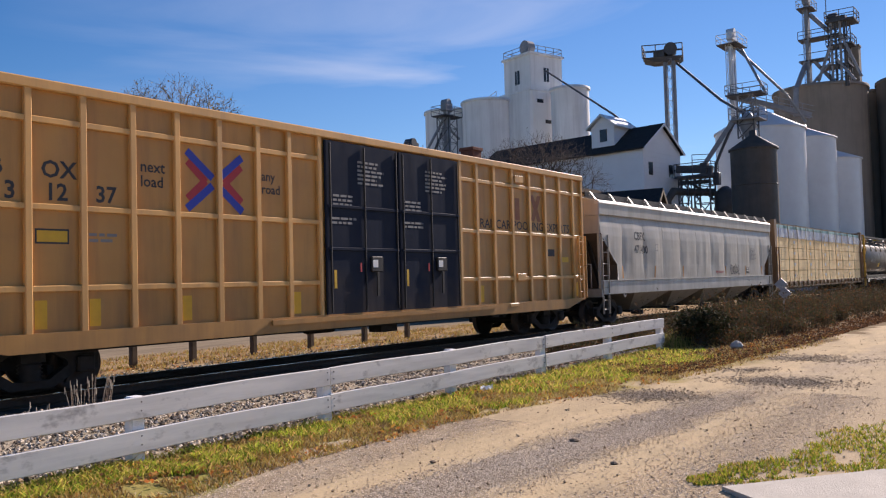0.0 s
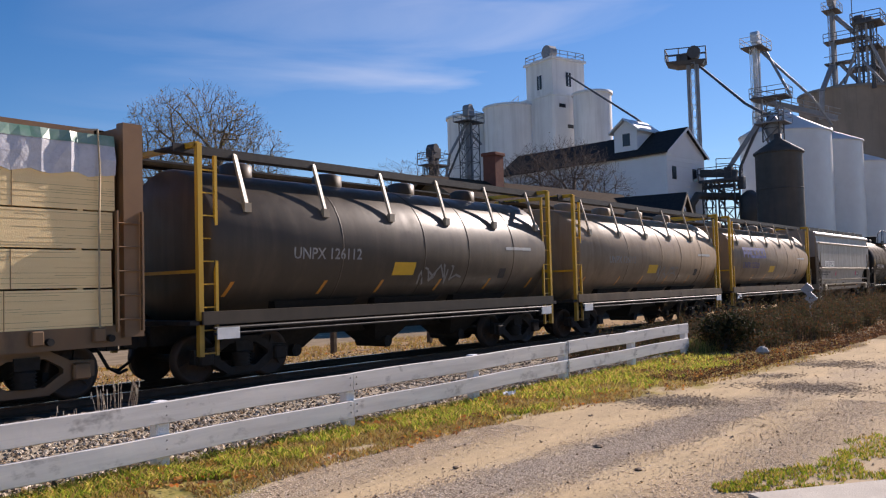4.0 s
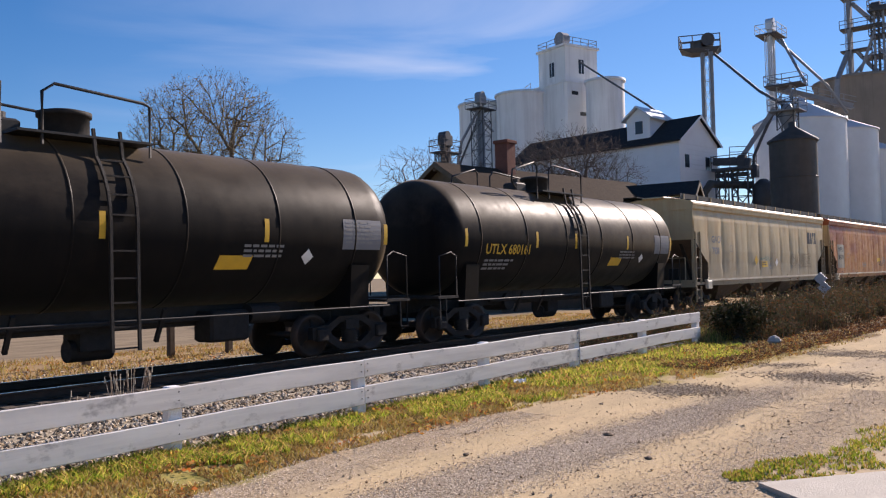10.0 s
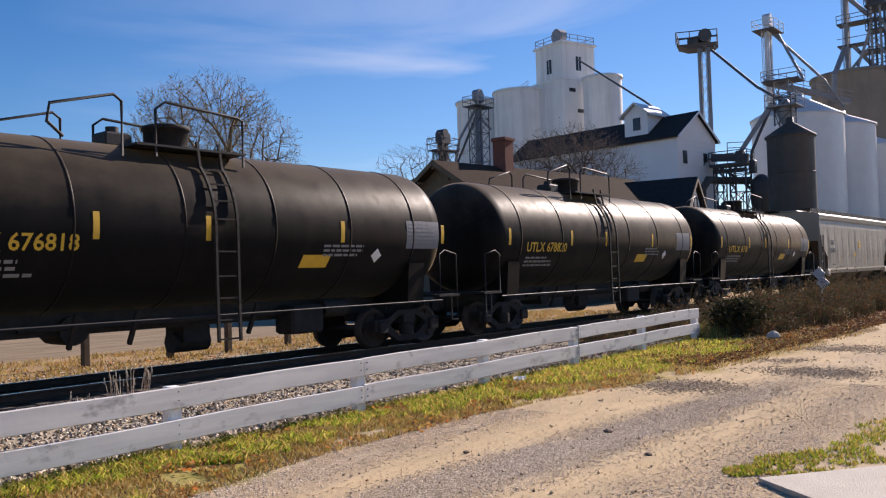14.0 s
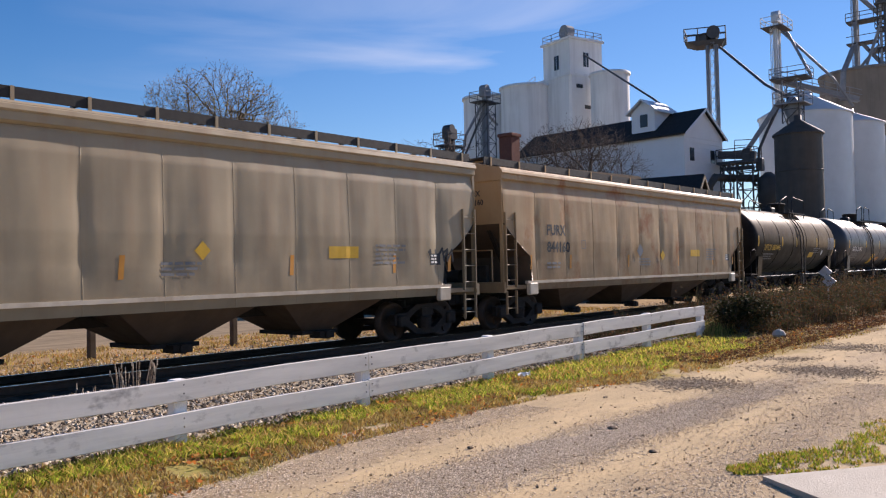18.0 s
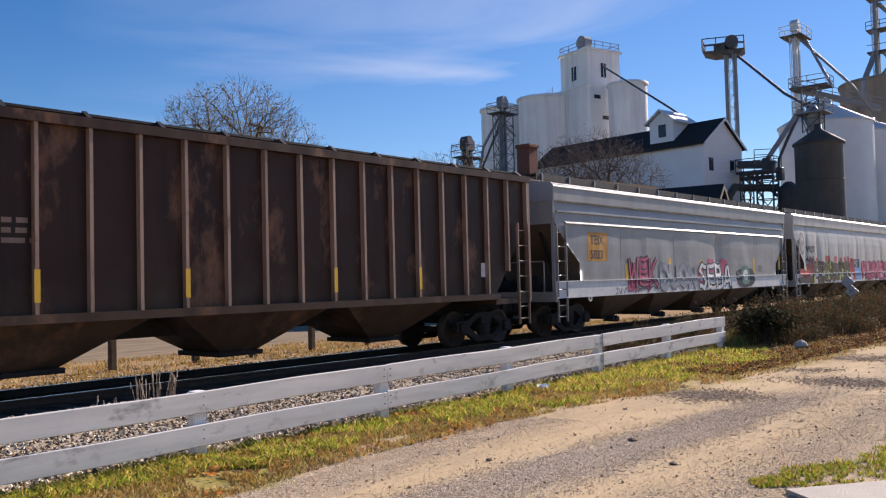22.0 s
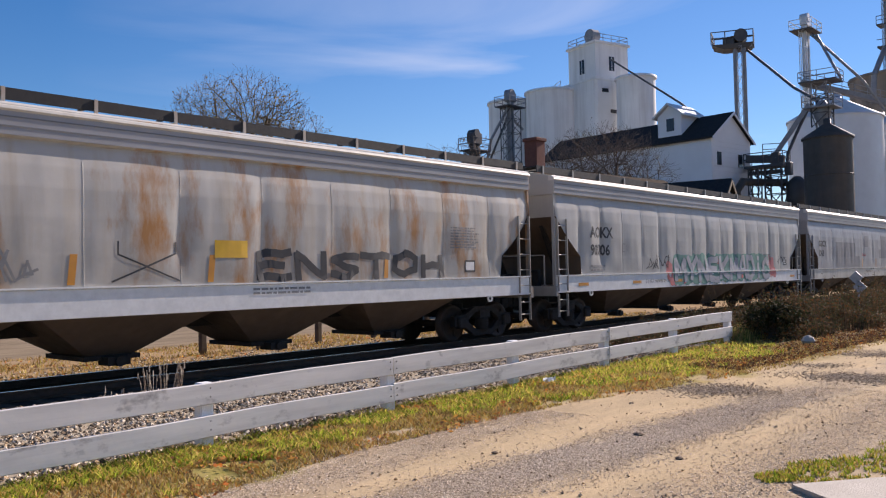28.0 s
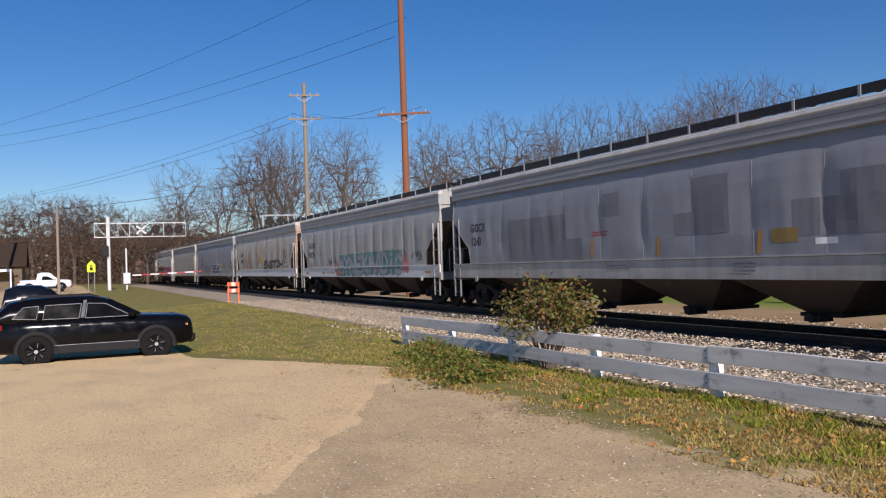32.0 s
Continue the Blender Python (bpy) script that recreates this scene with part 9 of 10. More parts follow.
for p, q, r in (((0, -0.4, 38.6), (0.2, -2.9, 35.6), 0.32), ((-0.3, 0.3, 31.6), (-3.9, 0.9, 27.4), 0.36), ((-3.9, 0.9, 27.4), (-4.3, 1.0, 23.5), 0.36), ((0, -0.6, 32.0), (0.2, -3.4, 28.2), 0.28)):
    part("spout", Mesher().cyl(p, q, r, n=10), M_STEEL, lt, "steel grain spout")
lt2 = thing("lattice_tower", "cluster of steel pipes and platforms above the dark silos", "steel tower", at=pose(128.5, 25.3, 0))
part("frame", lattice(Mesher(), 0, 0, 2.4, 27.5, 36.8, 0.14, 1.8), M_DARKSTEEL, lt2)
part("platform", Mesher().box(-1.8, 1.8, -2.3, 1.5, 36.7, 36.95).box(-1.5, 1.5, -1.9, 1.5, 33.4, 33.6).box(-1.5, 1.5, -1.4, 2.4, 30.6, 30.8), M_DARKSTEEL, lt2, "stacked steel platforms")
part("guard_rail", guard(Mesher(), [(-1.8, -2.3, 36.95), (1.8, -2.3, 36.95), (1.8, 1.5, 36.95), (-1.8, 1.5, 36.95)], 1.3, 0.09), M_DARKSTEEL, lt2)
part("guard_rail", guard(Mesher(), [(-1.5, -1.9, 33.6), (1.5, -1.9, 33.6), (1.5, 1.5, 33.6), (-1.5, 1.5, 33.6)], 1.1, 0.08), M_DARKSTEEL, lt2)
part("leg_head", Mesher().cyl((0, 0.2, 37.6), (0, 1.3, 37.6), 0.8, n=14).box(-0.8, 0.8, -1.0, 0.9, 36.95, 37.7), M_DARKSTEEL, lt2)
part("lightning_rod", Mesher().cyl((-1.5, 1.3, 37), (-1.5, 1.3, 40.4), 0.06, n=5), M_DARKSTEEL, lt2)
for k, y in enumerate((-0.9, -0.35, 0.25, 0.8)):
    part("upright_pipe", Mesher().cyl((-1.25, y, 27.5), (-1.25, y, 36.7), 0.17, n=8), M_STEEL if k % 2 else M_DARKSTEEL, lt2, "upright steel pipe")
for dx, dy, z0, ex, ey, z1 in ((-1.3, -0.4, 35.0, -1.6, -2.9, 28.5), (-1.3, 0.8, 34.0, -1.8, 2.6, 28.6), (-1.3, 0.2, 31.5, -1.9, -2.2, 28.0), (-1.3, 1.2, 31.0, -1.8, 3.6, 28.2)):
    part("spout", Mesher().cyl((dx, dy, z0), (ex, ey, z1), 0.2, n=8), M_STEEL, lt2, "steel grain spout")
for k, (x, y, r, z) in enumerate(((132.0, 29.0, 6.4, 27.9), (138.0, 15.2, 7.2, 28.6), (144, 24, 6.4, 28.2), (150, 8, 7.2, 28.6), (128, 8.5, 5.5, 24))):
    if k < 4:
        silo("concrete_silo", x, y, r, z, 0.4, M_DARKCONC, "weather-stained dark concrete grain silo", ribs=0)
sh = thing("stair_shaft", "plain concrete stair shaft rising over the dark silos", "shaft", at=pose(134.2, 24.6, 0))
part("wall", Mesher().box(-0.8, 0.8, -0.8, 0.8, 0, 34.4), M_DARKCONC, sh)
part("roof", Mesher().box(-0.9, 0.9, -0.9, 0.9, 34.4, 34.6), M_DARKCONC, sh)
silo("steel_silo", 95.6, 27.4, 4.7, 17.3, 2.4, M_BIN, "tall pale galvanised grain bin", n=48, ribs=0)
silo("steel_silo", 105.5, 25.4, 3.7, 17.3, 1.5, M_BIN, "pale galvanised grain bin behind others", ribs=0)
silo("steel_silo", 115.5, 24.6, 3.7, 15.8, 1.4, M_BIN, "pale galvanised grain bin behind others", ribs=0)
db = silo("hopper_bin", 73.7, 21.7, 1.9, 12.3, 1.25, M_DARKBIN, "dark weathered hopper-bottom bin on legs", ribs=2)
cw = thing("catwalk", "steel catwalk and conveyor across the bin roofs", "catwalk")
part("deck", Mesher().beam((99.5, 32.0, 22.6), (104.5, 24.0, 19.8), 1.0, 0.12).beam((99.5, 32.0, 22.9), (104.5, 24.0, 20.1), 0.5, 0.5), M_STEEL, cw)
part("guard_rail", guard(Mesher(), [(99.1, 31.5, 22.7), (104.1, 23.5, 19.9)], 1.1, 0.06, False), M_STEEL, cw)
part("platform", Mesher().box(97.0, 99.8, 27.5, 31.5, 22.2, 22.35), M_DARKSTEEL, cw)
part("guard_rail", guard(Mesher(), [(97.0, 27.5, 22.35), (99.8, 27.5, 22.35), (99.8, 31.5, 22.35), (97.0, 31.5, 22.35)], 1.1), M_STEEL, cw)
part("support", lattice(Mesher(), 98.4, 29.5, 1.6, 17.5, 22.2, 0.12, 1.6), M_STEEL, cw)
dp = thing("distributor", "grain distributor on a frame above the dark bin", "distributor")
part("frame", lattice(Mesher(), 75.6, 22.6, 1.4, 13.6, 16.4, 0.1, 1.2), M_DARKSTEEL, dp)
part("platform", Mesher().box(74.4, 76.8, 21.3, 23.9, 15.2, 15.3), M_STEEL, dp)
part("guard_rail", guard(Mesher(), [(74.4, 21.3, 15.3), (76.8, 21.3, 15.3), (76.8, 23.9, 15.3), (74.4, 23.9, 15.3)], 1.0, 0.05), M_STEEL, dp)
part("hopper", Mesher().spin([(0.25, 13.6), (0.7, 14.6), (0.7, 15.2), (0.3, 15.9), (0.02, 16.0)], 14, (75.6, 22.6)), M_STEEL, dp)


def spout(pts, r, label, mat=None):
    ob = thing("grain_spout", label, "spout")
    part("pipe", Mesher().pipe(pts, r, 8), mat or M_DARKSTEEL, ob)
    return ob


spout([(99.0, 56.2, 29.9), (81.5, 38.3, 18.9), (78.5, 35.0, 16.6)], 0.12, "long thin pipe from the headhouse to the mill roof")
spout([(88.7, 33.9, 24.9), (80.5, 26.5, 18.4), (76.2, 22.9, 15.9)], 0.14, "sloping grain pipe from the tower platform to the bin")
spout([(101.1, 31.2, 28.6), (100.0, 25.5, 22.0), (104.0, 24.5, 19.3)], 0.16, "sloping grain pipe from the leg to the bins", M_STEEL)
spout([(101.0, 30.6, 28.4), (99.0, 27.5, 22.4)], 0.16, "sloping grain pipe from the leg to the bins", M_STEEL)
pt = thing("tower_platform", "pipe tower with a railed platform on top", "steel tower")
for dy in (-0.45, 0.45):
    part("column", Mesher().cyl((88.45 - dy * 0.3, 34.66 + dy, 0), (88.45 - dy * 0.3, 34.66 + dy, 25.6), 0.2, n=12), M_STEEL, pt, "upright steel pipe")
part("ladder_frame", lattice(Mesher(), 88.45, 34.66, 0.75, 0, 25.4, 0.06, 1.3), M_STEEL, pt)
part("platform", Mesher().hexa([(87.6, 36.0, 25.2), (88.6, 33.6, 25.2), (90.6, 34.4, 25.2), (89.6, 36.8, 25.2)][::-1], [(86.9, 37.1, 25.7), (88.6, 33.2, 25.7), (91.4, 34.2, 25.7), (89.8, 38.0, 25.7)][::-1]), M_DARKSTEEL, pt)
part("guard_rail", guard(Mesher(), [(86.9, 37.1, 25.7), (88.6, 33.2, 25.7), (91.4, 34.2, 25.7), (89.8, 38.0, 25.7)], 1.35, 0.09), M_DARKSTEEL, pt)
part("drive_unit", Mesher().cyl((88.0, 34.3, 26.5), (89.4, 34.9, 26.5), 0.7, n=14).box(87.8, 89.8, 35.0, 36.2, 25.7, 26.5), M_DARKSTEEL, pt, "rounded drive housing")
cd = thing("conveyor_bridge", "dark steel conveyor bridge beside the mill", "conveyor")
part("deck", Mesher().box(78.3, 80.3, 27.0, 30.6, 11.0, 11.25).beam((79.0, 30.6, 12.0), (79.4, 27.2, 11.7), 0.6, 0.7).beam((79.0, 30.4, 10.6), (79.4, 27.4, 10.6), 0.25, 0.4), M_DARKSTEEL, cd)
part("guard_rail", guard(Mesher(), [(78.3, 27.0, 11.25), (80.3, 27.0, 11.25), (80.3, 30.6, 11.25), (78.3, 30.6, 11.25)], 1.15, 0.07), M_DARKSTEEL, cd)
part("upper_rail", guard(Mesher(), [(78.6, 28.9, 12.2), (79.4, 27.5, 12.2)], 1.0, 0.06, False), M_DARKSTEEL, cd)
part("support", lattice(Mesher(), 79.3, 28.0, 1.5, 0, 11.0, 0.13, 1.7), M_DARKSTEEL, cd)
part("support", lattice(Mesher(), 78.6, 29.7, 0.9, 6, 11.0, 0.1, 1.3), M_DARKSTEEL, cd)
part("hoist_box", Mesher().soft(78.9, 79.7, 27.6, 28.3, 11.3, 12.4, 0.06).soft(79.2, 79.9, 26.6, 27.2, 10.2, 11.4, 0.06), M_DARKSTEEL, cd, "dark drive housing")
part("chute", Mesher().beam((80.2, 25.1, 16.6), (79.2, 28.1, 12.0), 0.42, 0.42), M_STEEL, cd, "grey sloping grain chute")
part("bent_pipe", Mesher().pipe([(80.2, 25.0, 16.6), (79.8, 26.2, 14.0), (79.55, 26.95, 12.2), (79.5, 27.1, 10.2)], 0.14, 8), M_DARKSTEEL, cd, "bent dark grain pipe")
part("brace", Mesher().beam((78.6, 29.6, 10.9), (79.6, 26.9, 8.6), 0.2).beam((78.4, 30.2, 11.0), (79.0, 28.6, 9.0), 0.14), M_DARKSTEEL, cd)
part("duct", Mesher().pipe([(75.4, 30.2, 6.5), (75.4, 30.2, 8.7), (75.9, 29.8, 9.6), (78.4, 29.9, 9.7), (79.4, 27.0, 9.5)], 0.36, 12), M_DARKBIN, cd, "bent dark duct from the mill wall")
part("cyclone", Mesher().spin([(0.3, 5.0), (1.0, 7.4), (1.0, 9.4), (0.3, 10.0), (0.02, 10.05)], 18, (79.6, 26.2)), M_DARKBIN, cd, "dark cone-bottomed dust collector")


def gable(name, label, category, at, w, length, eave, peak, wall, roof, over=0.35, lap=0.0):
    """A gabled building: its gable stands on local x from 0 to w, and it runs along local y."""
    ob = thing(name, label, category, at=at)
    part("wall", Mesher().loft([[(0, y, -0.3), (0, y, eave), (w / 2, y, peak), (w, y, eave), (w, y, -0.3)] for y in (0, length)]), wall, ob)
    k = (peak - eave) / (w / 2)
    for s in (-1, 1):
        x0 = -over if s < 0 else w + over
        z0 = eave - over * k
        q = [(x0, -over), (w / 2, -over), (w / 2, length + over), (x0, length + over)]
        zz = (z0, peak, peak, z0)
        lo = [(a, b, z + 0.06) for (a, b), z in zip(q, zz)]
        hi = [(a, b, z + 0.22) for (a, b), z in zip(q, zz)]
        part("roof", Mesher().hexa(lo if s > 0 else lo[::-1], hi if s > 0 else hi[::-1]), roof, ob)
        part("barge_board", Mesher().beam((x0, -over - 0.02, z0 + 0.06), (w / 2, -over - 0.02, peak + 0.06), 0.05, 0.22), M_SIDING if wall is M_SIDING else wall, ob, "board along the gable edge")
    if lap:
        m = Mesher()
        z = 0.3
        while z < eave - 0.1:
            m.box(-0.03, 0.0, 0, length, z, z + 0.03)
            m.box(0, w, -0.03, 0, z, z + 0.03)
            z += lap
        p = part("lap_edges", m, wall, ob, "shadow edges of the lap siding")
        p["kind"] = "stuff"
    return ob


mill = gable("grain_mill", "tall white lap-sided mill with a black roof and dormer", "mill", pose(73.48, 31.63, 0, 0, 0, -7.5), 6.9, 20.5, 13.7, 16.1, M_SIDING, M_SHINGLE, 0.35, 0.45)
dm = part("dormer", Mesher().loft([[(x, 3.5, 13.4), (x, 6.1, 13.4), (x, 6.1, 16.4), (x, 4.8, 17.4), (x, 3.5, 16.4)][::-1] for x in (0.7, 4.5)]), M_SIDING, mill, "white gabled dormer")
for s in (-1, 1):
    part("dormer_roof", Mesher().hexa([(0.3, 4.8, 17.45), (4.6, 4.8, 17.45), (4.6, 4.8 + s * 1.7, 16.2), (0.3, 4.8 + s * 1.7, 16.2)][::-s], [(0.3, 4.8, 17.62), (4.6, 4.8, 17.62), (4.6, 4.8 + s * 1.7, 16.37), (0.3, 4.8 + s * 1.7, 16.37)][::-s]), M_BIN, dm, "pale dormer roof")
part("dormer_window", Mesher().box(0.64, 0.71, 4.3, 5.1, 14.9, 16.1), M_GLASSDARK, dm, "dark dormer window")
part("gable_window", Mesher().box(0.9, 1.6, -0.05, 0.02, 11.2, 12.4), M_GLASSDARK, mill, "small dark window")
part("gable_window", Mesher().box(4.6, 5.3, -0.05, 0.02, 11.2, 12.4), M_GLASSDARK, mill, "small dark window")

depot = gable("old_depot", "long low brown timber depot with a brown roof", "building", pose(34.9, 31.9, 0, 0, 0, -97.5), 8.0, 17.0, 5.0, 7.4, M_DEPOT, M_DEPOTROOF, 0.6)
for i in range(7):
    part("rafter_end", Mesher().beam((4 + (i - 3) * 1.15, -0.62, 7.2 - abs(i - 3) * 0.69), (4 + (i - 3) * 1.15, -0.1, 7.2 - abs(i - 3) * 0.69), 0.12), M_DEPOT, depot)
ch = thing("chimney", "red brick chimney on the depot roof", "chimney", at=pose(39.0, 27.1, 0))
part("shaft", Mesher().soft(-0.42, 0.42, -0.42, 0.42, 4.5, 9.0, 0.02), M_BRICK, ch)
part("cap", Mesher().soft(-0.5, 0.5, -0.5, 0.5, 9.0, 9.2, 0.03), M_BRICK, ch)
shed = gable("feed_shed", "small dark shed with a timber-framed gable", "shed", pose(48.2, 20.6, 0, 0, 0, 8), 4.6, 9.0, 5.0, 7.0, M_DEPOT, M_SHINGLE, 0.4)
for a, b in (((0.5, 5.2), (4.1, 5.2)), ((1.3, 5.2), (2.3, 6.4)), ((3.3, 5.2), (2.3, 6.4)), ((2.3, 5.2), (2.3, 6.6))):
    part("gable_strut", Mesher().beam((a[0], -0.2, a[1]), (b[0], -0.2, b[1]), 0.1), M_SIDING, shed, "pale gable timber")

# short dark posts behind the track
guardposts = [(12.0, 18.6), (13.6, 18.4), (15.7, 18.5), (18.0, 18.6), (20.3, 18.5), (9.8, 18.6), (22.6, 18.6)]
for x, y in guardposts:
    ob = thing("timber_bollard", "short dark timber post behind the track", "post", "posts behind the track", pose(x, y, -0.25))
    part("post", Mesher().soft(-0.08, 0.08, -0.08, 0.08, 0, 1.0, 0.02), M_TIE, ob)

# ---- utility poles and wires ----
M_POLE = surf("weathered_pole_timber", (0.3, 0.24, 0.18), (0.22, 0.17, 0.13), 0.9, 0, 3, 0.7, stretch=(1, 1, 0.1), bump=0.4)
M_POLEBROWN = surf("red_brown_pole_timber", (0.27, 0.1, 0.045), (0.19, 0.075, 0.04), 0.85, 0, 3, 0.7, stretch=(1, 1, 0.1), bump=0.4)


def pole(x, y, h, r, mat, arms, label, turn=0):
    ob = thing("utility_pole", label, "utility pole", at=pose(x, y, ground_z(x, y), 0, 0, turn))
    part("mast", Mesher().cyl((0, 0, -0.3), (0, 0, h), r, r * 0.7, 10), mat, ob)
    for z, w in arms:
        arm = part("crossarm", Mesher().beam((-w / 2, -r - 0.04, z), (w / 2, -r - 0.04, z), 0.09, 0.11), mat if w > 1.0 else M_GALV, ob)
        for k in (-0.42, -0.2, 0.2, 0.42):
            part("insulator", Mesher().cyl((w * k, -r - 0.04, z + 0.05), (w * k, -r - 0.04, z + 0.2), 0.04, n=6), M_GALV, arm)
        part("arm_brace", Mesher().beam((-w * 0.3, -r - 0.05, z), (0, -r - 0.05, z - 0.5), 0.03).beam((w * 0.3, -r - 0.05, z), (0, -r - 0.05, z - 0.5), 0.03), M_GALV, ob)
    return ob


POLES = {}
pole(-63.0, 17.4, 16.0, 0.2, M_POLE, [(15.0, 2.4), (13.2, 2.6)], "weathered timber utility pole with two crossarms", 70)
pole(-44.5, 18.1, 19.5, 0.22, M_POLEBROWN, [(10.4, 3.0)], "tall red-brown utility pole with a pale crossarm", 60)
pole(-16.3, 36.5, 13.2, 0.16, M_POLE, [(11.4, 0.8)], "weathered timber utility pole", 20)
pole(-8.2, 22.6, 14.5, 0.17, M_POLEBROWN, [(8.2, 0.7)], "tall red-brown utility pole", 20)
pole(10.3, 59.1, 16.6, 0.15, M_POLE, [(14.5, 1.0)], "far timber utility pole", 0)
pole(-70.0, -0.1, 6.9, 0.12, M_POLE, [], "plain grey timber post by the crossing")
pole(-96, -6.4, 17.0, 0.2, M_POLE, [(15.6, 2.4), (9.0, 1.4)], "timber utility pole beyond the crossing", 80)


def wire(p, q, sag, r=0.012):
    p, q = Vector(p), Vector(q)
    pts = [p.lerp(q, i / 14) - Vector((0, 0, 4 * sag * (i / 14) * (1 - i / 14))) for i in range(15)]
    ob = thing("overhead_wire", "thin dark overhead wire", "wire", "overhead wires")
    part("strand", Mesher().pipe(pts, r, 4), M_UNDER, ob)


for z, dy in ((19.0, -0.4), (15.8, 0.4), (14.6, -0.4)):
    wire((-44.5, 18.1 + dy, z), (-96, -6.4 + dy, z - 2.5 if z > 16 else z), 0.9, 0.012)
for k in (0.0, 0.5):
    wire((-8.2, 22.6, 8.9 - k * 0.5), (10.3, 59.1, 14.6 - k * 0.5), 0.3, 0.012)
for dx in (-1.0, 1.0):
    wire((-44.5 + dx * 0.3, 18.1 + dx, 10.6), (-63.0, 17.4 + dx, 13.4), 0.5, 0.01)
    wire((-63.0, 17.4 + dx * 0.8, 13.4), (-96, -6.4 + dx * 0.5, 9.2), 0.8, 0.012)
wire((-70, -0.1, 6.6), (-96, -6.4, 8.0), 0.3, 0.02)
wire((-70, -0.1, 6.6), (-63, 17.4, 9.0), 0.3, 0.018)

# ---- level crossing ----
M_SIGNALWHITE = surf("white_signal_paint", (0.72, 0.72, 0.7), (0.55, 0.55, 0.53), 0.5, 0, 3, 0.5, bump=0)
M_LENS = surf("unlit_red_lens", (0.06, 0.012, 0.012), None, 0.3, 0, 2, 0.3, bump=0)
xg = thing("crossing_signal", "white crossing mast with a cantilever truss and lamps", "crossing signal", at=pose(-84.9, 4.2, 0.03))
part("mast", Mesher().cyl((0, 0, 0), (0, 0, 6.9), 0.16, n=12), M_SIGNALWHITE, xg)
truss = Mesher()
for z in (5.0, 6.3):
    for x in (-0.25, 0.25):
        truss.beam((x, -1.2, z), (x, 7.0, z), 0.055)
for i in range(9):
    y = -1.2 + 8.2 * i / 8
    truss.beam((0.25, y, 5.0), (0.25, y, 6.3), 0.035).beam((-0.25, y, 5.0), (0.25, y, 5.0), 0.03)
    if i < 4:
        truss.beam((0.25, y, 6.3), (0.25, y + 1.02, 5.0), 0.03)
part("cantilever", truss, M_SIGNALWHITE, xg, "white lattice arm over the road")
for y in (4.2, 5.4, 6.3):
    lamp = part("lamp", Mesher().cyl((0.45, y, 5.65), (0.32, y, 5.65), 0.42, n=16), M_UNDER, xg, "black round signal lamp")
    part("lens", Mesher().cyl((0.47, y, 5.65), (0.44, y, 5.65), 0.16, n=12), M_LENS, lamp, "unlit dark red lens")
for s in (-1, 1):
    part("crossbuck", Mesher().beam((0.42, 2.9 - 0.42, 5.65 - s * 0.38), (0.42, 2.9 + 0.42, 5.65 + s * 0.38), 0.03, 0.15), M_SIGNALWHITE, xg, "white crossed board")
part("gate_post", Mesher().cyl((0.5, 1.5, 0), (0.5, 1.5, 3.9), 0.08, n=8).box(0.3, 0.8, 1.2, 1.8, 0.6, 1.6), M_SIGNALWHITE, xg)
for i in range(8):
    part("gate_stripe", Mesher().box(0.46, 0.52, 2.0 + i * 0.8, 2.8 + i * 0.8, 1.3 + i * 0.02, 1.42 + i * 0.02), M_RED if i % 2 else M_SIGNALWHITE, xg)
part("control_box", Mesher().soft(-0.5, 0.5, -0.6, 0.0, 3.2, 4.2, 0.05), M_UNDER, xg)
gs = thing("crossing_signal", "second set of crossing lamps behind the train", "crossing signal", at=pose(-66, 18.6, 0))
part("mast", Mesher().cyl((0, 0, 0), (0, 0, 5.9), 0.14, n=10), M_GALV, gs)
part("cantilever", Mesher().beam((0, 0, 5.8), (0, -4, 5.8), 0.1).beam((0, 0, 4.9), (0, -4, 4.9), 0.1).beam((0, -4, 4.9), (0, -4, 5.8), 0.1).beam((0, -2, 4.9), (0, -2, 5.8), 0.08), M_GALV, gs)
for y in (-1, -2.6, -3.5):
    part("lamp", Mesher().cyl((0.2, y, 5.3), (0.06, y, 5.3), 0.36, n=14), M_UNDER, gs, "black round signal lamp")

M_SIGNY = surf("fluorescent_yellow_sign", (0.72, 0.82, 0.03), (0.65, 0.75, 0.05), 0.4, 0, 2, 0.3, bump=0)
ps = thing("school_sign", "fluorescent yellow pentagon sign on two posts", "road sign", at=pose(-79.9, 2.5, 0.05))
part("panel", Mesher().loft([[(x, -0.34, 1.75), (x, 0.34, 1.75), (x, 0.34, 2.38), (x, 0, 2.8), (x, -0.34, 2.38)] for x in (-0.02, 0.02)]), M_SIGNY, ps)
for y in (-0.25, 0.25):
    part("post", Mesher().cyl((-0.05, y, 0), (-0.05, y, 2.2), 0.035, n=6), M_GALV, ps)
part("pictogram", Mesher().cyl((0.03, 0, 2.35), (0.025, 0, 2.3), 0.13, n=10).box(0.025, 0.03, -0.12, 0.12, 1.9, 2.18), M_UNDER, ps, "dark symbol")

rs = thing("track_marker", "two white diamond plates on a thin post in the weeds", "marker sign", at=pose(27.1, 7.25, 0.15))
part("post", Mesher().cyl((0, 0, 0), (0, 0, 1.3), 0.025, n=6), M_GALV, rs)
for z, dy in ((1.16, 0.05), (0.88, -0.05)):
    part("plate", Mesher().loft([[(x, dy - 0.2, z), (x, dy, z - 0.2), (x, dy + 0.2, z), (x, dy, z + 0.2)] for x in (-0.05, -0.03)]), M_GALV, rs, "pale diamond plate")

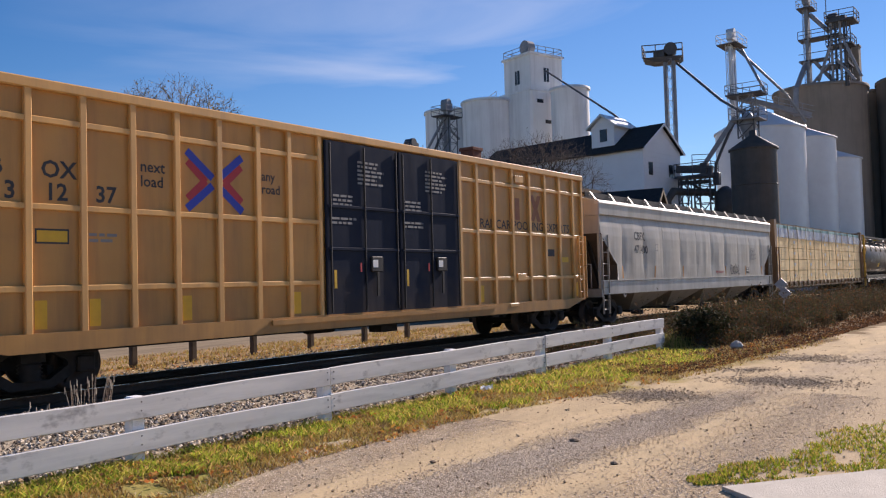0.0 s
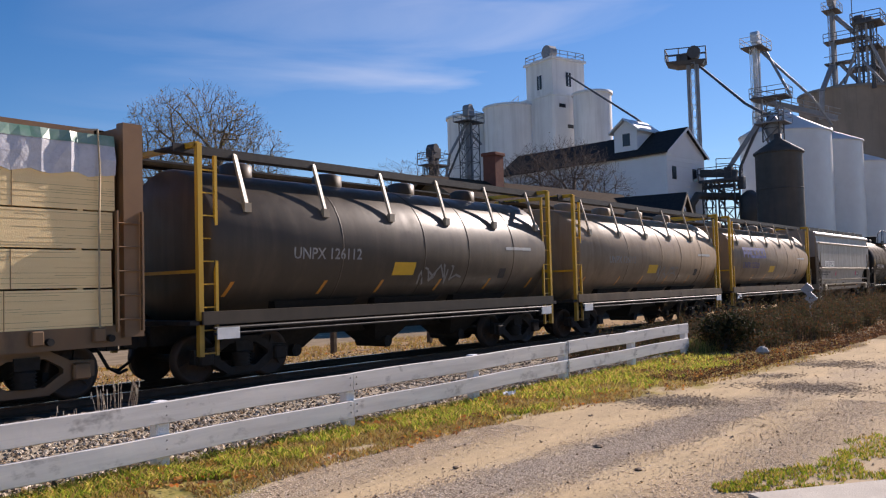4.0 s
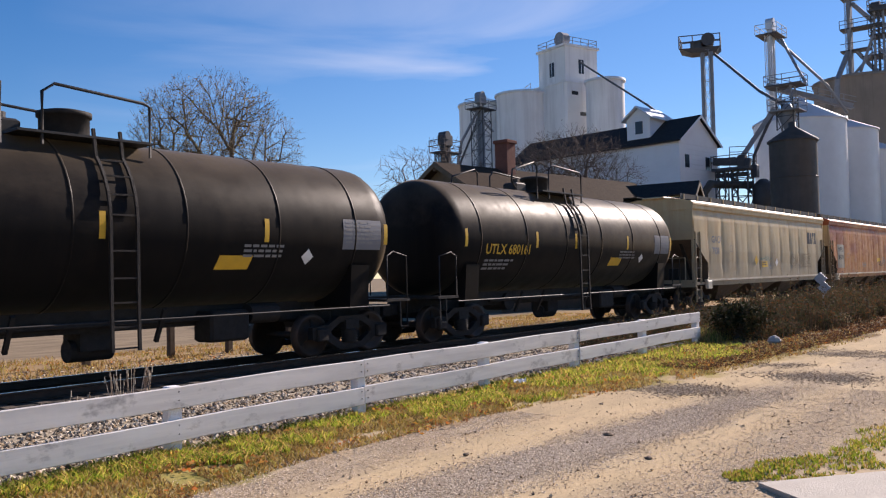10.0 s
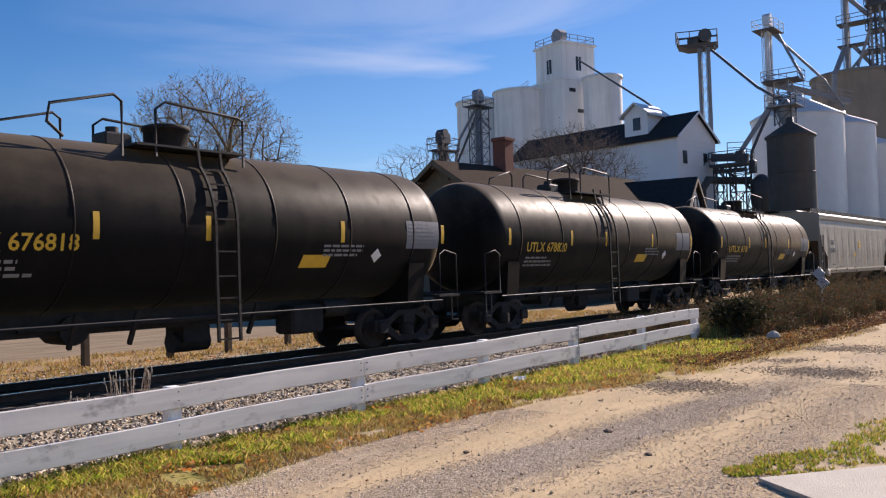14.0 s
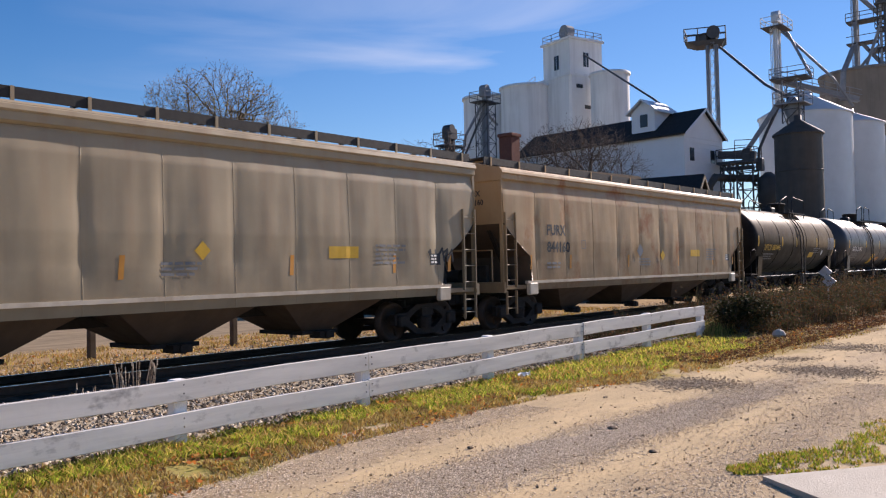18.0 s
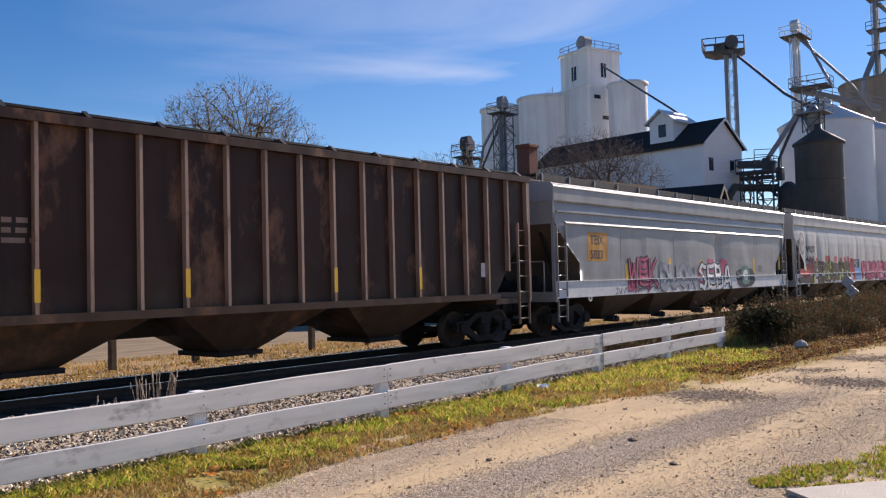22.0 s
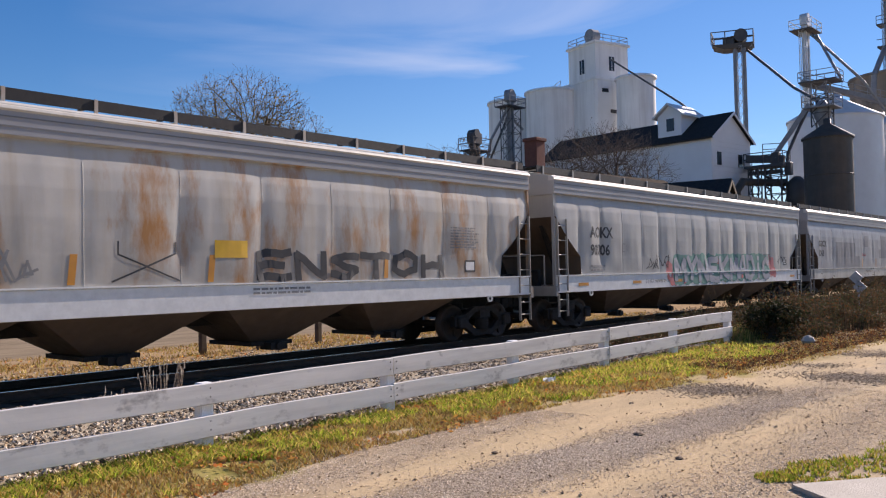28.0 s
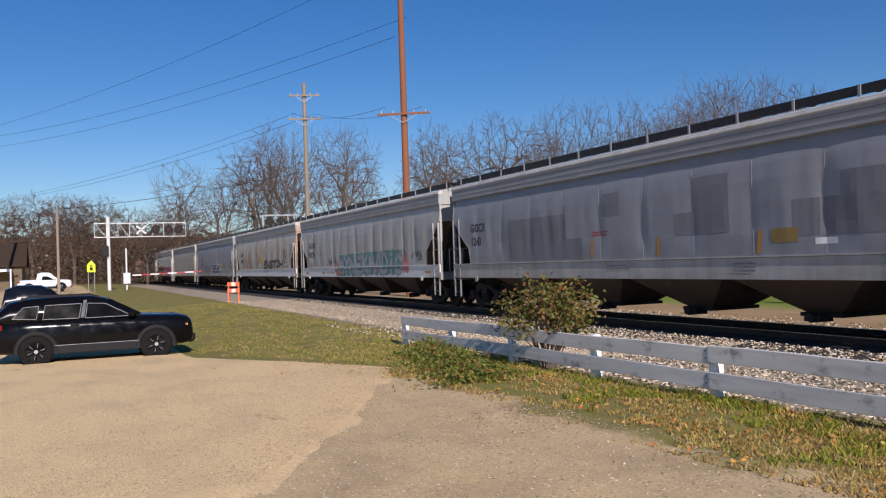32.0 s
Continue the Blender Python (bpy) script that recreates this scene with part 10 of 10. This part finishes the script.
M_CONE = surf("orange_barricade_paint", (0.75, 0.13, 0.02), (0.6, 0.1, 0.02), 0.5, 0, 4, 0.5, bump=0)
ob = thing("barricade", "orange striped barricade beside the track", "barricade", at=pose(-46.6, 8.6, ground_z(-46.6, 8.6), 0, 0, -15))
for y in (-0.27, 0.27):
    part("leg", Mesher().beam((-0.25, y, 0), (0, y, 1.1), 0.06).beam((0.25, y, 0), (0, y, 1.1), 0.06), M_CONE, ob)
for z in (0.55, 0.9):
    part("board", Mesher().box(-0.05, 0.12, -0.32, 0.32, z, z + 0.22), M_CONE, ob)
    part("stripe", Mesher().box(0.122, 0.126, -0.1, 0.1, z + 0.02, z + 0.2), M_WHITE, ob)

M_CLOD = surf("dark_earth_clod", (0.17, 0.12, 0.08), (0.24, 0.17, 0.11), 0.95, 0, 20, 0.8, bump=0.5)
# litter, rocks and a pale stump beside the road
ob = thing("litter", "crumpled sheet of white paper on the verge", "litter", at=pose(9.65, 6.55, ground_z(9.65, 6.55) + 0.03, 0, 0, 25))
crumple = Mesher()
crumple.loft([[(0.035 * i - 0.1, 0.03 * j - 0.07, 0.045 + 0.05 * noise.noise(Vector((i * 0.9, j * 0.8, 4.2))) + 0.03 * ((i + j) % 2)) for j in range(6)] for i in range(7)], closed=False, caps=False)
part("sheet", crumple, M_WHITE, ob)
ob = thing("boulder", "small pale stone beside the weeds", "stone", at=pose(17.2, 5.55, ground_z(17.2, 5.55)))
part("rock", Mesher().spin([(0.1, 0), (0.14, 0.05), (0.1, 0.12), (0.03, 0.16)], 7, smooth=False), M_CONC, ob)
for i, (x, y, s) in enumerate(((7.3, 3.95, 0.05), (5.9, 4.6, 0.03), (8.9, 4.9, 0.03), (6.6, 3.2, 0.035), (10.9, 5.1, 0.04))):
    ob = thing("clod", "dark clod of earth on the road", "stone", "clods on the road", pose(x, y, ground_z(x, y)))
    part("lump", Mesher().spin([(s * 0.8, 0), (s * 1.1, s * 0.3), (s * 0.6, s * 0.6), (s * 0.05, s * 0.7)], 7, smooth=False), M_CLOD, ob)

# ---- parked vehicles ----
M_CARBLACK = surf("glossy_black_car_paint", (0.0035, 0.0035, 0.004), (0.005, 0.005, 0.006), 0.16, 0, 2, 0.3, bump=0, spec=0.3)
M_CARWHITE = surf("white_car_paint", (0.7, 0.7, 0.7), (0.62, 0.62, 0.62), 0.25, 0, 2, 0.3, bump=0)
M_CARNAVY = surf("dark_blue_car_paint", (0.006, 0.008, 0.014), None, 0.2, 0, 2, 0.3, bump=0, spec=0.3)
M_CLADDING = surf("grey_plastic_cladding", (0.017, 0.017, 0.018), (0.026, 0.026, 0.027), 0.7, 0, 5, 0.5, bump=0.1, spec=0.2)
M_TYRE = surf("tyre_rubber", (0.009, 0.009, 0.009), (0.016, 0.015, 0.014), 0.85, 0, 5, 0.6, bump=0.2, spec=0.15)
M_RIM = surf("dark_alloy_rim", (0.012, 0.012, 0.013), None, 0.35, 0.6, 5, 0.3, bump=0)
M_CARGLASS = surf("tinted_car_glass", (0.004, 0.0045, 0.005), None, 0.06, 0, 1, 0.2, bump=0, spec=0.2, ior=1.2)
M_LAMPRED = surf("red_lamp_lens", (0.3, 0.015, 0.02), None, 0.2, 0, 1, 0.2, bump=0)
M_LAMPCLEAR = surf("clear_lamp_lens", (0.3, 0.3, 0.3), None, 0.15, 0, 1, 0.2, bump=0)


def suv(x, y, turn, paint, label, pickup=False, z=None):
    """Forward is local +x; rounded cross-sections along the length make the body and the cabin."""
    ob = thing("pickup_truck" if pickup else "suv", label, "pickup truck" if pickup else "car", at=pose(x, y, ground_z(x, y) + 0.03 if z is None else z, 0, 0, turn))
    L = 2.31
    # x, half width, underside, shoulder height
    stations = [(-L - 0.03, 0.7, 0.5, 0.88), (-L + 0.03, 0.82, 0.42, 1.02), (-L + 0.2, 0.9, 0.36, 1.12), (-1.4, 0.925, 0.32, 1.14), (0.0, 0.925, 0.3, 1.13), (0.9, 0.92, 0.32, 1.12), (1.5, 0.91, 0.33, 1.09), (1.95, 0.89, 0.35, 1.07), (2.16, 0.84, 0.38, 1.02), (2.24, 0.79, 0.42, 0.96), (L - 0.03, 0.72, 0.46, 0.86)]
    rings = []
    for sx, w, lo, hi in stations:
        half = [(w - 0.1, lo), (w - 0.02, lo + 0.1), (w, lo + 0.3), (w - 0.01, hi - 0.2), (w - 0.05, hi - 0.06), (w - 0.16, hi), (w * 0.4, hi + 0.03)]
        rings.append([(sx, q, pz) for q, pz in half] + [(sx, -q, pz) for q, pz in half[::-1]])
    part("body", Mesher().loft(rings, smooth=True), paint, ob)
    top = 1.68
    if pickup:
        cab = [(-0.75, 0.8, 1.12, 0.78), (-0.62, 0.82, 1.72, 0.64), (-0.3, 0.84, 1.82, 0.66), (0.3, 0.84, 1.8, 0.66), (0.55, 0.84, 1.7, 0.66), (1.15, 0.8, 1.12, 0.76)]
    else:
        cab = [(-L + 0.04, 0.8, 1.12, 0.78), (-2.12, 0.84, 1.4, 0.72), (-1.92, 0.86, 1.6, 0.68), (-1.5, 0.87, 1.68, 0.67), (-0.8, 0.87, top + 0.03, 0.67), (-0.1, 0.87, top + 0.02, 0.67), (0.22, 0.86, 1.63, 0.68), (1.1, 0.82, 1.11, 0.78)]
    cab = cab if pickup else [(cx, wb, 1.1 + (zt - 1.1) * 0.9, wt) for cx, wb, zt, wt in cab]
    rings = []
    for sx, wb, zt, wt in cab:
        h = zt - 1.06
        half = [(wb, 1.06), (wb + (wt - wb) * 0.5, 1.06 + h * 0.5), (wt + 0.02, zt - h * 0.12), (wt - 0.1, zt), (wt * 0.4, zt + 0.02)]
        rings.append([(sx, q, pz) for q, pz in half] + [(sx, -q, pz) for q, pz in half[::-1]])
    part("cabin", Mesher().loft(rings, smooth=True), paint, ob)
    wx0, wz0, wx1, wz1 = (1.16, 1.18, 0.56, 1.7) if pickup else (1.04, 1.16, 0.32, 1.55)
    part("windscreen", Mesher().hexa([(wx0 - 0.04, -0.7, wz0), (wx0, -0.7, wz0 + 0.02), (wx0, 0.7, wz0 + 0.02), (wx0 - 0.04, 0.7, wz0)], [(wx1 - 0.04, -0.6, wz1), (wx1, -0.6, wz1 + 0.02), (wx1, 0.6, wz1 + 0.02), (wx1 - 0.04, 0.6, wz1)]), M_CARGLASS, ob, "sloping windscreen")
    for s in (-1, 1):
        def wall(pz):
            return s * (0.875 + (0.685 - 0.875) * (pz - 1.06) / 0.6 + 0.012)
        panes = [((-0.26, 1.13), (0.8, 1.13), (0.2, 1.46), (-0.2, 1.48)), ((-1.2, 1.14), (-0.4, 1.13), (-0.34, 1.48), (-1.14, 1.47)), ((-1.86, 1.18), (-1.34, 1.15), (-1.28, 1.46), (-1.62, 1.44))]
        for q in (panes[:1] if pickup else panes):
            part("side_window", Mesher().hexa([(px, wall(pz) - s * 0.03, pz) for px, pz in q][::s], [(px, wall(pz) + s * 0.008, pz) for px, pz in q][::s]), M_CARGLASS, ob, "tinted side window")
            edge = [(px, wall(pz) + s * 0.006, pz) for px, pz in q]
            part("window_trim", Mesher().rail(edge + edge[:1], 0.014), M_STEEL, ob, "thin bright window trim")
        if not pickup:
            part("window_pillar", Mesher().hexa([(-0.37, wall(1.14), 1.14), (-0.29, wall(1.14), 1.14), (-0.21, wall(1.56), 1.56), (-0.29, wall(1.56), 1.56)][::s], [(-0.37, wall(1.14) + s * 0.014, 1.14), (-0.29, wall(1.14) + s * 0.014, 1.14), (-0.21, wall(1.56) + s * 0.014, 1.56), (-0.29, wall(1.56) + s * 0.014, 1.56)][::s]), M_DARKSTEEL, ob)
        part("mirror", Mesher().soft(0.7, 0.9, min(s * 0.9, s * 1.08), max(s * 0.9, s * 1.08), 1.12, 1.27, 0.04), paint, ob)
        part("sill_cladding", Mesher().soft(-1.0, 1.0, min(s * 0.86, s * 0.945), max(s * 0.86, s * 0.945), 0.3, 0.5, 0.02), M_CLADDING, ob)
        part("sill_trim", Mesher().box(-0.98, 0.98, min(s * 0.93, s * 0.95), max(s * 0.93, s * 0.95), 0.5, 0.515), M_STEEL, ob, "bright strip on the sill")
        part("door_gap", Mesher().box(-0.33, -0.32, min(s * 0.9, s * 0.928), max(s * 0.9, s * 0.928), 0.52, 1.08), M_TYRE, ob)
        for wx in (-1.36, 1.36):
            arch = Mesher()
            ring = []
            for i in range(13):
                a = math.pi * (i - 0.6) / 10.8
                ring.append([(wx + r * math.cos(a), s * q, 0.38 + r * math.sin(a)) for r, q in ((0.38, 0.86), (0.39, 0.955), (0.48, 0.945), (0.5, 0.9))][::s])
            part("wheel_arch", arch.loft(ring, smooth=True), M_CLADDING, ob, "grey plastic wheel-arch trim")
            tread = [(0.23, 0.09), (0.35, 0.11), (0.385, 0.08), (0.39, 0.0), (0.385, -0.08), (0.35, -0.11), (0.2, -0.1)]
            w = part("wheel", Mesher().loft([[(wx + r * math.cos(2 * math.pi * i / 28), s * (0.845 + d), 0.385 + r * math.sin(2 * math.pi * i / 28)) for i in range(28)] for r, d in tread], caps=False, smooth=True), M_TYRE, ob, "black tyre")
            rim = Mesher().cyl((wx, s * 0.86, 0.385), (wx, s * 0.9, 0.385), 0.24, n=20)
            for i in range(6):
                a = 2 * math.pi * i / 6 + 0.3
                for k in (-0.13, 0.13):
                    rim.beam((wx + 0.05 * math.cos(a), s * 0.93, 0.385 + 0.05 * math.sin(a)), (wx + 0.24 * math.cos(a + k), s * 0.935, 0.385 + 0.24 * math.sin(a + k)), 0.025, 0.03)
            part("rim", rim, M_RIM, w, "dark spoked alloy rim")
            for i in range(6):
                a = 2 * math.pi * i / 6 + 0.3
                part("spoke_facet", Mesher().beam((wx + 0.1 * math.cos(a), s * 0.95, 0.385 + 0.1 * math.sin(a)), (wx + 0.2 * math.cos(a), s * 0.95, 0.385 + 0.2 * math.sin(a)), 0.03, 0.01), M_STEEL, w)
            part("hub_cap", Mesher().cyl((wx, s * 0.93, 0.385), (wx, s * 0.95, 0.385), 0.045, n=12), M_GALV, w)
        part("headlight", Mesher().soft(L - 0.34, L - 0.14, min(s * 0.5, s * 0.82), max(s * 0.5, s * 0.82), 0.84, 0.92, 0.03), M_LAMPCLEAR, ob)
        part("side_marker", Mesher().soft(L - 0.32, L - 0.16, min(s * 0.8, s * 0.845), max(s * 0.8, s * 0.845), 0.8, 0.86, 0.01), M_ORANGE, ob)
        part("tail_light", Mesher().soft(-L - 0.01, -L + 0.24, min(s * 0.66, s * 0.905), max(s * 0.66, s * 0.905), 0.9, 1.06, 0.03), M_LAMPRED, ob)
        for hx in (-0.5, 0.5):
            part("door_handle", Mesher().soft(hx - 0.1, hx + 0.1, min(s * 0.915, s * 0.945), max(s * 0.915, s * 0.945), 0.96, 0.99, 0.008), M_CLADDING, ob)
        if not pickup:
            part("roof_rail", Mesher().rail([(-1.7, s * 0.6, 1.59), (-1.5, s * 0.6, 1.67), (-0.1, s * 0.6, 1.68), (0.12, s * 0.6, 1.6)], 0.035), M_CLADDING, ob)
    part("front_bumper", Mesher().soft(L - 0.2, L + 0.04, -0.7, 0.7, 0.36, 0.62, 0.06), M_CLADDING, ob)
    part("rear_bumper", Mesher().soft(-L - 0.06, -L + 0.15, -0.78, 0.78, 0.4, 0.68, 0.06), M_CLADDING, ob)
    return ob


suv(-23.2, 0.8, 90, M_CARBLACK, "glossy black SUV parked on the apron", z=ground_z(-23.2, 0.8) - 0.04)
suv(-28.2, -0.85, 90, M_CARNAVY, "dark blue pickup truck parked behind the black SUV", True)
suv(-88, -1.3, 90, M_CARWHITE, "white pickup truck beyond the parked cars", True)
hs = gable("house", "small brown timber house beyond the crossing", "house", pose(-118, -12, 0, 0, 0, 0), 9, 8, 3.0, 5.5, M_DEPOT, M_DEPOTROOF, 0.5)
part("porch", Mesher().box(9, 11, 1, 7, 2.2, 2.5).box(10.8, 11, 1, 1.2, 0, 2.2).box(10.8, 11, 6.8, 7, 0, 2.2), M_SIDING, hs)
part("window", Mesher().box(8.98, 9.05, 2, 4, 1, 2.1), M_GLASSDARK, hs)
# ---- movement: the train rolls past, gathering a little speed ----
SPEEDS = [(0, 15.5), (8, 15.4), (10.5, 15.95), (13, 16.0), (17.5, 16.35), (22, 16.5), (24, 16.85), (32, 16.88)]


def travelled(t):
    d, step = 0.0, 0.02
    ts = np.arange(0, t + 1e-6, step)
    v = np.interp(ts, [a for a, _ in SPEEDS], [b for _, b in SPEEDS])
    return float(((v[1:] + v[:-1]) / 2).sum() * step) if len(ts) > 1 else 0.0


def motions():
    times = [i for i in range(33)]
    gone = [travelled(t) for t in times]
    for car, centre, _ in CARS:
        walk(car, [(t, pose(centre - g, TRACK_Y, RAIL_Z)) for t, g in zip(times, gone)])
    # the wheels turn as far as the train has rolled; all of a side's wheels share one course
    fine = [i / FPS for i in range(32 * FPS + 1)]
    roll = np.concatenate([[0], np.cumsum(np.interp(fine[1:], [a for a, _ in SPEEDS], [b for _, b in SPEEDS]) / FPS)]) / 0.457
    for s in (-1, 1):
        first = SPIN[s][0]
        walk(first, [(t, pose(s * 0.89, 0, 0.457, 0, -math.degrees(r), 0)) for t, r in zip(fine, roll)])
        for ob in SPIN[s][1:]:
            ob.rotation_mode = "QUATERNION"
            ob.animation_data_create()
            ob.animation_data.action = first.animation_data.action
            ob.animation_data.action_slot = first.animation_data.action_slot


motions()
